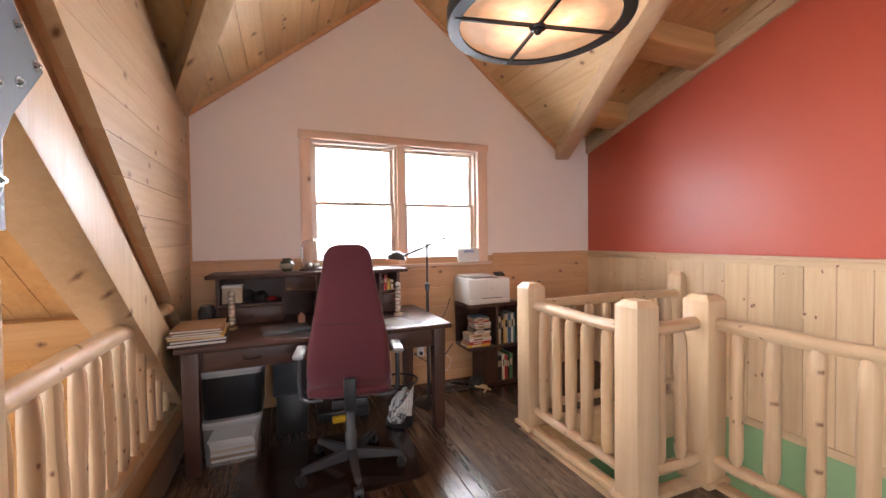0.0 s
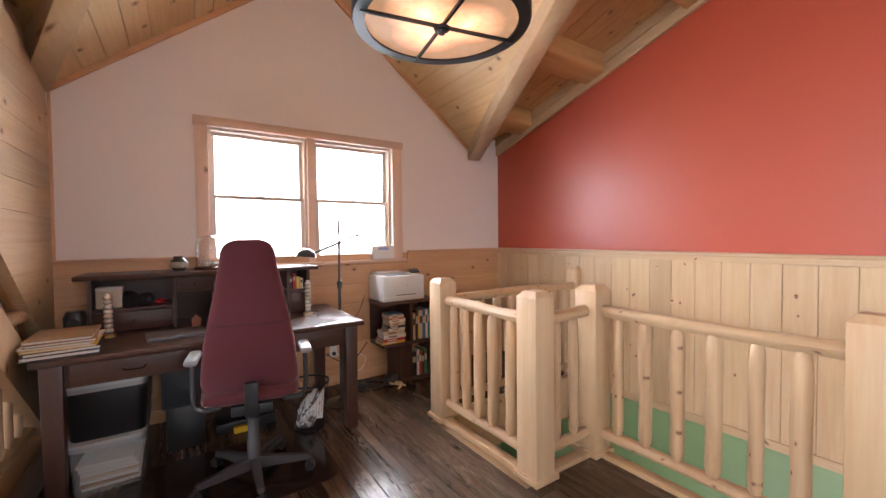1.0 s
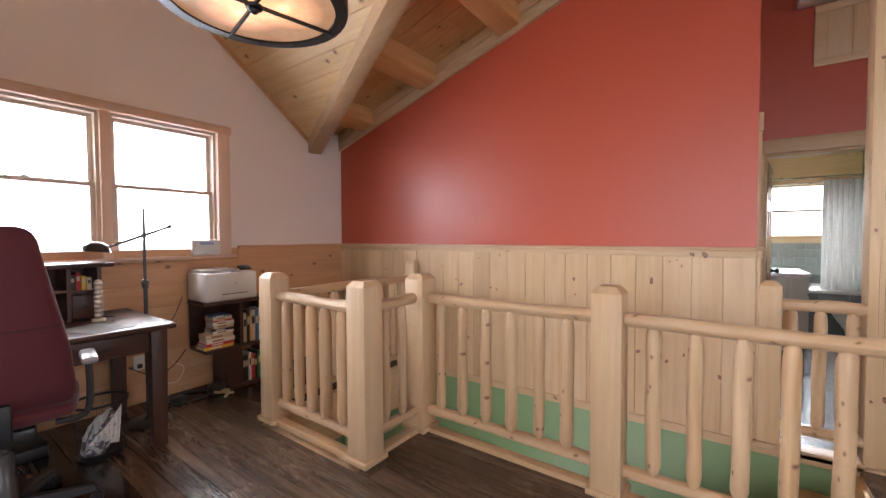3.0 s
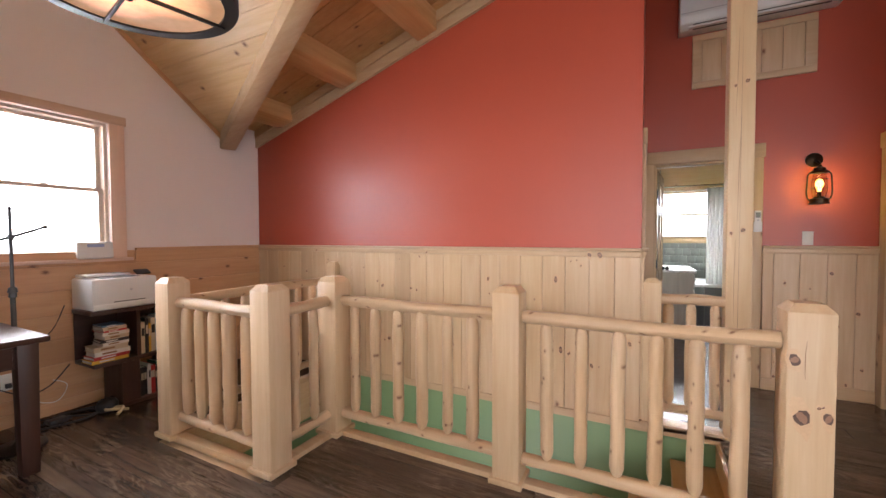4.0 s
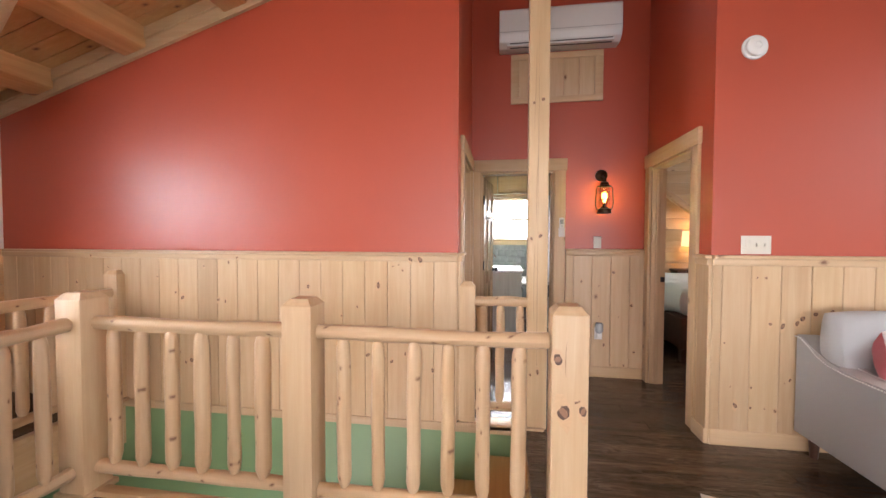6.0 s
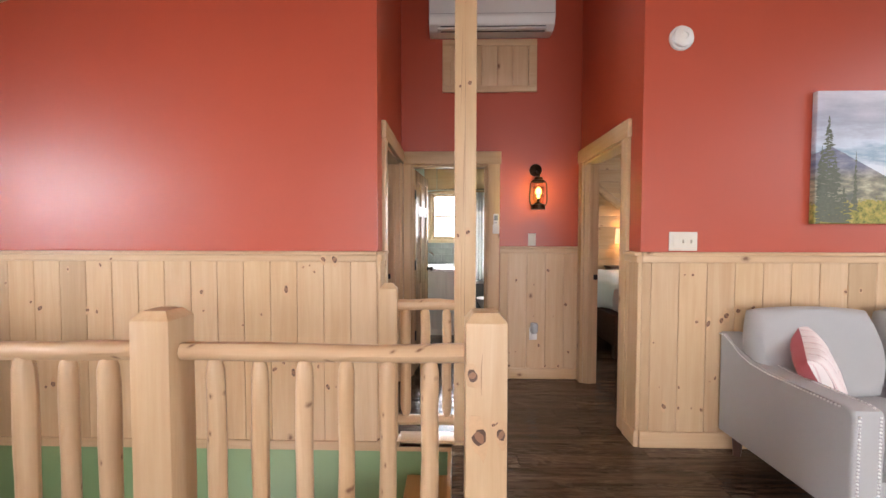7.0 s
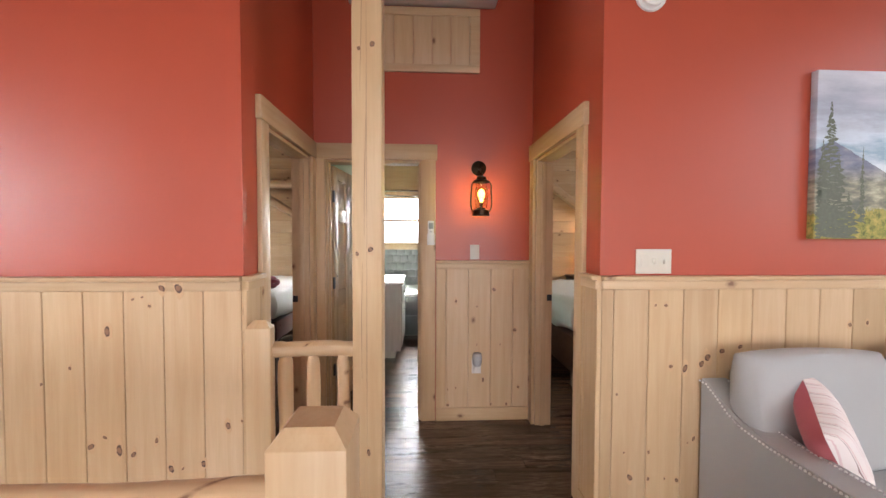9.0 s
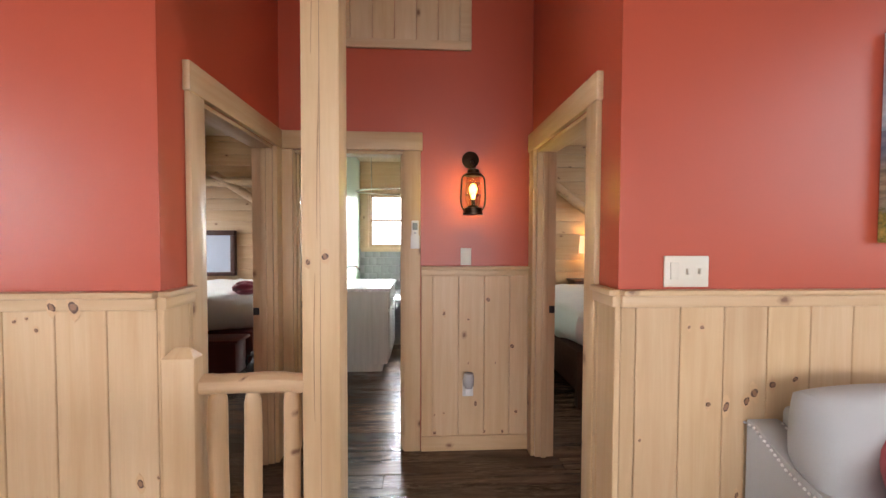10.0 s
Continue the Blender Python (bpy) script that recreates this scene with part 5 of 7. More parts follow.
pr = thing("printer", (-1.5, -0.2, 0.765), "white laser printer with a small tilted screen on the bookshelf", "printer")
PX0, PX1, PY0, PY1, PZ = -1.68, -1.25, -0.36, -0.03, 0.768
part("body", box(PX0, PX1, PY0, PY1, PZ, PZ + 0.232, bevel=0.016), white_plastic, pr)
part("tray_recess", box(PX0 + 0.08, PX1 - 0.10, PY0 + 0.05, PY0 + 0.26, PZ + 0.2325, PZ + 0.236, bevel=0.002), plain("dark_grey_tray", (0.12, 0.12, 0.13), 0.5), pr)
part("output_cover", box(PX0 + 0.02, PX1 - 0.12, PY0 + 0.14, PY1 - 0.01, PZ + 0.2365, PZ + 0.258, bevel=0.008), white_plastic, pr)
part("screen", box(-0.05, 0.05, -0.035, 0.035, -0.006, 0.006, bevel=0.003, m=pose(PX1 - 0.06, PY0 + 0.1, PZ + 0.262, 25, 0, 0)), black_plastic, pr, "small black touch screen")
part("slot", box(PX0 + 0.13, PX1 - 0.09, PY0 - 0.0015, PY0 + 0.002, PZ + 0.052, PZ + 0.058), black_plastic, pr)
part("badge", tube(((PX0 + PX1) / 2 + 0.03, PY0 - 0.0015, PZ + 0.14), ((PX0 + PX1) / 2 + 0.03, PY0 + 0.002, PZ + 0.14), 0.009, seg=16), plain("pale_grey_badge", (0.5, 0.5, 0.52), 0.4), pr)
part("paper_tray", box(PX0 + 0.006, PX1 - 0.006, PY0 - 0.003, PY0 + 0.004, PZ + 0.006, PZ + 0.045, bevel=0.002), white_plastic, pr)
ws = thing("weather_station", (-1.50, 0.0, 1.14), "white weather station with a small blue screen on the window stool", "weather station")
part("case", box(-0.12, 0.12, -0.02, 0.02, 0, 0.135, bevel=0.018, m=pose(-1.52, -0.03, WZ0, -8, 0, 0)), white_plastic, ws)
part("screen", box(-0.055, 0.055, -0.0225, -0.019, 0.09, 0.115, m=pose(-1.52, -0.03, WZ0, -8, 0, 0)), plain("pale_blue_screen", (0.30, 0.38, 0.62), 0.3), ws)

# cables on the floor and wall
def cable(pts, r, material, label):
    c = thing("cable", pts[0], label, "cable", "cables by the desk")
    part("cord", add_path(bmesh.new(), smooth_path(pts, 8), r, 6), material, c)


cable([(-1.99, -0.1, 0.008), (-1.9, -0.2, 0.008), (-1.75, -0.12, 0.008), (-1.62, -0.22, 0.008), (-1.7, -0.33, 0.008), (-1.9, -0.3, 0.008), (-2.05, -0.2, 0.008)], 0.007, black_plastic, "black power cable coiled on the floor")
cable([(-1.95, -0.06, 0.01), (-1.8, -0.2, 0.02), (-1.68, -0.3, 0.01), (-1.58, -0.2, 0.012), (-1.75, -0.1, 0.01), (-1.9, -0.16, 0.01)], 0.006, black_plastic, "black power cable tangled on the floor")
cable([(-1.72, -0.03, 0.80), (-1.80, -0.03, 0.62), (-1.95, -0.03, 0.52), (-2.08, -0.03, 0.48)], 0.0035, black_plastic, "thin black cable along the wall")
cable([(-1.70, -0.03, 0.35), (-1.82, -0.03, 0.22), (-1.95, -0.03, 0.20), (-2.1, -0.03, 0.30)], 0.0045, black_plastic, "black cable hanging on the wall")
cable([(-2.0, -0.03, 0.30), (-1.9, -0.04, 0.14), (-1.78, -0.04, 0.1), (-1.72, -0.03, 0.2), (-1.8, -0.03, 0.26)], 0.003, paper, "thin white cable hanging on the wall")
cable([(-2.33, -0.6, DZ + 0.004), (-2.28, -0.42, DZ + 0.004), (-2.38, -0.32, DZ + 0.004), (-2.3, -0.2, DZ + 0.004)], 0.004, black_plastic, "black cable lying on the desk")
cable([(-3.02, -0.62, DZ + 0.004), (-2.96, -0.55, DZ + 0.012), (-2.9, -0.62, DZ + 0.004), (-2.98, -0.68, DZ + 0.004)], 0.004, paper, "white charging cable lying on the desk")
cable([(-1.56, -0.28, 0.02), (-1.62, -0.36, 0.03), (-1.55, -0.42, 0.02), (-1.60, -0.48, 0.015), (-1.53, -0.40, 0.03), (-1.60, -0.33, 0.02), (-1.52, -0.46, 0.02)], 0.010, plain("cream_cord", (0.62, 0.52, 0.32), 0.6), "cream extension cord coiled on the floor")
strip = thing("power_strip", (-1.85, -0.22, 0), "black power adapter on the floor by the wall", "power adapter")
part("body", box(-1.90, -1.80, -0.27, -0.20, 0, 0.035, bevel=0.008), black_plastic, strip)
part("plug", box(-1.80, -1.775, -0.25, -0.22, 0.006, 0.03, bevel=0.004), black_plastic, strip)
bagb = thing("cable_bag", (-1.47, -0.43, 0), "small black pouch on the floor by the bookshelf", "pouch")
bm = bmesh.new()
bmesh.ops.create_icosphere(bm, subdivisions=3, radius=1)
for v in bm.verts:
    v.co = Vector((v.co.x * 0.07, v.co.y * 0.06, max(v.co.z, -0.7) * 0.06 * (1 + 0.4 * noise.noise(v.co * 2)) + 0.042))
bmesh.ops.transform(bm, verts=bm.verts, matrix=Matrix.Translation((-1.585, -0.30, 0)))
part("pouch", bm, black_plastic, bagb)
socket = thing("wall_outlet", (-2.03, -0.02, 0.3), "white wall outlet with plugged cables", "outlet")
part("plate", box(-2.065, -1.995, -0.027, -0.021, 0.26, 0.375, bevel=0.003), white_plastic, socket)
part("plug", box(-2.045, -2.015, -0.055, -0.027, 0.28, 0.31, bevel=0.004), black_plastic, socket)

# ---- sofa corner ----
grey_cloth = cloth("light_grey_upholstery", (0.39, 0.39, 0.387), 0.8, 520, 0.15)
nail_silver = plain("brushed_silver_nailhead", (0.78, 0.78, 0.77), 0.42, 0.55)
sofa = thing("sofa", (-0.45, -6.85, 0), "light grey upholstered sofa with scooped arms and nailhead trim", "sofa")
ARM = [(-0.03, 0.735), (-0.07, 0.733), (-0.13, 0.70), (-0.20, 0.655), (-0.28, 0.628), (-0.40, 0.615), (-0.60, 0.612), (-0.80, 0.612), (-0.835, 0.60), (-0.845, 0.57)]


def sofa_arm(y0, y1):
    pts = [(x, y0, z) for x, z in ARM] + [(-0.845, y0, 0.13), (-0.03, y0, 0.13)]
    bm = prism(pts, (0, y1 - y0, 0))
    es = [e for e in bm.edges if abs(e.verts[0].co.y - e.verts[1].co.y) < 1e-5]
    bmesh.ops.bevel(bm, geom=es, offset=0.014, segments=3, affect="EDGES", profile=0.6)
    return bm


def nails(path, y, parent, gap=0.0155):
    """Rows of dome nails on an arm's outline."""
    bm = bmesh.new()
    for (xa, za), (xb, zb) in zip(path, path[1:]):
        n = max(1, int(math.hypot(xb - xa, zb - za) / gap))
        for i in range(n):
            c = Vector((xa + (xb - xa) * i / n, y, za + (zb - za) * i / n))
            bmesh.ops.create_icosphere(bm, subdivisions=1, radius=0.0058, matrix=Matrix.Translation(c))
    return tagged(part("nailhead_trim", bm, nail_silver, parent, "row of silver nailheads"), kind="stuff")


SY_A, SY_B = -6.0, -8.18
for y0, y1, out in ((SY_A, SY_A - 0.13, SY_A), (SY_B, SY_B + 0.13, SY_B)):
    arm = part("armrest", sofa_arm(y0, y1), grey_cloth, sofa)
    s = 1 if out == SY_A else -1
    nails([(x, z - 0.012) for x, z in ARM[:-2]], out + s * 0.001, arm)
    bm = bmesh.new()
    for yy in (out - s * 0.022, out - s * 0.108):
        for i in range(28):
            bmesh.ops.create_icosphere(bm, subdivisions=1, radius=0.0058, matrix=Matrix.Translation((-0.846, yy, 0.16 + 0.0155 * i)))
    for (xa, za), (xb, zb) in zip(ARM[1:-2], ARM[2:-1]):
        n = max(1, int(math.hypot(xb - xa, zb - za) / 0.0155))
        for i in range(n):
            bmesh.ops.create_icosphere(bm, subdivisions=1, radius=0.0056, matrix=Matrix.Translation((xa + (xb - xa) * i / n, out - s * 0.108, za + (zb - za) * i / n + 0.001)))
    tagged(part("nailhead_trim", bm, nail_silver, arm, "row of silver nailheads"), kind="stuff")
part("frame", box(-0.83, -0.05, SY_B + 0.13, SY_A - 0.13, 0.13, 0.30, bevel=0.015), grey_cloth, sofa)
part("back_frame", box(-0.20, -0.04, SY_B + 0.12, SY_A - 0.12, 0.13, 0.80, bevel=0.03), grey_cloth, sofa)


def cushion(sx, sy, sz, puff=0.5, n=14, wrinkle=0.004):
    """A soft block with bulging faces and pinched corners."""
    bm = bmesh.new()
    bmesh.ops.create_cube(bm, size=2.0)
    bmesh.ops.subdivide_edges(bm, edges=bm.edges[:], cuts=n, use_grid_fill=True)
    for v in bm.verts:
        x, y, z = v.co
        k = 1 - puff * 0.11 * (x * x * y * y + y * y * z * z + x * x * z * z)
        e = 1 - 0.10 * puff * max(abs(x), abs(y)) ** 6
        v.co = Vector((x * sx * k, y * sy * k, z * sz * k * e * (1 + 0.1 * puff * (1 - x * x) * (1 - y * y))))
        v.co += Vector((0, 0, wrinkle * noise.noise(v.co * 9)))
    return bm


def shaped(bm, m):
    bmesh.ops.transform(bm, verts=bm.verts, matrix=m)
    return bm


for i in range(3):
    yc = -6.45 - 0.64 * i
    part("seat_cushion", shaped(cushion(0.31, 0.318, 0.085, 0.6), pose(-0.535, yc, 0.375)), grey_cloth, sofa)
    wide = 0.345 if i == 0 else 0.318
    part("back_cushion", shaped(cushion(wide, 0.25, 0.095, 0.75), pose(-0.235, yc + (0.085 if i == 0 else 0.03), 0.675, 78, 0, -90)), grey_cloth, sofa)
for x in (-0.78, -0.10):
    for y in (SY_A - 0.07, SY_B + 0.07):
        part("foot", lathe([(0.0, 0.0), (0.02, 0.0), (0.03, 0.13), (0.0, 0.13)], 12, Matrix.Translation((x, y, 0))), walnut["z"], sofa)
pillow = thing("throw_pillow", (-0.43, -6.31, 0.46), "red and white striped throw pillow leaning on the sofa arm", "pillow")
pm = Matrix.Translation((-0.39, -6.262, 0.625)) @ pose(0, 0, 0, 0, 0, -43) @ pose(0, 0, 0, 68, 0, 0) @ pose(0, 0, 0, 0, 0, 24)


def half_pillow(sgn):
    bm = bmesh.new()
    n = 18
    grid = [[None] * (n + 1) for _ in range(n + 1)]
    for i in range(n + 1):
        for j in range(n + 1):
            x, y = 2 * i / n - 1, 2 * j / n - 1
            pinch = 1 - 0.07 * (1 - abs(x * y)) * max(abs(x), abs(y)) ** 3
            h = 0.085 * ((1 - x ** 4) * (1 - y ** 4)) ** 0.5 + 0.003 * noise.noise(Vector((x * 4, y * 4, sgn)))
            grid[i][j] = bm.verts.new((x * 0.185 * pinch, y * 0.18 * pinch, sgn * max(h, 0) * 0.9))
    for i in range(n):
        for j in range(n):
            bm.faces.new((grid[i][j], grid[i + 1][j], grid[i + 1][j + 1], grid[i][j + 1]))
    return shaped(bm, pm)


k = Nodes("red_striped_cloth")
inv = k.n("VectorMath", operation="DOT_PRODUCT")
k.put(inv.inputs[0], k.pos((1, 1, 1), False))
axis_v = (pm.to_3x3() @ Vector((1, 0, 0)))
inv.inputs[1].default_value = axis_v
s = k.math("FRACT", k.math("MULTIPLY", k.math("ADD", inv.outputs["Value"], 20.0), 19.0))
stripes = k.ramp(s, [(0.0, (0.70, 0.63, 0.61)), (0.30, (0.62, 0.46, 0.46)), (0.36, (0.70, 0.63, 0.61)), (0.62, (0.30, 0.20, 0.20)), (0.66, (0.70, 0.63, 0.61)), (0.74, (0.55, 0.30, 0.31)), (0.78, (0.70, 0.63, 0.61))])
stripes.node.color_ramp.interpolation = "CONSTANT"
k.bump(k.noise(k.pos((1, 1, 1)), 400, 2), 0.2, 0.003)
striped = k.done(stripes, 0.85)
part("front", half_pillow(1), striped, pillow, "white cloth with thin red and brown stripes")
part("back", half_pillow(-1), cloth("coral_red_cloth", (0.50, 0.10, 0.12)), pillow, "plain coral red cloth")

# canvas picture
pic = thing("canvas_picture", (-0.03, -7.1, 1.39), "canvas print of spruces before a hazy mountain under clouds", "picture")
PY_A, PY_B, PZ_A, PZ_B = -6.53, -7.735, 1.395, 2.185
k = Nodes("landscape_print")
sep = k.n("SeparateXYZ")
k.put(sep.inputs[0], k.pos((1, 1, 1), False))
u = k.math("MULTIPLY", k.math("SUBTRACT", PY_A, sep.outputs[1]), 1 / 1.205)
v = k.math("MULTIPLY", k.math("SUBTRACT", sep.outputs[2], PZ_A), 1 / 0.79)
cl = k.noise(k.pos((1, 1.2, 5), False), 3.2, 6, 0.6)
sky_c = k.ramp(k.math("ADD", k.math("MULTIPLY", v, 0.75), k.math("MULTIPLY", cl, 0.35)), [(0.48, (0.62, 0.68, 0.74)), (0.56, (0.25, 0.36, 0.47)), (0.64, (0.55, 0.62, 0.70)), (0.76, (0.34, 0.36, 0.44)), (0.95, (0.60, 0.60, 0.66))])
ridge = k.math("ADD", k.math("MULTIPLY", k.math("ABSOLUTE", k.math("SUBTRACT", u, 0.07)), -0.85), 0.57)
ridge = k.math("MAXIMUM", ridge, 0.34)
ridge = k.math("ADD", ridge, k.math("MULTIPLY", k.noise(k.pos((1, 1, 1), False), 7, 5), 0.04))
hill = k.math("LESS_THAN", v, ridge)
hn = k.noise(k.pos((1, 2, 5), False), 5, 6, 0.65)
far_c = k.ramp(hn, [(0.35, (0.11, 0.125, 0.20)), (0.55, (0.19, 0.20, 0.27)), (0.70, (0.30, 0.30, 0.33))])
near_c = k.ramp(hn, [(0.38, (0.12, 0.13, 0.11)), (0.52, (0.24, 0.23, 0.17)), (0.66, (0.46, 0.43, 0.30))])
hill_c = k.mix(k.ramp(k.math("ADD", v, k.math("MULTIPLY", hn, 0.12)), [(0.40, 0.0), (0.50, 1.0)]), near_c, far_c)
c = k.mix(hill, sky_c, hill_c)
brush = k.noise(k.pos((1, 1, 1), False), 22, 6, 0.75)
low = k.math("LESS_THAN", k.math("ADD", v, k.math("MULTIPLY", brush, -0.22)), k.math("ADD", 0.05, k.math("MULTIPLY", k.math("MULTIPLY", u, u), 0.25)))
leaf_c = k.ramp(k.noise(k.pos((1, 1, 1), False), 30, 5, 0.8), [(0.35, (0.07, 0.10, 0.03)), (0.5, (0.28, 0.26, 0.06)), (0.66, (0.50, 0.36, 0.10))])
c = k.mix(low, c, leaf_c)
part("canvas", box(-0.038, -0.002, PY_B, PY_A, PZ_A, PZ_B, bevel=0.003), k.done(c, 0.55), pic)


def spruce(y, z0, h, w, seed):
    rnd = random.Random(seed)
    bm = bmesh.new()
    x = -0.0386
    vs = [bm.verts.new((x, y + dy, z)) for dy, z in ((-0.004, z0), (0.004, z0), (0.0, z0 + h))]
    bm.faces.new(vs)
    levels = int(h / 0.010)
    for i in range(levels):
        for sg in (-1, 1):
            t = (i + rnd.random()) / levels
            z, half = z0 + h * t, w * (1 - t) ** 0.85 * rnd.uniform(0.25, 1.0)
            if sg > 0:
                half = min(half, max(PY_A - 0.004 - y, 0.004))
            dz, th = rnd.uniform(-0.02, 0.006), rnd.uniform(0.004, 0.010)
            a = [(0.0, z), (sg * half * 0.55, z + dz * 0.4 + th), (sg * half, z + dz), (sg * half * 0.6, z + dz * 0.5 - th), (0.0, z - th)]
            xx = x - 0.00003 * i - 0.00001 * sg
            bm.faces.new([bm.verts.new((xx, y + p, max(q, PZ_A + 0.004))) for p, q in a])
    return bm


spruce_ink = plain("printed_spruce_green", (0.15, 0.165, 0.11), 0.55, vary=0.9, scale=60)
for y, z0, h, w, sd in ((-6.60, PZ_A + 0.02, 0.63, 0.13, 1), (-6.565, PZ_A + 0.01, 0.46, 0.10, 6), (-6.645, PZ_A + 0.01, 0.40, 0.12, 9), (-6.765, PZ_A + 0.08, 0.36, 0.03, 2), (-6.70, PZ_A + 0.01, 0.22, 0.08, 3)):
    part("printed_tree", spruce(y, z0, h, w, sd), spruce_ink, pic, "printed dark green spruce")

cream_plastic = plain("cream_switch_plastic", (0.60, 0.56, 0.48), 0.4, vary=0.05)
sw = thing("switch_plate", (0, -5.775, 1.28), "white three-gang switch plate with a dimmer and two toggles", "light switch")
part("plate", box(-0.007, 0.0, -5.862, -5.69, 1.228, 1.344, bevel=0.003), cream_plastic, sw)
part("rocker", box(-0.011, -0.006, -5.745, -5.712, 1.255, 1.32, bevel=0.002), cream_plastic, sw)
for y in (-5.778, -5.826):
    part("toggle", box(-0.018, -0.006, y - 0.005, y + 0.005, 1.275, 1.297, bevel=0.002), cream_plastic, sw)
sm = thing("smoke_detector", (0, -5.737, 2.515), "round white smoke detector on the red wall", "smoke detector")
m = Matrix.Translation((0, -5.737, 2.515)) @ pose(0, 0, 0, 0, -90, 0)
part("base", lathe([(0.0, 0.0), (0.073, 0.0), (0.073, 0.012), (0.068, 0.016), (0.0, 0.016)], 36, m), white_plastic, sm)
part("cover", lathe([(0.06, 0.016), (0.058, 0.034), (0.048, 0.042), (0.022, 0.044), (0.02, 0.038), (0.0, 0.038)], 36, m), white_plastic, sm)
rug = thing("rug", (-1.4, -6.0, 0), "pale shaggy rug on the dark floor", "rug")
bm = bmesh.new()
n = 36
turn = pose(-0.57, -5.235, 0, 0, 0, -18)
rnd = random.Random(8)
g = [[bm.verts.new(turn @ Vector((-1.2 * i / n + 0.012 * rnd.uniform(-1, 1), -1.7 * j / n + 0.012 * rnd.uniform(-1, 1), 0.012 + 0.008 * rnd.random() if 0 < i < n and 0 < j < n else 0.002))) for j in range(n + 1)] for i in range(n + 1)]
for i in range(n):
    for j in range(n):
        bm.faces.new((g[i][j], g[i + 1][j], g[i + 1][j + 1], g[i][j + 1]))
part("pile", bm, cloth("pale_shag", (0.62, 0.60, 0.57), 0.95, 160, 0.8), rug)

# ---- hall ----
ac = thing("air_conditioner", (1.1, -4.7, 3.1), "white wall-mounted split air conditioner", "air conditioner")
bm = prism([(HALL_X, -4.15, 3.09), (1.04, -4.15, 3.085), (0.975, -4.15, 3.12), (0.955, -4.15, 3.18), (0.96, -4.15, 3.40), (1.0, -4.15, 3.425), (HALL_X, -4.15, 3.425)], (0, -1.075, 0))
bmesh.ops.bevel(bm, geom=bm.edges[:], offset=0.012, segments=3, affect="EDGES", profile=0.6)
part("body", bm, white_plastic, ac)
part("louvre", box(0.985, 1.035, -5.16, -4.22, 3.088, 3.106, bevel=0.004, m=Matrix.Identity(4)), white_plastic, ac)
# solid dark strip on the body, standing in for the slot's shade
part("air_slot", prism([(0.9865, -5.15, 3.111), (1.03, -5.15, 3.0815), (1.03, -5.15, 3.086), (0.986, -5.15, 3.117)], (0, 0.90, 0)), plain("slot_shadow_grey", (0.05, 0.05, 0.055), 0.6), ac)
part("seam", box(0.952, 0.956, -5.215, -4.16, 3.20, 3.203), plain("seam_grey", (0.35, 0.35, 0.36), 0.5), ac)
vent = thing("access_panel", (1.15, -4.7, 2.8), "pale pine board access panel with a mitred frame", "access panel")
VY0, VY1, VZ0, VZ1 = -5.11, -4.262, 2.612, 3.078
for a in ((VY0, VY1, VZ0, VZ0 + 0.055), (VY0, VY1, VZ1 - 0.055, VZ1), (VY0, VY0 + 0.075, VZ0 + 0.055, VZ1 - 0.055), (VY1 - 0.075, VY1, VZ0 + 0.055, VZ1 - 0.055)):
    part("frame_board", box(HALL_X - 0.024, HALL_X, *a, bevel=0.003), pine["y"], vent)
y = VY0 + 0.075
for i in range(5):
    w = (VY1 - VY0 - 0.15) / 5
    part("board", box(HALL_X - 0.014, HALL_X, y + 0.001, y + w - 0.001, VZ0 + 0.055, VZ1 - 0.055, bevel=0.003), pine["z"], vent)
    y += w

lan = thing("wall_lantern", (1.1, -5.12, 1.5), "dark bronze lantern sconce with a glowing amber bulb", "wall lamp")
ly, lx = -5.114, 1.055
part("back_plate", lathe([(0.0, 0.0), (0.056, 0.0), (0.056, 0.008), (0.045, 0.016), (0.012, 0.02), (0.0, 0.03)], 28, Matrix.Translation((HALL_X, ly + 0.005, 1.912)) @ pose(0, 0, 0, 0, -90, 0)), bronze, lan)
part("bracket", add_path(bmesh.new(), smooth_path([(HALL_X - 0.02, ly, 1.90), (HALL_X - 0.06, ly, 1.89), (lx, ly, 1.86), (lx, ly, 1.83)]), 0.008), bronze, lan)
m = Matrix.Translation((lx, ly, 1.86)) @ Matrix.Diagonal((1.04, 1.04, 0.83, 1)) @ Matrix.Translation((0, 0, -1.86))
sq = m @ Matrix.Translation((-lx, -ly, 0))
part("hood", lathe([(0.0, 1.86), (0.012, 1.855), (0.014, 1.835), (0.034, 1.825), (0.036, 1.80), (0.05, 1.79), (0.052, 1.778), (0.03, 1.775), (0.0, 1.775)], 28, m), bronze, lan)
part("tank", lathe([(0.0, 1.555), (0.03, 1.556), (0.034, 1.545), (0.054, 1.535), (0.056, 1.50), (0.06, 1.497), (0.06, 1.488), (0.0, 1.487)], 28, m), bronze, lan)
chim = part("glass_chimney", lathe([(0.036, 1.555), (0.045, 1.60), (0.047, 1.65), (0.042, 1.71), (0.034, 1.775), (0.0325, 1.775), (0.0405, 1.71), (0.0455, 1.65), (0.0435, 1.60), (0.0345, 1.555)], 28, m), clear_glass("amber_glass", (1.0, 0.93, 0.78)), lan, "clear glass chimney")
chim.visible_shadow = False
bulb = part("bulb", lathe([(0.0, 1.60), (0.010, 1.605), (0.013, 1.63), (0.024, 1.665), (0.024, 1.69), (0.014, 1.715), (0.0, 1.722)], 18, m), amber_glow, lan, "glowing amber bulb")
bulb.visible_shadow = False
part("socket", shaped(tube((lx, ly, 1.55), (lx, ly, 1.605), 0.012), sq), bronze, lan)
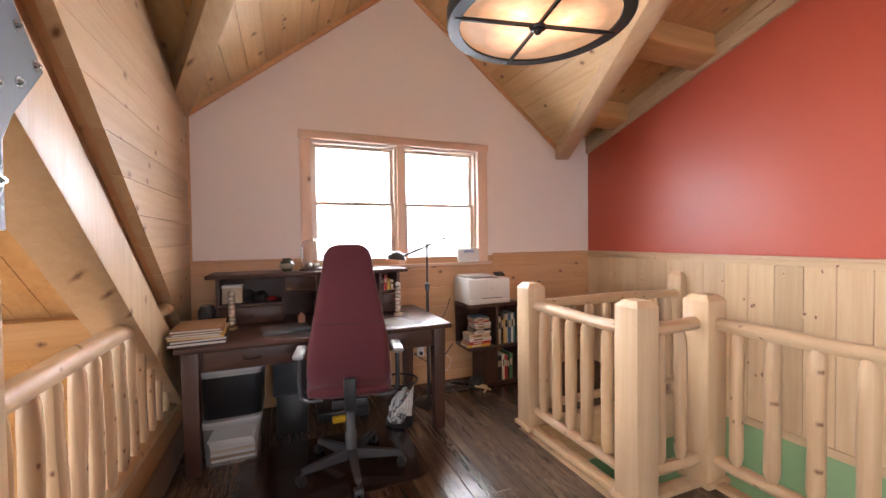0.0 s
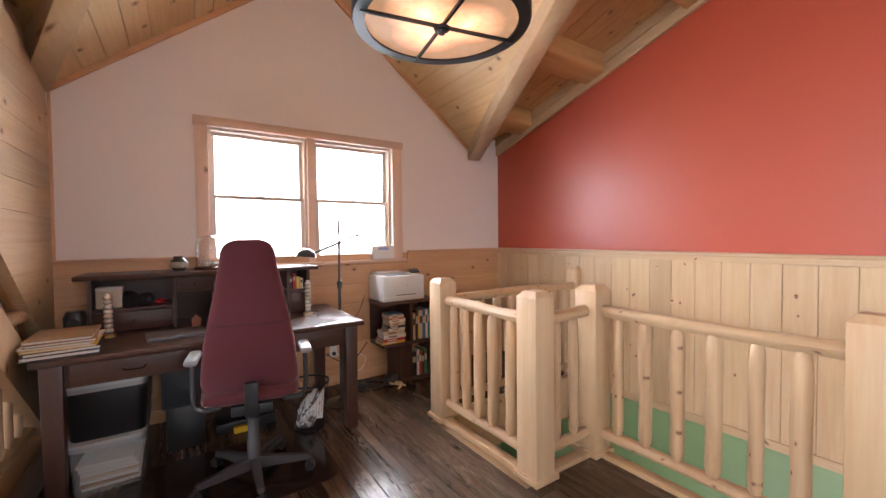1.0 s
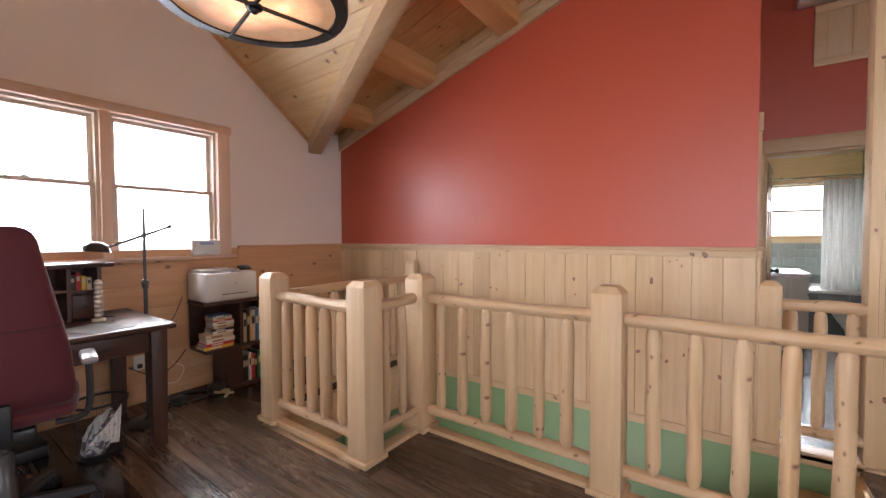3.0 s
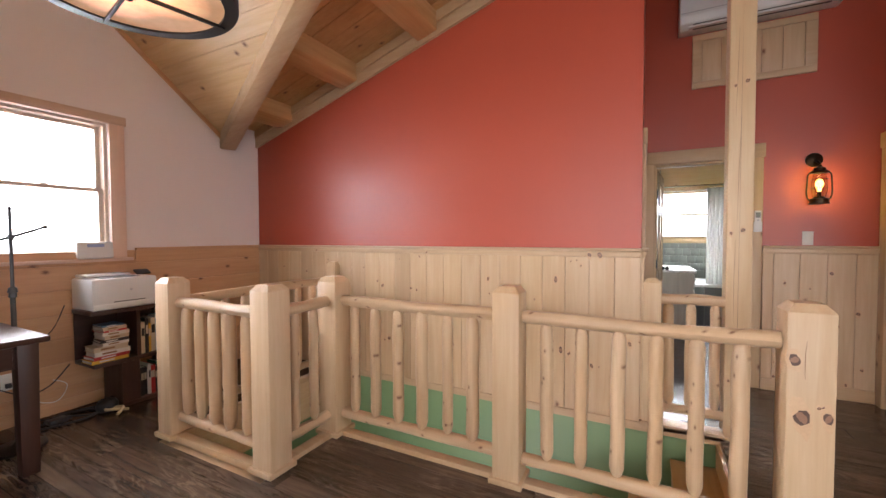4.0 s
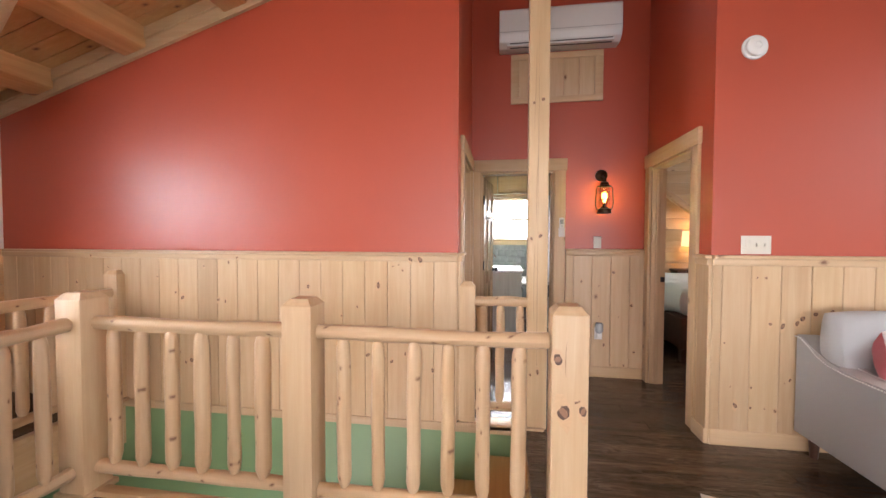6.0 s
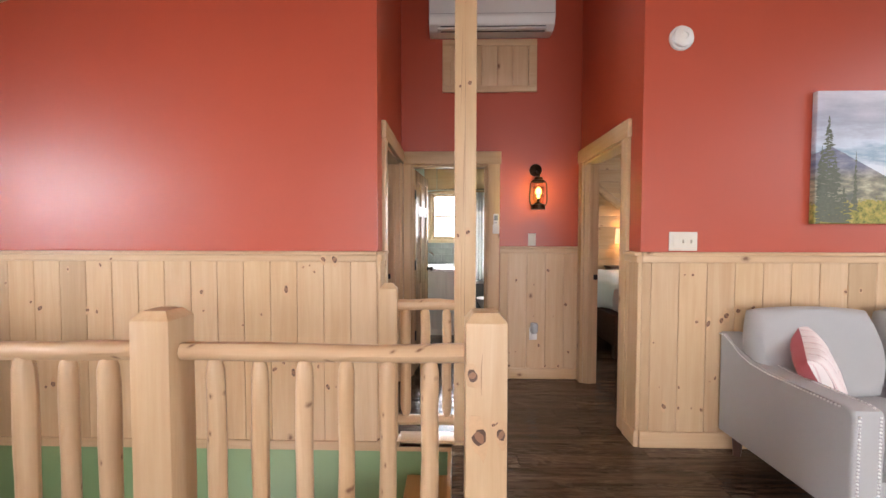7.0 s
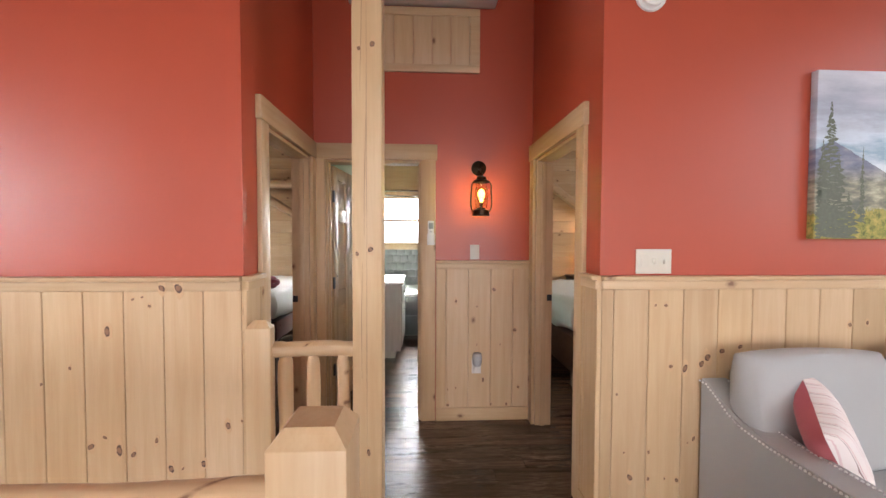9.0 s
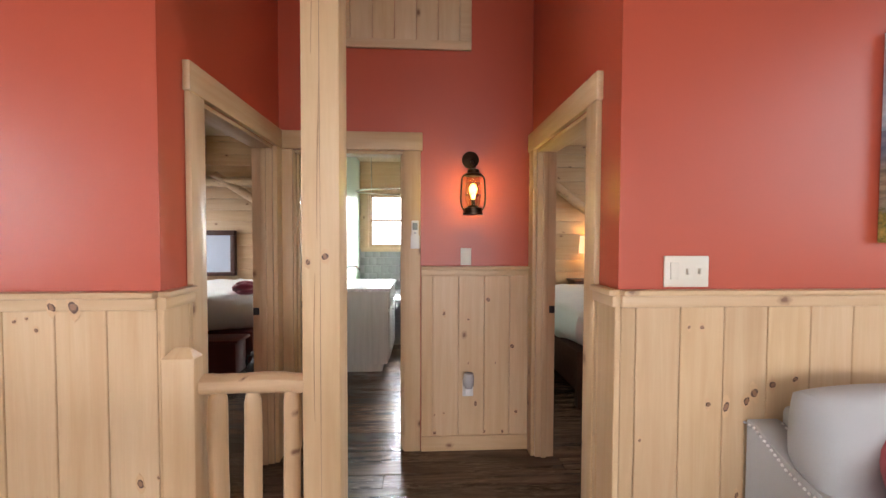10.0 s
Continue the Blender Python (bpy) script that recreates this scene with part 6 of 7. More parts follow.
for s in (-1, 1):
    part("side_bail", shaped(add_path(bmesh.new(), smooth_path([(lx, ly + s * 0.04, 1.80), (lx, ly + s * 0.066, 1.765), (lx, ly + s * 0.07, 1.70), (lx, ly + s * 0.074, 1.60), (lx, ly + s * 0.066, 1.545), (lx, ly + s * 0.05, 1.515)]), 0.005), sq), bronze, lan)
for z in (1.635, 1.72):
    part("guard_wire", lathe([(0.049, z), (0.051, z + 0.002), (0.049, z + 0.004), (0.047, z + 0.002), (0.049, z)], 28, m), bronze, lan)
s2 = thing("light_switch", (HALL_X, -5.083, 1.28), "cream single light switch under the lantern", "light switch")
part("plate", box(HALL_X - 0.006, HALL_X, -5.118, -5.048, 1.226, 1.338, bevel=0.002), cream_plastic, s2)
part("rocker", box(HALL_X - 0.01, HALL_X - 0.005, -5.099, -5.067, 1.25, 1.314, bevel=0.002), cream_plastic, s2)
nl = thing("night_light", (HALL_X - 0.02, -5.098, 0.44), "clear plug-in night light in a white outlet", "night light")
part("plate", box(HALL_X - 0.027, HALL_X - 0.021, -5.133, -5.063, 0.362, 0.475, bevel=0.002), white_plastic, nl)
part("body", box(HALL_X - 0.055, HALL_X - 0.027, -5.12, -5.076, 0.38, 0.44, bevel=0.006), white_plastic, nl)
part("shade", lathe([(0.022, 0.43), (0.034, 0.45), (0.036, 0.50), (0.03, 0.525), (0.0, 0.53)], 20, Matrix.Translation((HALL_X - 0.06, -5.098, 0))), plain("grey_clear_shade", (0.42, 0.44, 0.46), 0.15), nl)
rem = thing("remote_control", (HALL_X - 0.03, -4.75, 1.42), "white remote control in a holder on the door casing", "remote control")
part("holder", box(HALL_X - 0.046, HALL_X - 0.024, -4.778, -4.722, 1.335, 1.42, bevel=0.005), white_plastic, rem)
part("body", box(HALL_X - 0.044, HALL_X - 0.028, -4.773, -4.727, 1.36, 1.515, bevel=0.006), white_plastic, rem)
part("screen", box(HALL_X - 0.046, HALL_X - 0.043, -4.766, -4.734, 1.455, 1.50, bevel=0.001), plain("lcd_grey", (0.22, 0.25, 0.24), 0.3), rem)
part("button", box(HALL_X - 0.048, HALL_X - 0.045, -4.757, -4.743, 1.43, 1.442, bevel=0.001), plain("button_grey", (0.4, 0.42, 0.44), 0.4), rem)

# ---- bathroom ----
door = thing("bathroom_door", (1.29, -3.98, 0), "pale six-panel pine door standing open into the bathroom", "door")
dm = Matrix.Translation((1.292, -3.992, 0.01)) @ pose(0, 0, 0, 0, 0, -6.5)
dw, dh = 0.69, 1.93
satin_pine = wood("satin_pine", "z", PINE_L, PINE_D, knots=0.1, rough=0.24)
part("leaf", box(0, dw, -0.0, 0.032, 0, dh, m=dm), satin_pine, door)
for a, b, z0, z1 in ((0.0, 0.1, 0, dh), (dw - 0.1, dw, 0, dh), (0.30, 0.39, 0.0, dh), (0.1, 0.30, 0, 0.2), (0.39, dw - 0.1, 0, 0.2), (0.1, 0.30, 0.82, 0.95), (0.39, dw - 0.1, 0.82, 0.95), (0.1, 0.30, 1.50, 1.60), (0.39, dw - 0.1, 1.50, 1.60), (0.1, 0.3, dh - 0.1, dh), (0.39, dw - 0.1, dh - 0.1, dh)):
    part("rail_board", box(a, b, -0.011, 0.0, z0, z1, bevel=0.002, m=dm), satin_pine, door)
for z in (0.3, 0.98, 1.65):
    part("hinge", box(-0.012, 0.014, -0.018, -0.006, z, z + 0.09, m=dm), black_metal, door)
part("knob", lathe([(0.0, 0.0), (0.026, 0.0), (0.02, 0.012), (0.012, 0.03), (0.026, 0.045), (0.022, 0.065), (0.0, 0.07)], 20, dm @ Matrix.Translation((dw - 0.055, -0.008, 0.94)) @ pose(0, 0, 0, 90)), black_metal, door)
van = thing("vanity", (3.1, -4.15, 0), "grey-washed wood vanity with a white marble top", "vanity")
grey_wash = wood("grey_washed_wood", "z", (0.58, 0.57, 0.55), (0.45, 0.44, 0.42), knots=0.0, rough=0.5)
marble_k = Nodes("white_marble")
mv = marble_k.noise(marble_k.pos((1, 1, 1)), 7, 8, 0.7, 2.0)
marble = marble_k.done(marble_k.ramp(mv, [(0.42, (0.72, 0.72, 0.71)), (0.5, (0.45, 0.45, 0.45)), (0.54, (0.74, 0.74, 0.73))]), 0.15)
part("cabinet", box(2.70, 3.60, -4.44, -3.86, 0.08, 0.84, bevel=0.004), grey_wash, van)
part("toe_kick", box(2.71, 3.59, -4.38, -3.86, 0.0, 0.08), grey_wash, van)
part("top", box(2.68, 3.62, -4.47, -3.86, 0.84, 0.875, bevel=0.004), marble, van)
part("basin", lathe([(0.0, 0.872), (0.10, 0.874), (0.17, 0.877), (0.19, 0.879), (0.185, 0.882), (0.16, 0.88), (0.0, 0.8785)], 30, Matrix.Translation((3.1, -4.17, 0))), white_plastic, van)
for x0, x1 in ((2.74, 3.14), (3.16, 3.56)):
    d = part("door", box(x0, x1, -4.458, -4.44, 0.12, 0.62, bevel=0.004), grey_wash, van)
    part("handle", add_path(bmesh.new(), [(x1 - 0.04, -4.46, 0.5), (x1 - 0.04, -4.485, 0.51), (x1 - 0.04, -4.485, 0.58), (x1 - 0.04, -4.46, 0.59)], 0.005), steel, d)
    d = part("drawer", box(x0, x1, -4.458, -4.44, 0.65, 0.82, bevel=0.004), grey_wash, van)
    part("handle", add_path(bmesh.new(), [((x0 + x1) / 2 - 0.05, -4.46, 0.74), ((x0 + x1) / 2 - 0.04, -4.485, 0.74), ((x0 + x1) / 2 + 0.04, -4.485, 0.74), ((x0 + x1) / 2 + 0.05, -4.46, 0.74)], 0.005), steel, d)
part("faucet", add_path(bmesh.new(), smooth_path([(3.1, -3.93, 0.875), (3.1, -3.93, 1.02), (3.1, -3.97, 1.07), (3.1, -4.05, 1.07), (3.1, -4.09, 1.03)]), 0.011), steel, van)
tub = thing("bathtub", (4.2, -4.6, 0), "white bathtub with a grey tiled front", "bathtub")
tile_grey = plain("grey_slate_tile", (0.15, 0.165, 0.165), 0.35, vary=0.3, scale=7)
part("rim", box(3.72, 4.69, -5.5, -3.87, 0.56, 0.60, bevel=0.012), white_plastic, tub)
part("front", box(3.74, 3.78, -5.5, -3.87, 0.0, 0.56), plain("grout", (0.28, 0.28, 0.27), 0.8), tub)
for i in range(6):
    for j in range(2):
        part("tile", box(3.732, 3.742, -5.48 + 0.27 * i, -5.48 + 0.27 * i + 0.264, 0.01 + 0.275 * j, 0.28 + 0.275 * j, bevel=0.002), tile_grey, tub)
surround = structure("tiles_bath_wall", box(4.685, 4.70, -5.52, -3.85, 0.6, 1.22), plain("grout_light", (0.32, 0.32, 0.31), 0.8), "grey tiled wall over the bathtub", "tiles")
tile_mesh = mesh_of("tile", box(-0.005, 0.0, 0.002, 0.118, 0.002, 0.118, bevel=0.002), plain("grey_green_tile", (0.23, 0.235, 0.228), 0.35, vary=0.35, scale=5))
for i in range(13):
    for j in range(5):
        t = new("tile", tile_mesh)
        t.location = (4.685, -5.48 + 0.12 * i + (0.06 if j % 2 else 0), 0.61 + 0.12 * j)
        t.parent = surround
w3 = double_hung("window_3", -0.485, 0.485, 1.24, 2.06, 0.0, pine["z"], "bright double hung bathroom window in a pine frame")
w3.matrix_world = pose(4.74, -4.465, 1.24, 0, 0, -90)
for ch in w3.children:
    ch.matrix_parent_inverse = Matrix.Translation((0, 0, -1.24))
for a in ((-5.04, -4.95, 1.24, 2.06), (-3.98, -3.89, 1.24, 2.06), (-5.04, -3.89, 2.06, 2.16), (-5.06, -3.87, 1.18, 1.24)):
    structure("trim_window", box(4.675, 4.70, *a, bevel=0.003), pine["z"], "pine window casing", "trim")
rod = thing("shower_rod", (3.9, -4.6, 2.05), "bright oval hanging shower rod", "shower rod")
part("rod", add_path(bmesh.new(), [(4.1 + 0.38 * math.cos(t), -4.62 + 0.72 * math.sin(t), 2.03) for t in [2 * PI * i / 40 for i in range(41)]], 0.011), steel, rod)
for y in (-4.1, -5.1):
    part("hanger", tube((4.1, y, 2.03), (4.1, y, 2.55), 0.006), steel, rod)
cur = thing("shower_curtain", (3.85, -4.9, 0.6), "white shower curtain gathered in folds", "curtain")
bm = bmesh.new()
cols = [[bm.verts.new((3.86 + 0.035 * math.sin(i * 1.15), -4.70 - 0.009 * i, z)) for z in (0.35, 0.8, 1.4, 2.0)] for i in range(46)]
for p, q in zip(cols, cols[1:]):
    for i in range(3):
        bm.faces.new((p[i], p[i + 1], q[i + 1], q[i]))
curtain_mat = cloth("white_curtain", (0.84, 0.84, 0.83))
ct = curtain_mat.node_tree
tr, mx = ct.nodes.new("ShaderNodeBsdfTranslucent"), ct.nodes.new("ShaderNodeMixShader")
tr.inputs[0].default_value = (0.8, 0.8, 0.78, 1)
mx.inputs[0].default_value = 0.5
ct.links.new(ct.nodes["Principled BSDF"].outputs[0], mx.inputs[1])
ct.links.new(tr.outputs[0], mx.inputs[2])
ct.links.new(mx.outputs[0], ct.nodes["Material Output"].inputs[0])
cloth_ob = part("cloth", bm, curtain_mat, cur)
sol = cloth_ob.modifiers.new("thickness", "SOLIDIFY")
sol.thickness = 0.003
vl = thing("vanity_light", (3.0, -3.9, 1.8), "small round white glowing vanity light", "wall lamp")
part("globe", lathe([(0.0, -0.06), (0.04, -0.05), (0.06, 0.0), (0.04, 0.05), (0.0, 0.06)], 20, Matrix.Translation((2.75, -3.95, 1.82))), glow("white_globe", (1.0, 0.97, 0.9), 5.0), vl)
part("bracket", tube((2.75, -3.85, 1.82), (2.75, -3.90, 1.82), 0.02), steel, vl)
toi = thing("toilet", (3.3, -5.1, 0), "white toilet beside the bathtub", "toilet")
part("bowl", loft_shape([((3.2, -5.0, 0), 0.12, 0.16, (1, 0, 0), (0, 1, 0)), ((3.2, -5.0, 0.2), 0.13, 0.18, (1, 0, 0), (0, 1, 0)), ((3.2, -4.95, 0.38), 0.18, 0.24, (1, 0, 0), (0, 1, 0)), ((3.2, -4.95, 0.42), 0.185, 0.245, (1, 0, 0), (0, 1, 0))], 28, 2.2), white_plastic, toi)
part("tank", box(3.0, 3.4, -5.5, -5.30, 0.38, 0.78, bevel=0.02), white_plastic, toi)

# ---- bedrooms ----
linen = cloth("white_linen", (0.66, 0.65, 0.64), 0.9, 200, 0.5)


def bed(x0, x1, y0, y1, top, low, foot_wood, label):
    b = thing("bed", ((x0 + x1) / 2, (y0 + y1) / 2, 0), label, "bed")
    m = pose((x0 + x1) / 2, (y0 + y1) / 2, (top + low) / 2)
    part("mattress", shaped(cushion((x1 - x0) / 2, (y1 - y0) / 2, (top - low) / 2, 0.45, 20, 0.03), m), linen, b, "rumpled white bedding")
    part("bed_frame", box(x0 + 0.03, x1 - 0.03, y0 + 0.05, y1 - 0.05, 0.14, low + 0.01, bevel=0.01), foot_wood, b)
    for x in (x0 + 0.08, x1 - 0.08):
        for y in (y0 + 0.1, y1 - 0.1):
            part("leg", box(x - 0.035, x + 0.035, y - 0.035, y + 0.035, 0, 0.14), foot_wood, b)
    return b


bed(1.70, 3.75, -7.65, -6.02, 0.80, 0.46, walnut["y"], "bed with rumpled white bedding on a dark frame")
bed(2.95, 5.05, -3.0, -1.25, 0.74, 0.36, cherry, "bed with white bedding on a dark cherry frame")
bench = thing("bed_step", (2.7, -2.4, 0), "dark cherry wooden step at the foot of the bed", "bench")
part("top", box(2.62, 2.92, -2.95, -2.25, 0.33, 0.36, bevel=0.008), cherry, bench)
part("panel", box(2.66, 2.90, -2.91, -2.29, 0.0, 0.33, bevel=0.004), cherry, bench)
rp = thing("bed_pillow", (3.3, -2.75, 0.76), "wine-red pillow lying on the bed", "pillow")
part("pillow", shaped(cushion(0.2, 0.14, 0.07, 2.0), pose(3.35, -2.72, 0.80, 0, 12, 20)), cloth("wine_red_pillow", (0.25, 0.03, 0.05)), rp)
mir = thing("framed_shade", (5.09, -1.5, 1.0), "dark-framed small window with a pale lowered shade", "window shade")
for a in ((-1.84, -1.14, 0.78, 0.84), (-1.84, -1.14, 1.42, 1.50), (-1.84, -1.77, 0.84, 1.42), (-1.21, -1.14, 0.84, 1.42)):
    part("frame", box(5.0, 5.10, *a, bevel=0.008), walnut["y"], mir)
part("shade", box(5.02, 5.03, -1.77, -1.21, 0.84, 1.42), cloth("pale_blue_grey_shade", (0.42, 0.46, 0.54), 0.7), mir)
for p, q in (((4.9, -2.9, 1.55), (4.9, -1.6, 2.35)), ((4.9, -3.7, 2.25), (4.9, 0, 2.25))):
    b = part("log_brace", add_log(bmesh.new(), p, q, 0.065, random.Random(str(p)), bend=0.2), log["y"])
    tagged(b, "peeled log brace in the bedroom", "roof beam", "bedroom braces", "structure")
b = part("log_brace", add_log(bmesh.new(), (3.95, -7.1, 1.75), (3.95, -6.2, 2.45), 0.06, random.Random(4), bend=0.2), log["y"])
tagged(b, "peeled log brace in the guest room", "roof beam", "bedroom braces", "structure")
can = thing("milk_can", (2.05, -3.42, 0), "small black metal milk can with a lid on the floor", "milk can")
m = Matrix.Translation((2.05, -3.42, 0))
part("body", lathe([(0.0, 0.0), (0.125, 0.0), (0.13, 0.01), (0.13, 0.27), (0.122, 0.30), (0.085, 0.35), (0.072, 0.375), (0.072, 0.395), (0.0, 0.395)], 32, m), black_metal, can)
part("lid", lathe([(0.0, 0.395), (0.09, 0.397), (0.094, 0.405), (0.09, 0.415), (0.06, 0.43), (0.0, 0.436)], 32, m), black_metal, can)
for s in (-1, 1):
    part("handle", add_path(bmesh.new(), smooth_path([m @ Vector((0, s * 0.07, 0.375)), m @ Vector((0, s * 0.115, 0.38)), m @ Vector((0, s * 0.135, 0.34)), m @ Vector((0, s * 0.128, 0.28))]), 0.009), black_metal, can)
ns = thing("nightstand", (3.85, -6.9, 0), "dark wooden nightstand beside the bed", "nightstand")
for nm, a in (("top", (3.78, 4.09, -7.35, -6.85, 0.80, 0.83)), ("body", (3.8, 4.08, -7.33, -6.87, 0.05, 0.80))):
    part(nm, box(*a, bevel=0.005), walnut["x"], ns)
tl = thing("table_lamp", (3.93, -7.12, 0.83), "lit table lamp with a white drum shade", "table lamp")
m = Matrix.Translation((3.93, -7.12, 0.83))
part("base", lathe([(0.0, 0.0), (0.07, 0.0), (0.07, 0.015), (0.02, 0.03), (0.03, 0.12), (0.045, 0.2), (0.02, 0.3), (0.012, 0.38), (0.0, 0.38)], 24, m), steel, tl)
shade = part("shade", lathe([(0.15, 0.36), (0.135, 0.60), (0.132, 0.60), (0.147, 0.36), (0.15, 0.36)], 32, m), glow("lit_lamp_shade", (1.0, 0.66, 0.34), 1.1), tl, "glowing white drum shade")
shade.visible_shadow = False


def cladding(wall, x, y0, y1, top, seed):
    """Level pine boards on a wall that faces -x."""
    rnd = random.Random(seed)
    z = 0.0
    while z < top:
        h = rnd.uniform(0.17, 0.2)
        zb = min(z + h, top)
        if zb - z > 0.03:
            part("board", box(x - 0.02, x, y0, y1, z + 0.0015, zb - 0.0015, bevel=0.004), pine["y"], wall)
        z += h


cladding(bpy.data.objects["wall_guest_room_east"], 4.1, -8.99, -5.65, 2.69, 3)
cladding(bpy.data.objects["wall_bedroom_east"], 5.1, -3.74, -0.13, 2.99, 4)

# ---- knots in the boards ----
knot_halo = plain("knot_halo", (0.60, 0.39, 0.22), 0.45, vary=0.3, scale=90)
knot_ring = plain("knot_ring", (0.10, 0.05, 0.03), 0.45, vary=0.3, scale=120)
knot_core = plain("knot_core", (0.30, 0.15, 0.08), 0.4, vary=0.5, scale=160)


def knot_mark(parent, x, y, z, r, rnd):
    """A slightly raised knot with a dark core on a board that faces -x."""
    bm = bmesh.new()
    tall, lean = rnd.uniform(1.0, 1.55), rnd.uniform(-0.5, 0.5)
    faces = []
    for k, (size, out) in enumerate(((1.28, 0.0006), (0.92, 0.0012), (0.62, 0.0018))):
        ph = rnd.uniform(0, 6.3)
        vs = []
        for i in range(14):
            a = 2 * PI * i / 14
            q = r * size * (1 + 0.18 * math.sin(2 * a + ph) + rnd.uniform(-0.14, 0.14))
            dy, dz = q * math.cos(a), q * tall * math.sin(a)
            vs.append(bm.verts.new((x - out, y + dy + lean * dz * 0.4, z + dz * (1.8 if k == 0 else 1.0))))
        f = bm.faces.new(vs)
        f.material_index = k
        ext = bmesh.ops.extrude_face_region(bm, geom=[f])
        bmesh.ops.translate(bm, verts=[v for v in ext["geom"] if isinstance(v, bmesh.types.BMVert)], vec=(0.0006, 0, 0))
    ob = part("knot", bm, knot_halo, parent)
    ob.data.materials.append(knot_ring)
    ob.data.materials.append(knot_core)


rnd = random.Random(77)
EAST = [(-3.31, 0.98, 15), (-3.29, 0.51, 8), (-3.23, 0.47, 14), (-3.35, 0.45, 15), (-3.41, 0.43, 10), (-3.57, 0.36, 12), (-3.62, 0.36, 5), (-3.71, 0.38, 12), (-3.51, 0.49, 8), (-3.82, 0.55, 13), (-3.88, 0.57, 5), (-3.03, 0.75, 6), (-3.42, 1.12, 6), (-3.49, 1.09, 7), (-3.46, 1.13, 5), (-3.15, 0.82, 7)]
EAST += [(-1.74, 0.34, 8), (-1.69, 0.42, 6), (-1.79, 0.36, 14), (-1.6, 0.35, 5), (-2.03, 0.84, 10), (-2.09, 0.83, 8), (-1.5, 1.01, 6), (-2.77, 0.96, 12), (-2.78, 0.84, 6), (-1.91, 1.1, 7), (-2.12, 1.13, 7), (-1.72, 0.85, 14), (-1.66, 0.89, 7)]
EAST += [(-0.42, 0.99, 7), (-0.75, 0.95, 9), (-1.05, 1.08, 6), (-2.45, 0.38, 9), (-2.52, 0.66, 6)]
SOFA = [(-5.78, 1.08, 5), (-5.83, 1.08, 8), (-5.86, 0.79, 9), (-5.93, 0.78, 13), (-6.01, 0.8, 13), (-6.04, 0.83, 14), (-6.11, 0.86, 12), (-6.2, 0.88, 10), (-5.64, 0.38, 4), (-5.76, 0.38, 7), (-5.67, 0.26, 12), (-5.76, 0.25, 8), (-5.84, 0.25, 4), (-5.9, 0.24, 9), (-5.98, 0.44, 8), (-5.95, 0.42, 4), (-5.6, 0.66, 5), (-6.75, 0.98, 9), (-6.84, 0.99, 8)]
HALL = [(-5.23, 1.0, 13), (-4.94, 0.91, 9), (-5.1, 0.87, 7), (-5.39, 0.69, 12), (-5.1, 0.58, 5), (-5.15, 0.31, 11), (-5.42, 0.25, 9), (-4.88, 0.12, 9), (-4.94, 0.25, 5), (-5.21, 0.12, 7), (-5.33, 0.12, 9), (-5.28, 0.58, 4), (-4.88, 0.24, 4)]
for ob, x, marks in ((bpy.data.objects["wainscot_east"], -0.021, EAST), (bpy.data.objects["wainscot_sofa"], -0.021, SOFA), (bpy.data.objects["wainscot_hall_end"], HALL_X - 0.021, HALL)):
    for y, z, r in marks:
        knot_mark(ob, x, y, z, r * 0.001, rnd)
for y, z, r in ((-4.425, 0.83, 19), (-4.45, 0.61, 25), (-4.527, 0.62, 15), (-4.50, 0.655, 6), (-4.512, 0.66, 4)):
    knot_mark(last_newel, RX - 0.0745, y, z, r * 0.001, rnd)
for y, z, r in ((-4.45, 1.34, 12), (-4.39, 1.32, 8), (-4.40, 2.24, 8), (-4.46, 2.26, 10), (-4.44, 0.4, 10), (-4.39, 0.38, 7)):
    knot_mark(column, -0.0005, y, z, r * 0.001, rnd)


def drying_crack(parent, x, y, z0, z1, wide, rnd):
    """A thin dark check in a post that faces -x."""
    n, left, right = 9, [], []
    for i in range(n + 1):
        t = i / n
        c = y + 0.006 * math.sin(2.2 * t + z0) + rnd.uniform(-0.0006, 0.0006)
        w = wide * math.sin(PI * min(max(t, 0.06), 0.94)) ** 0.6 / 2
        left.append((x - 0.0006, c - w, z0 + (z1 - z0) * t))
        right.append((x - 0.0006, c + w, z0 + (z1 - z0) * t))
    part("crack", prism(left + right[::-1], (0.0006, 0, 0)), crack_dark, parent)


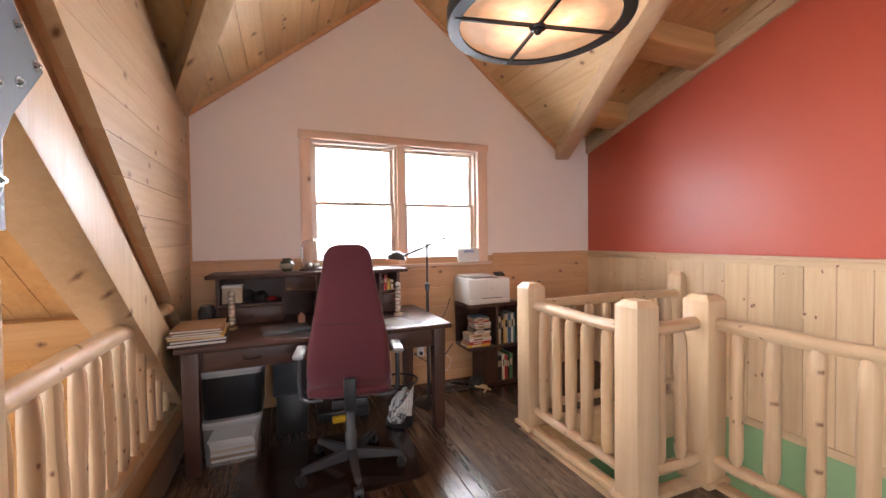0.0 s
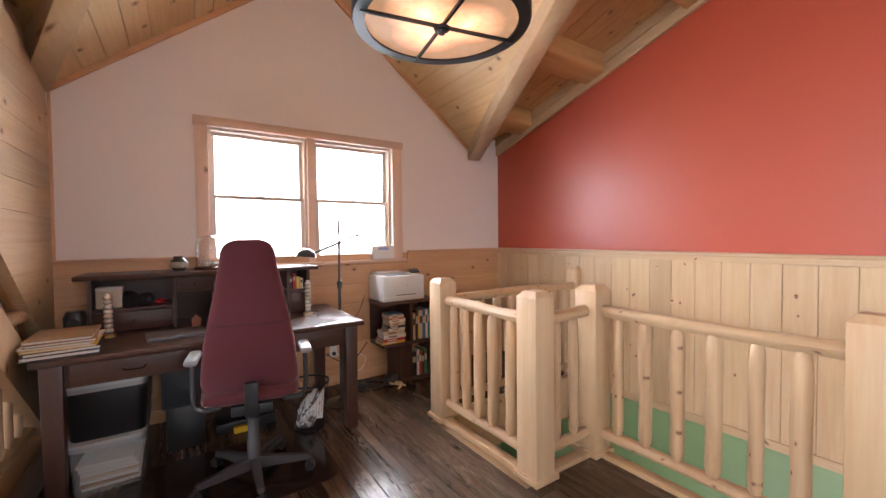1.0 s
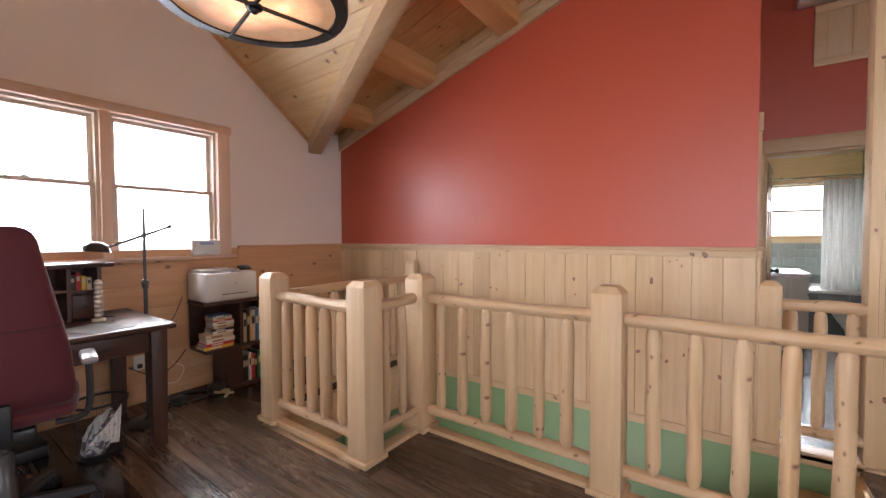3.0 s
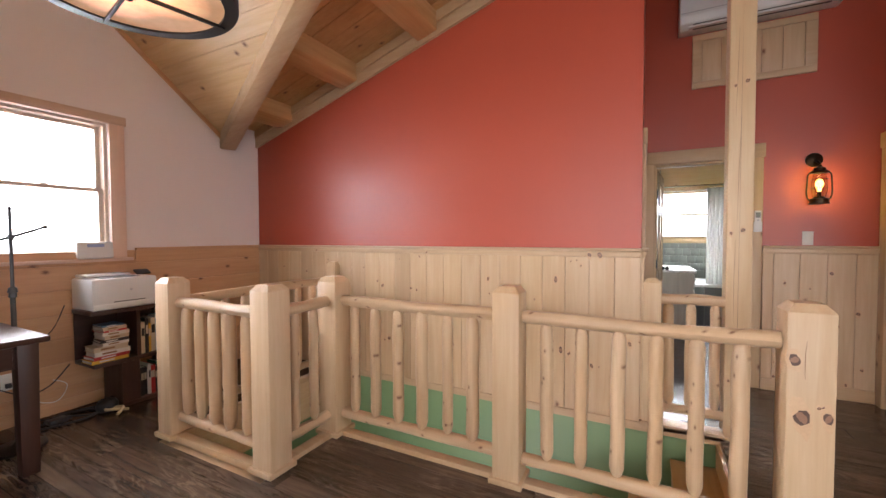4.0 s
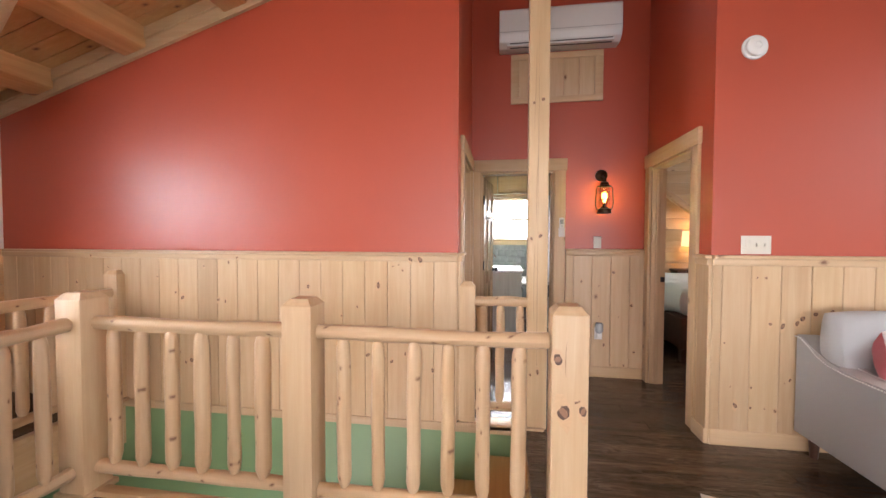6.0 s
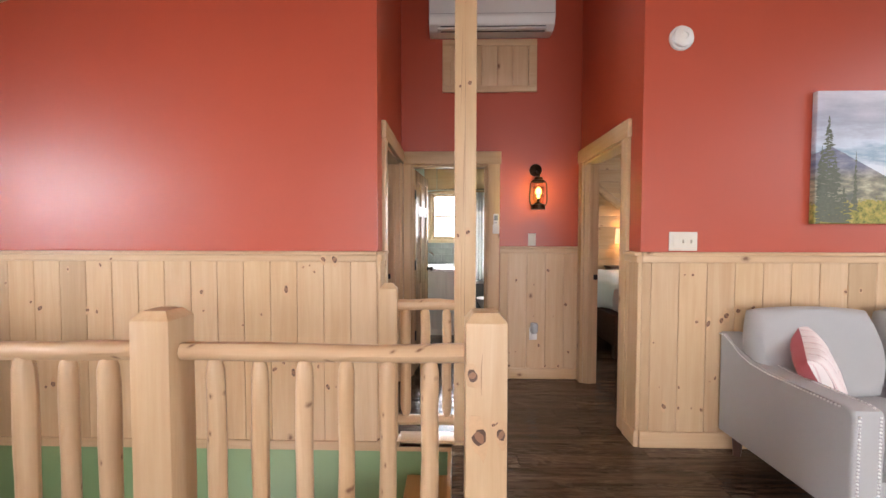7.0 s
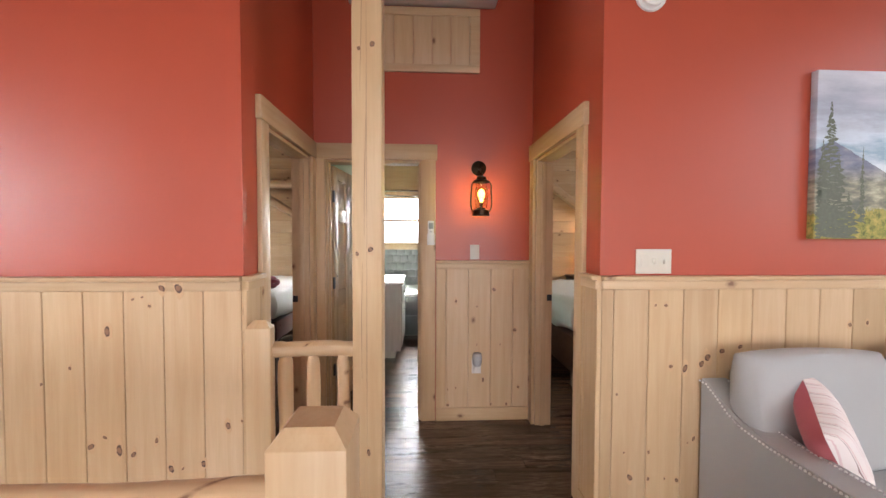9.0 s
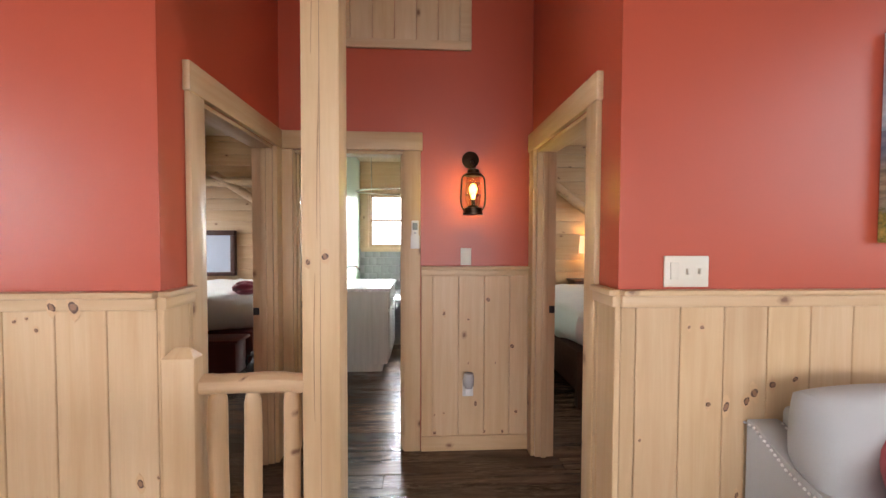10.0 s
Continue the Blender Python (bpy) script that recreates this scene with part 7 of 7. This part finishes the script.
crack_dark = plain("drying_crack", (0.22, 0.12, 0.065), 0.8)
drying_crack(last_newel, RX - 0.0745, -4.462, 0.76, 0.905, 0.0022, rnd)
drying_crack(column, -0.0005, -4.415, 0.75, 1.28, 0.0022, rnd)
drying_crack(column, -0.0005, -4.428, 1.40, 1.95, 0.002, rnd)
drying_crack(column, -0.0005, -4.41, 2.05, 2.6, 0.002, rnd)
band = next(o for o in bpy.data.objects if o.name.startswith("trim_band") and abs(max((o.matrix_world @ Vector(c)).x for c in o.bound_box)) < 0.05 and min((o.matrix_world @ Vector(c)).y for c in o.bound_box) < -3.5 and max((o.matrix_world @ Vector(c)).y for c in o.bound_box) > -1.0)
for y, r in ((-3.62, 15), (-3.55, 12), (-2.2, 8), (-0.9, 7)):
    knot_mark(band, -0.0312, y, CAP - 0.05, r * 0.001, rnd)

# ---- floor planks ----
def plank_runs():
    """Where planks lie: strips along y with the stairwell left out."""
    x, w, out = -3.84, 0.128, []
    while x < 4.6:
        xm = x + w / 2
        spans = [(-9.0, -0.02)]
        if AX - 0.05 < xm < RX - 0.05:
            spans = [(-9.0, -2.10), (-1.10, -0.02)]
        elif RX - 0.05 <= xm < 0.0:
            spans = [(-9.0, -4.352), (-1.10, -0.02)]
        elif xm >= HALL_X:
            spans = [(-9.0, -0.12)]
        out.append((x, w, spans))
        x += w
    return out


rnd = random.Random(11)
rest = bmesh.new()
for x, w, spans in plank_runs():
    for s0, s1 in spans:
        y = s0 - rnd.uniform(0, 1.6)
        while y < s1:
            e = y + rnd.uniform(1.5, 2.6)
            a, b = max(y, s0) + 0.0012, min(e, s1) - 0.0012
            if b - a > 0.05:
                dz = rnd.uniform(-0.0012, 0.0006)
                bm = rest if (x > 1.3 or b < -7.0) else bmesh.new()
                add_box(bm, x + 0.0012, x + w - 0.0012, a, b, -0.022, dz)
                if bm is not rest:
                    bmesh.ops.bevel(bm, geom=[q for q in bm.edges if q.verts[0].co.z > -0.01 and q.verts[1].co.z > -0.01], offset=0.0022, segments=1, affect="EDGES")
                    part("plank", bm, floor_mat, floor)
            y = e
tagged(part("planks", rest, floor_mat, floor), kind="stuff")
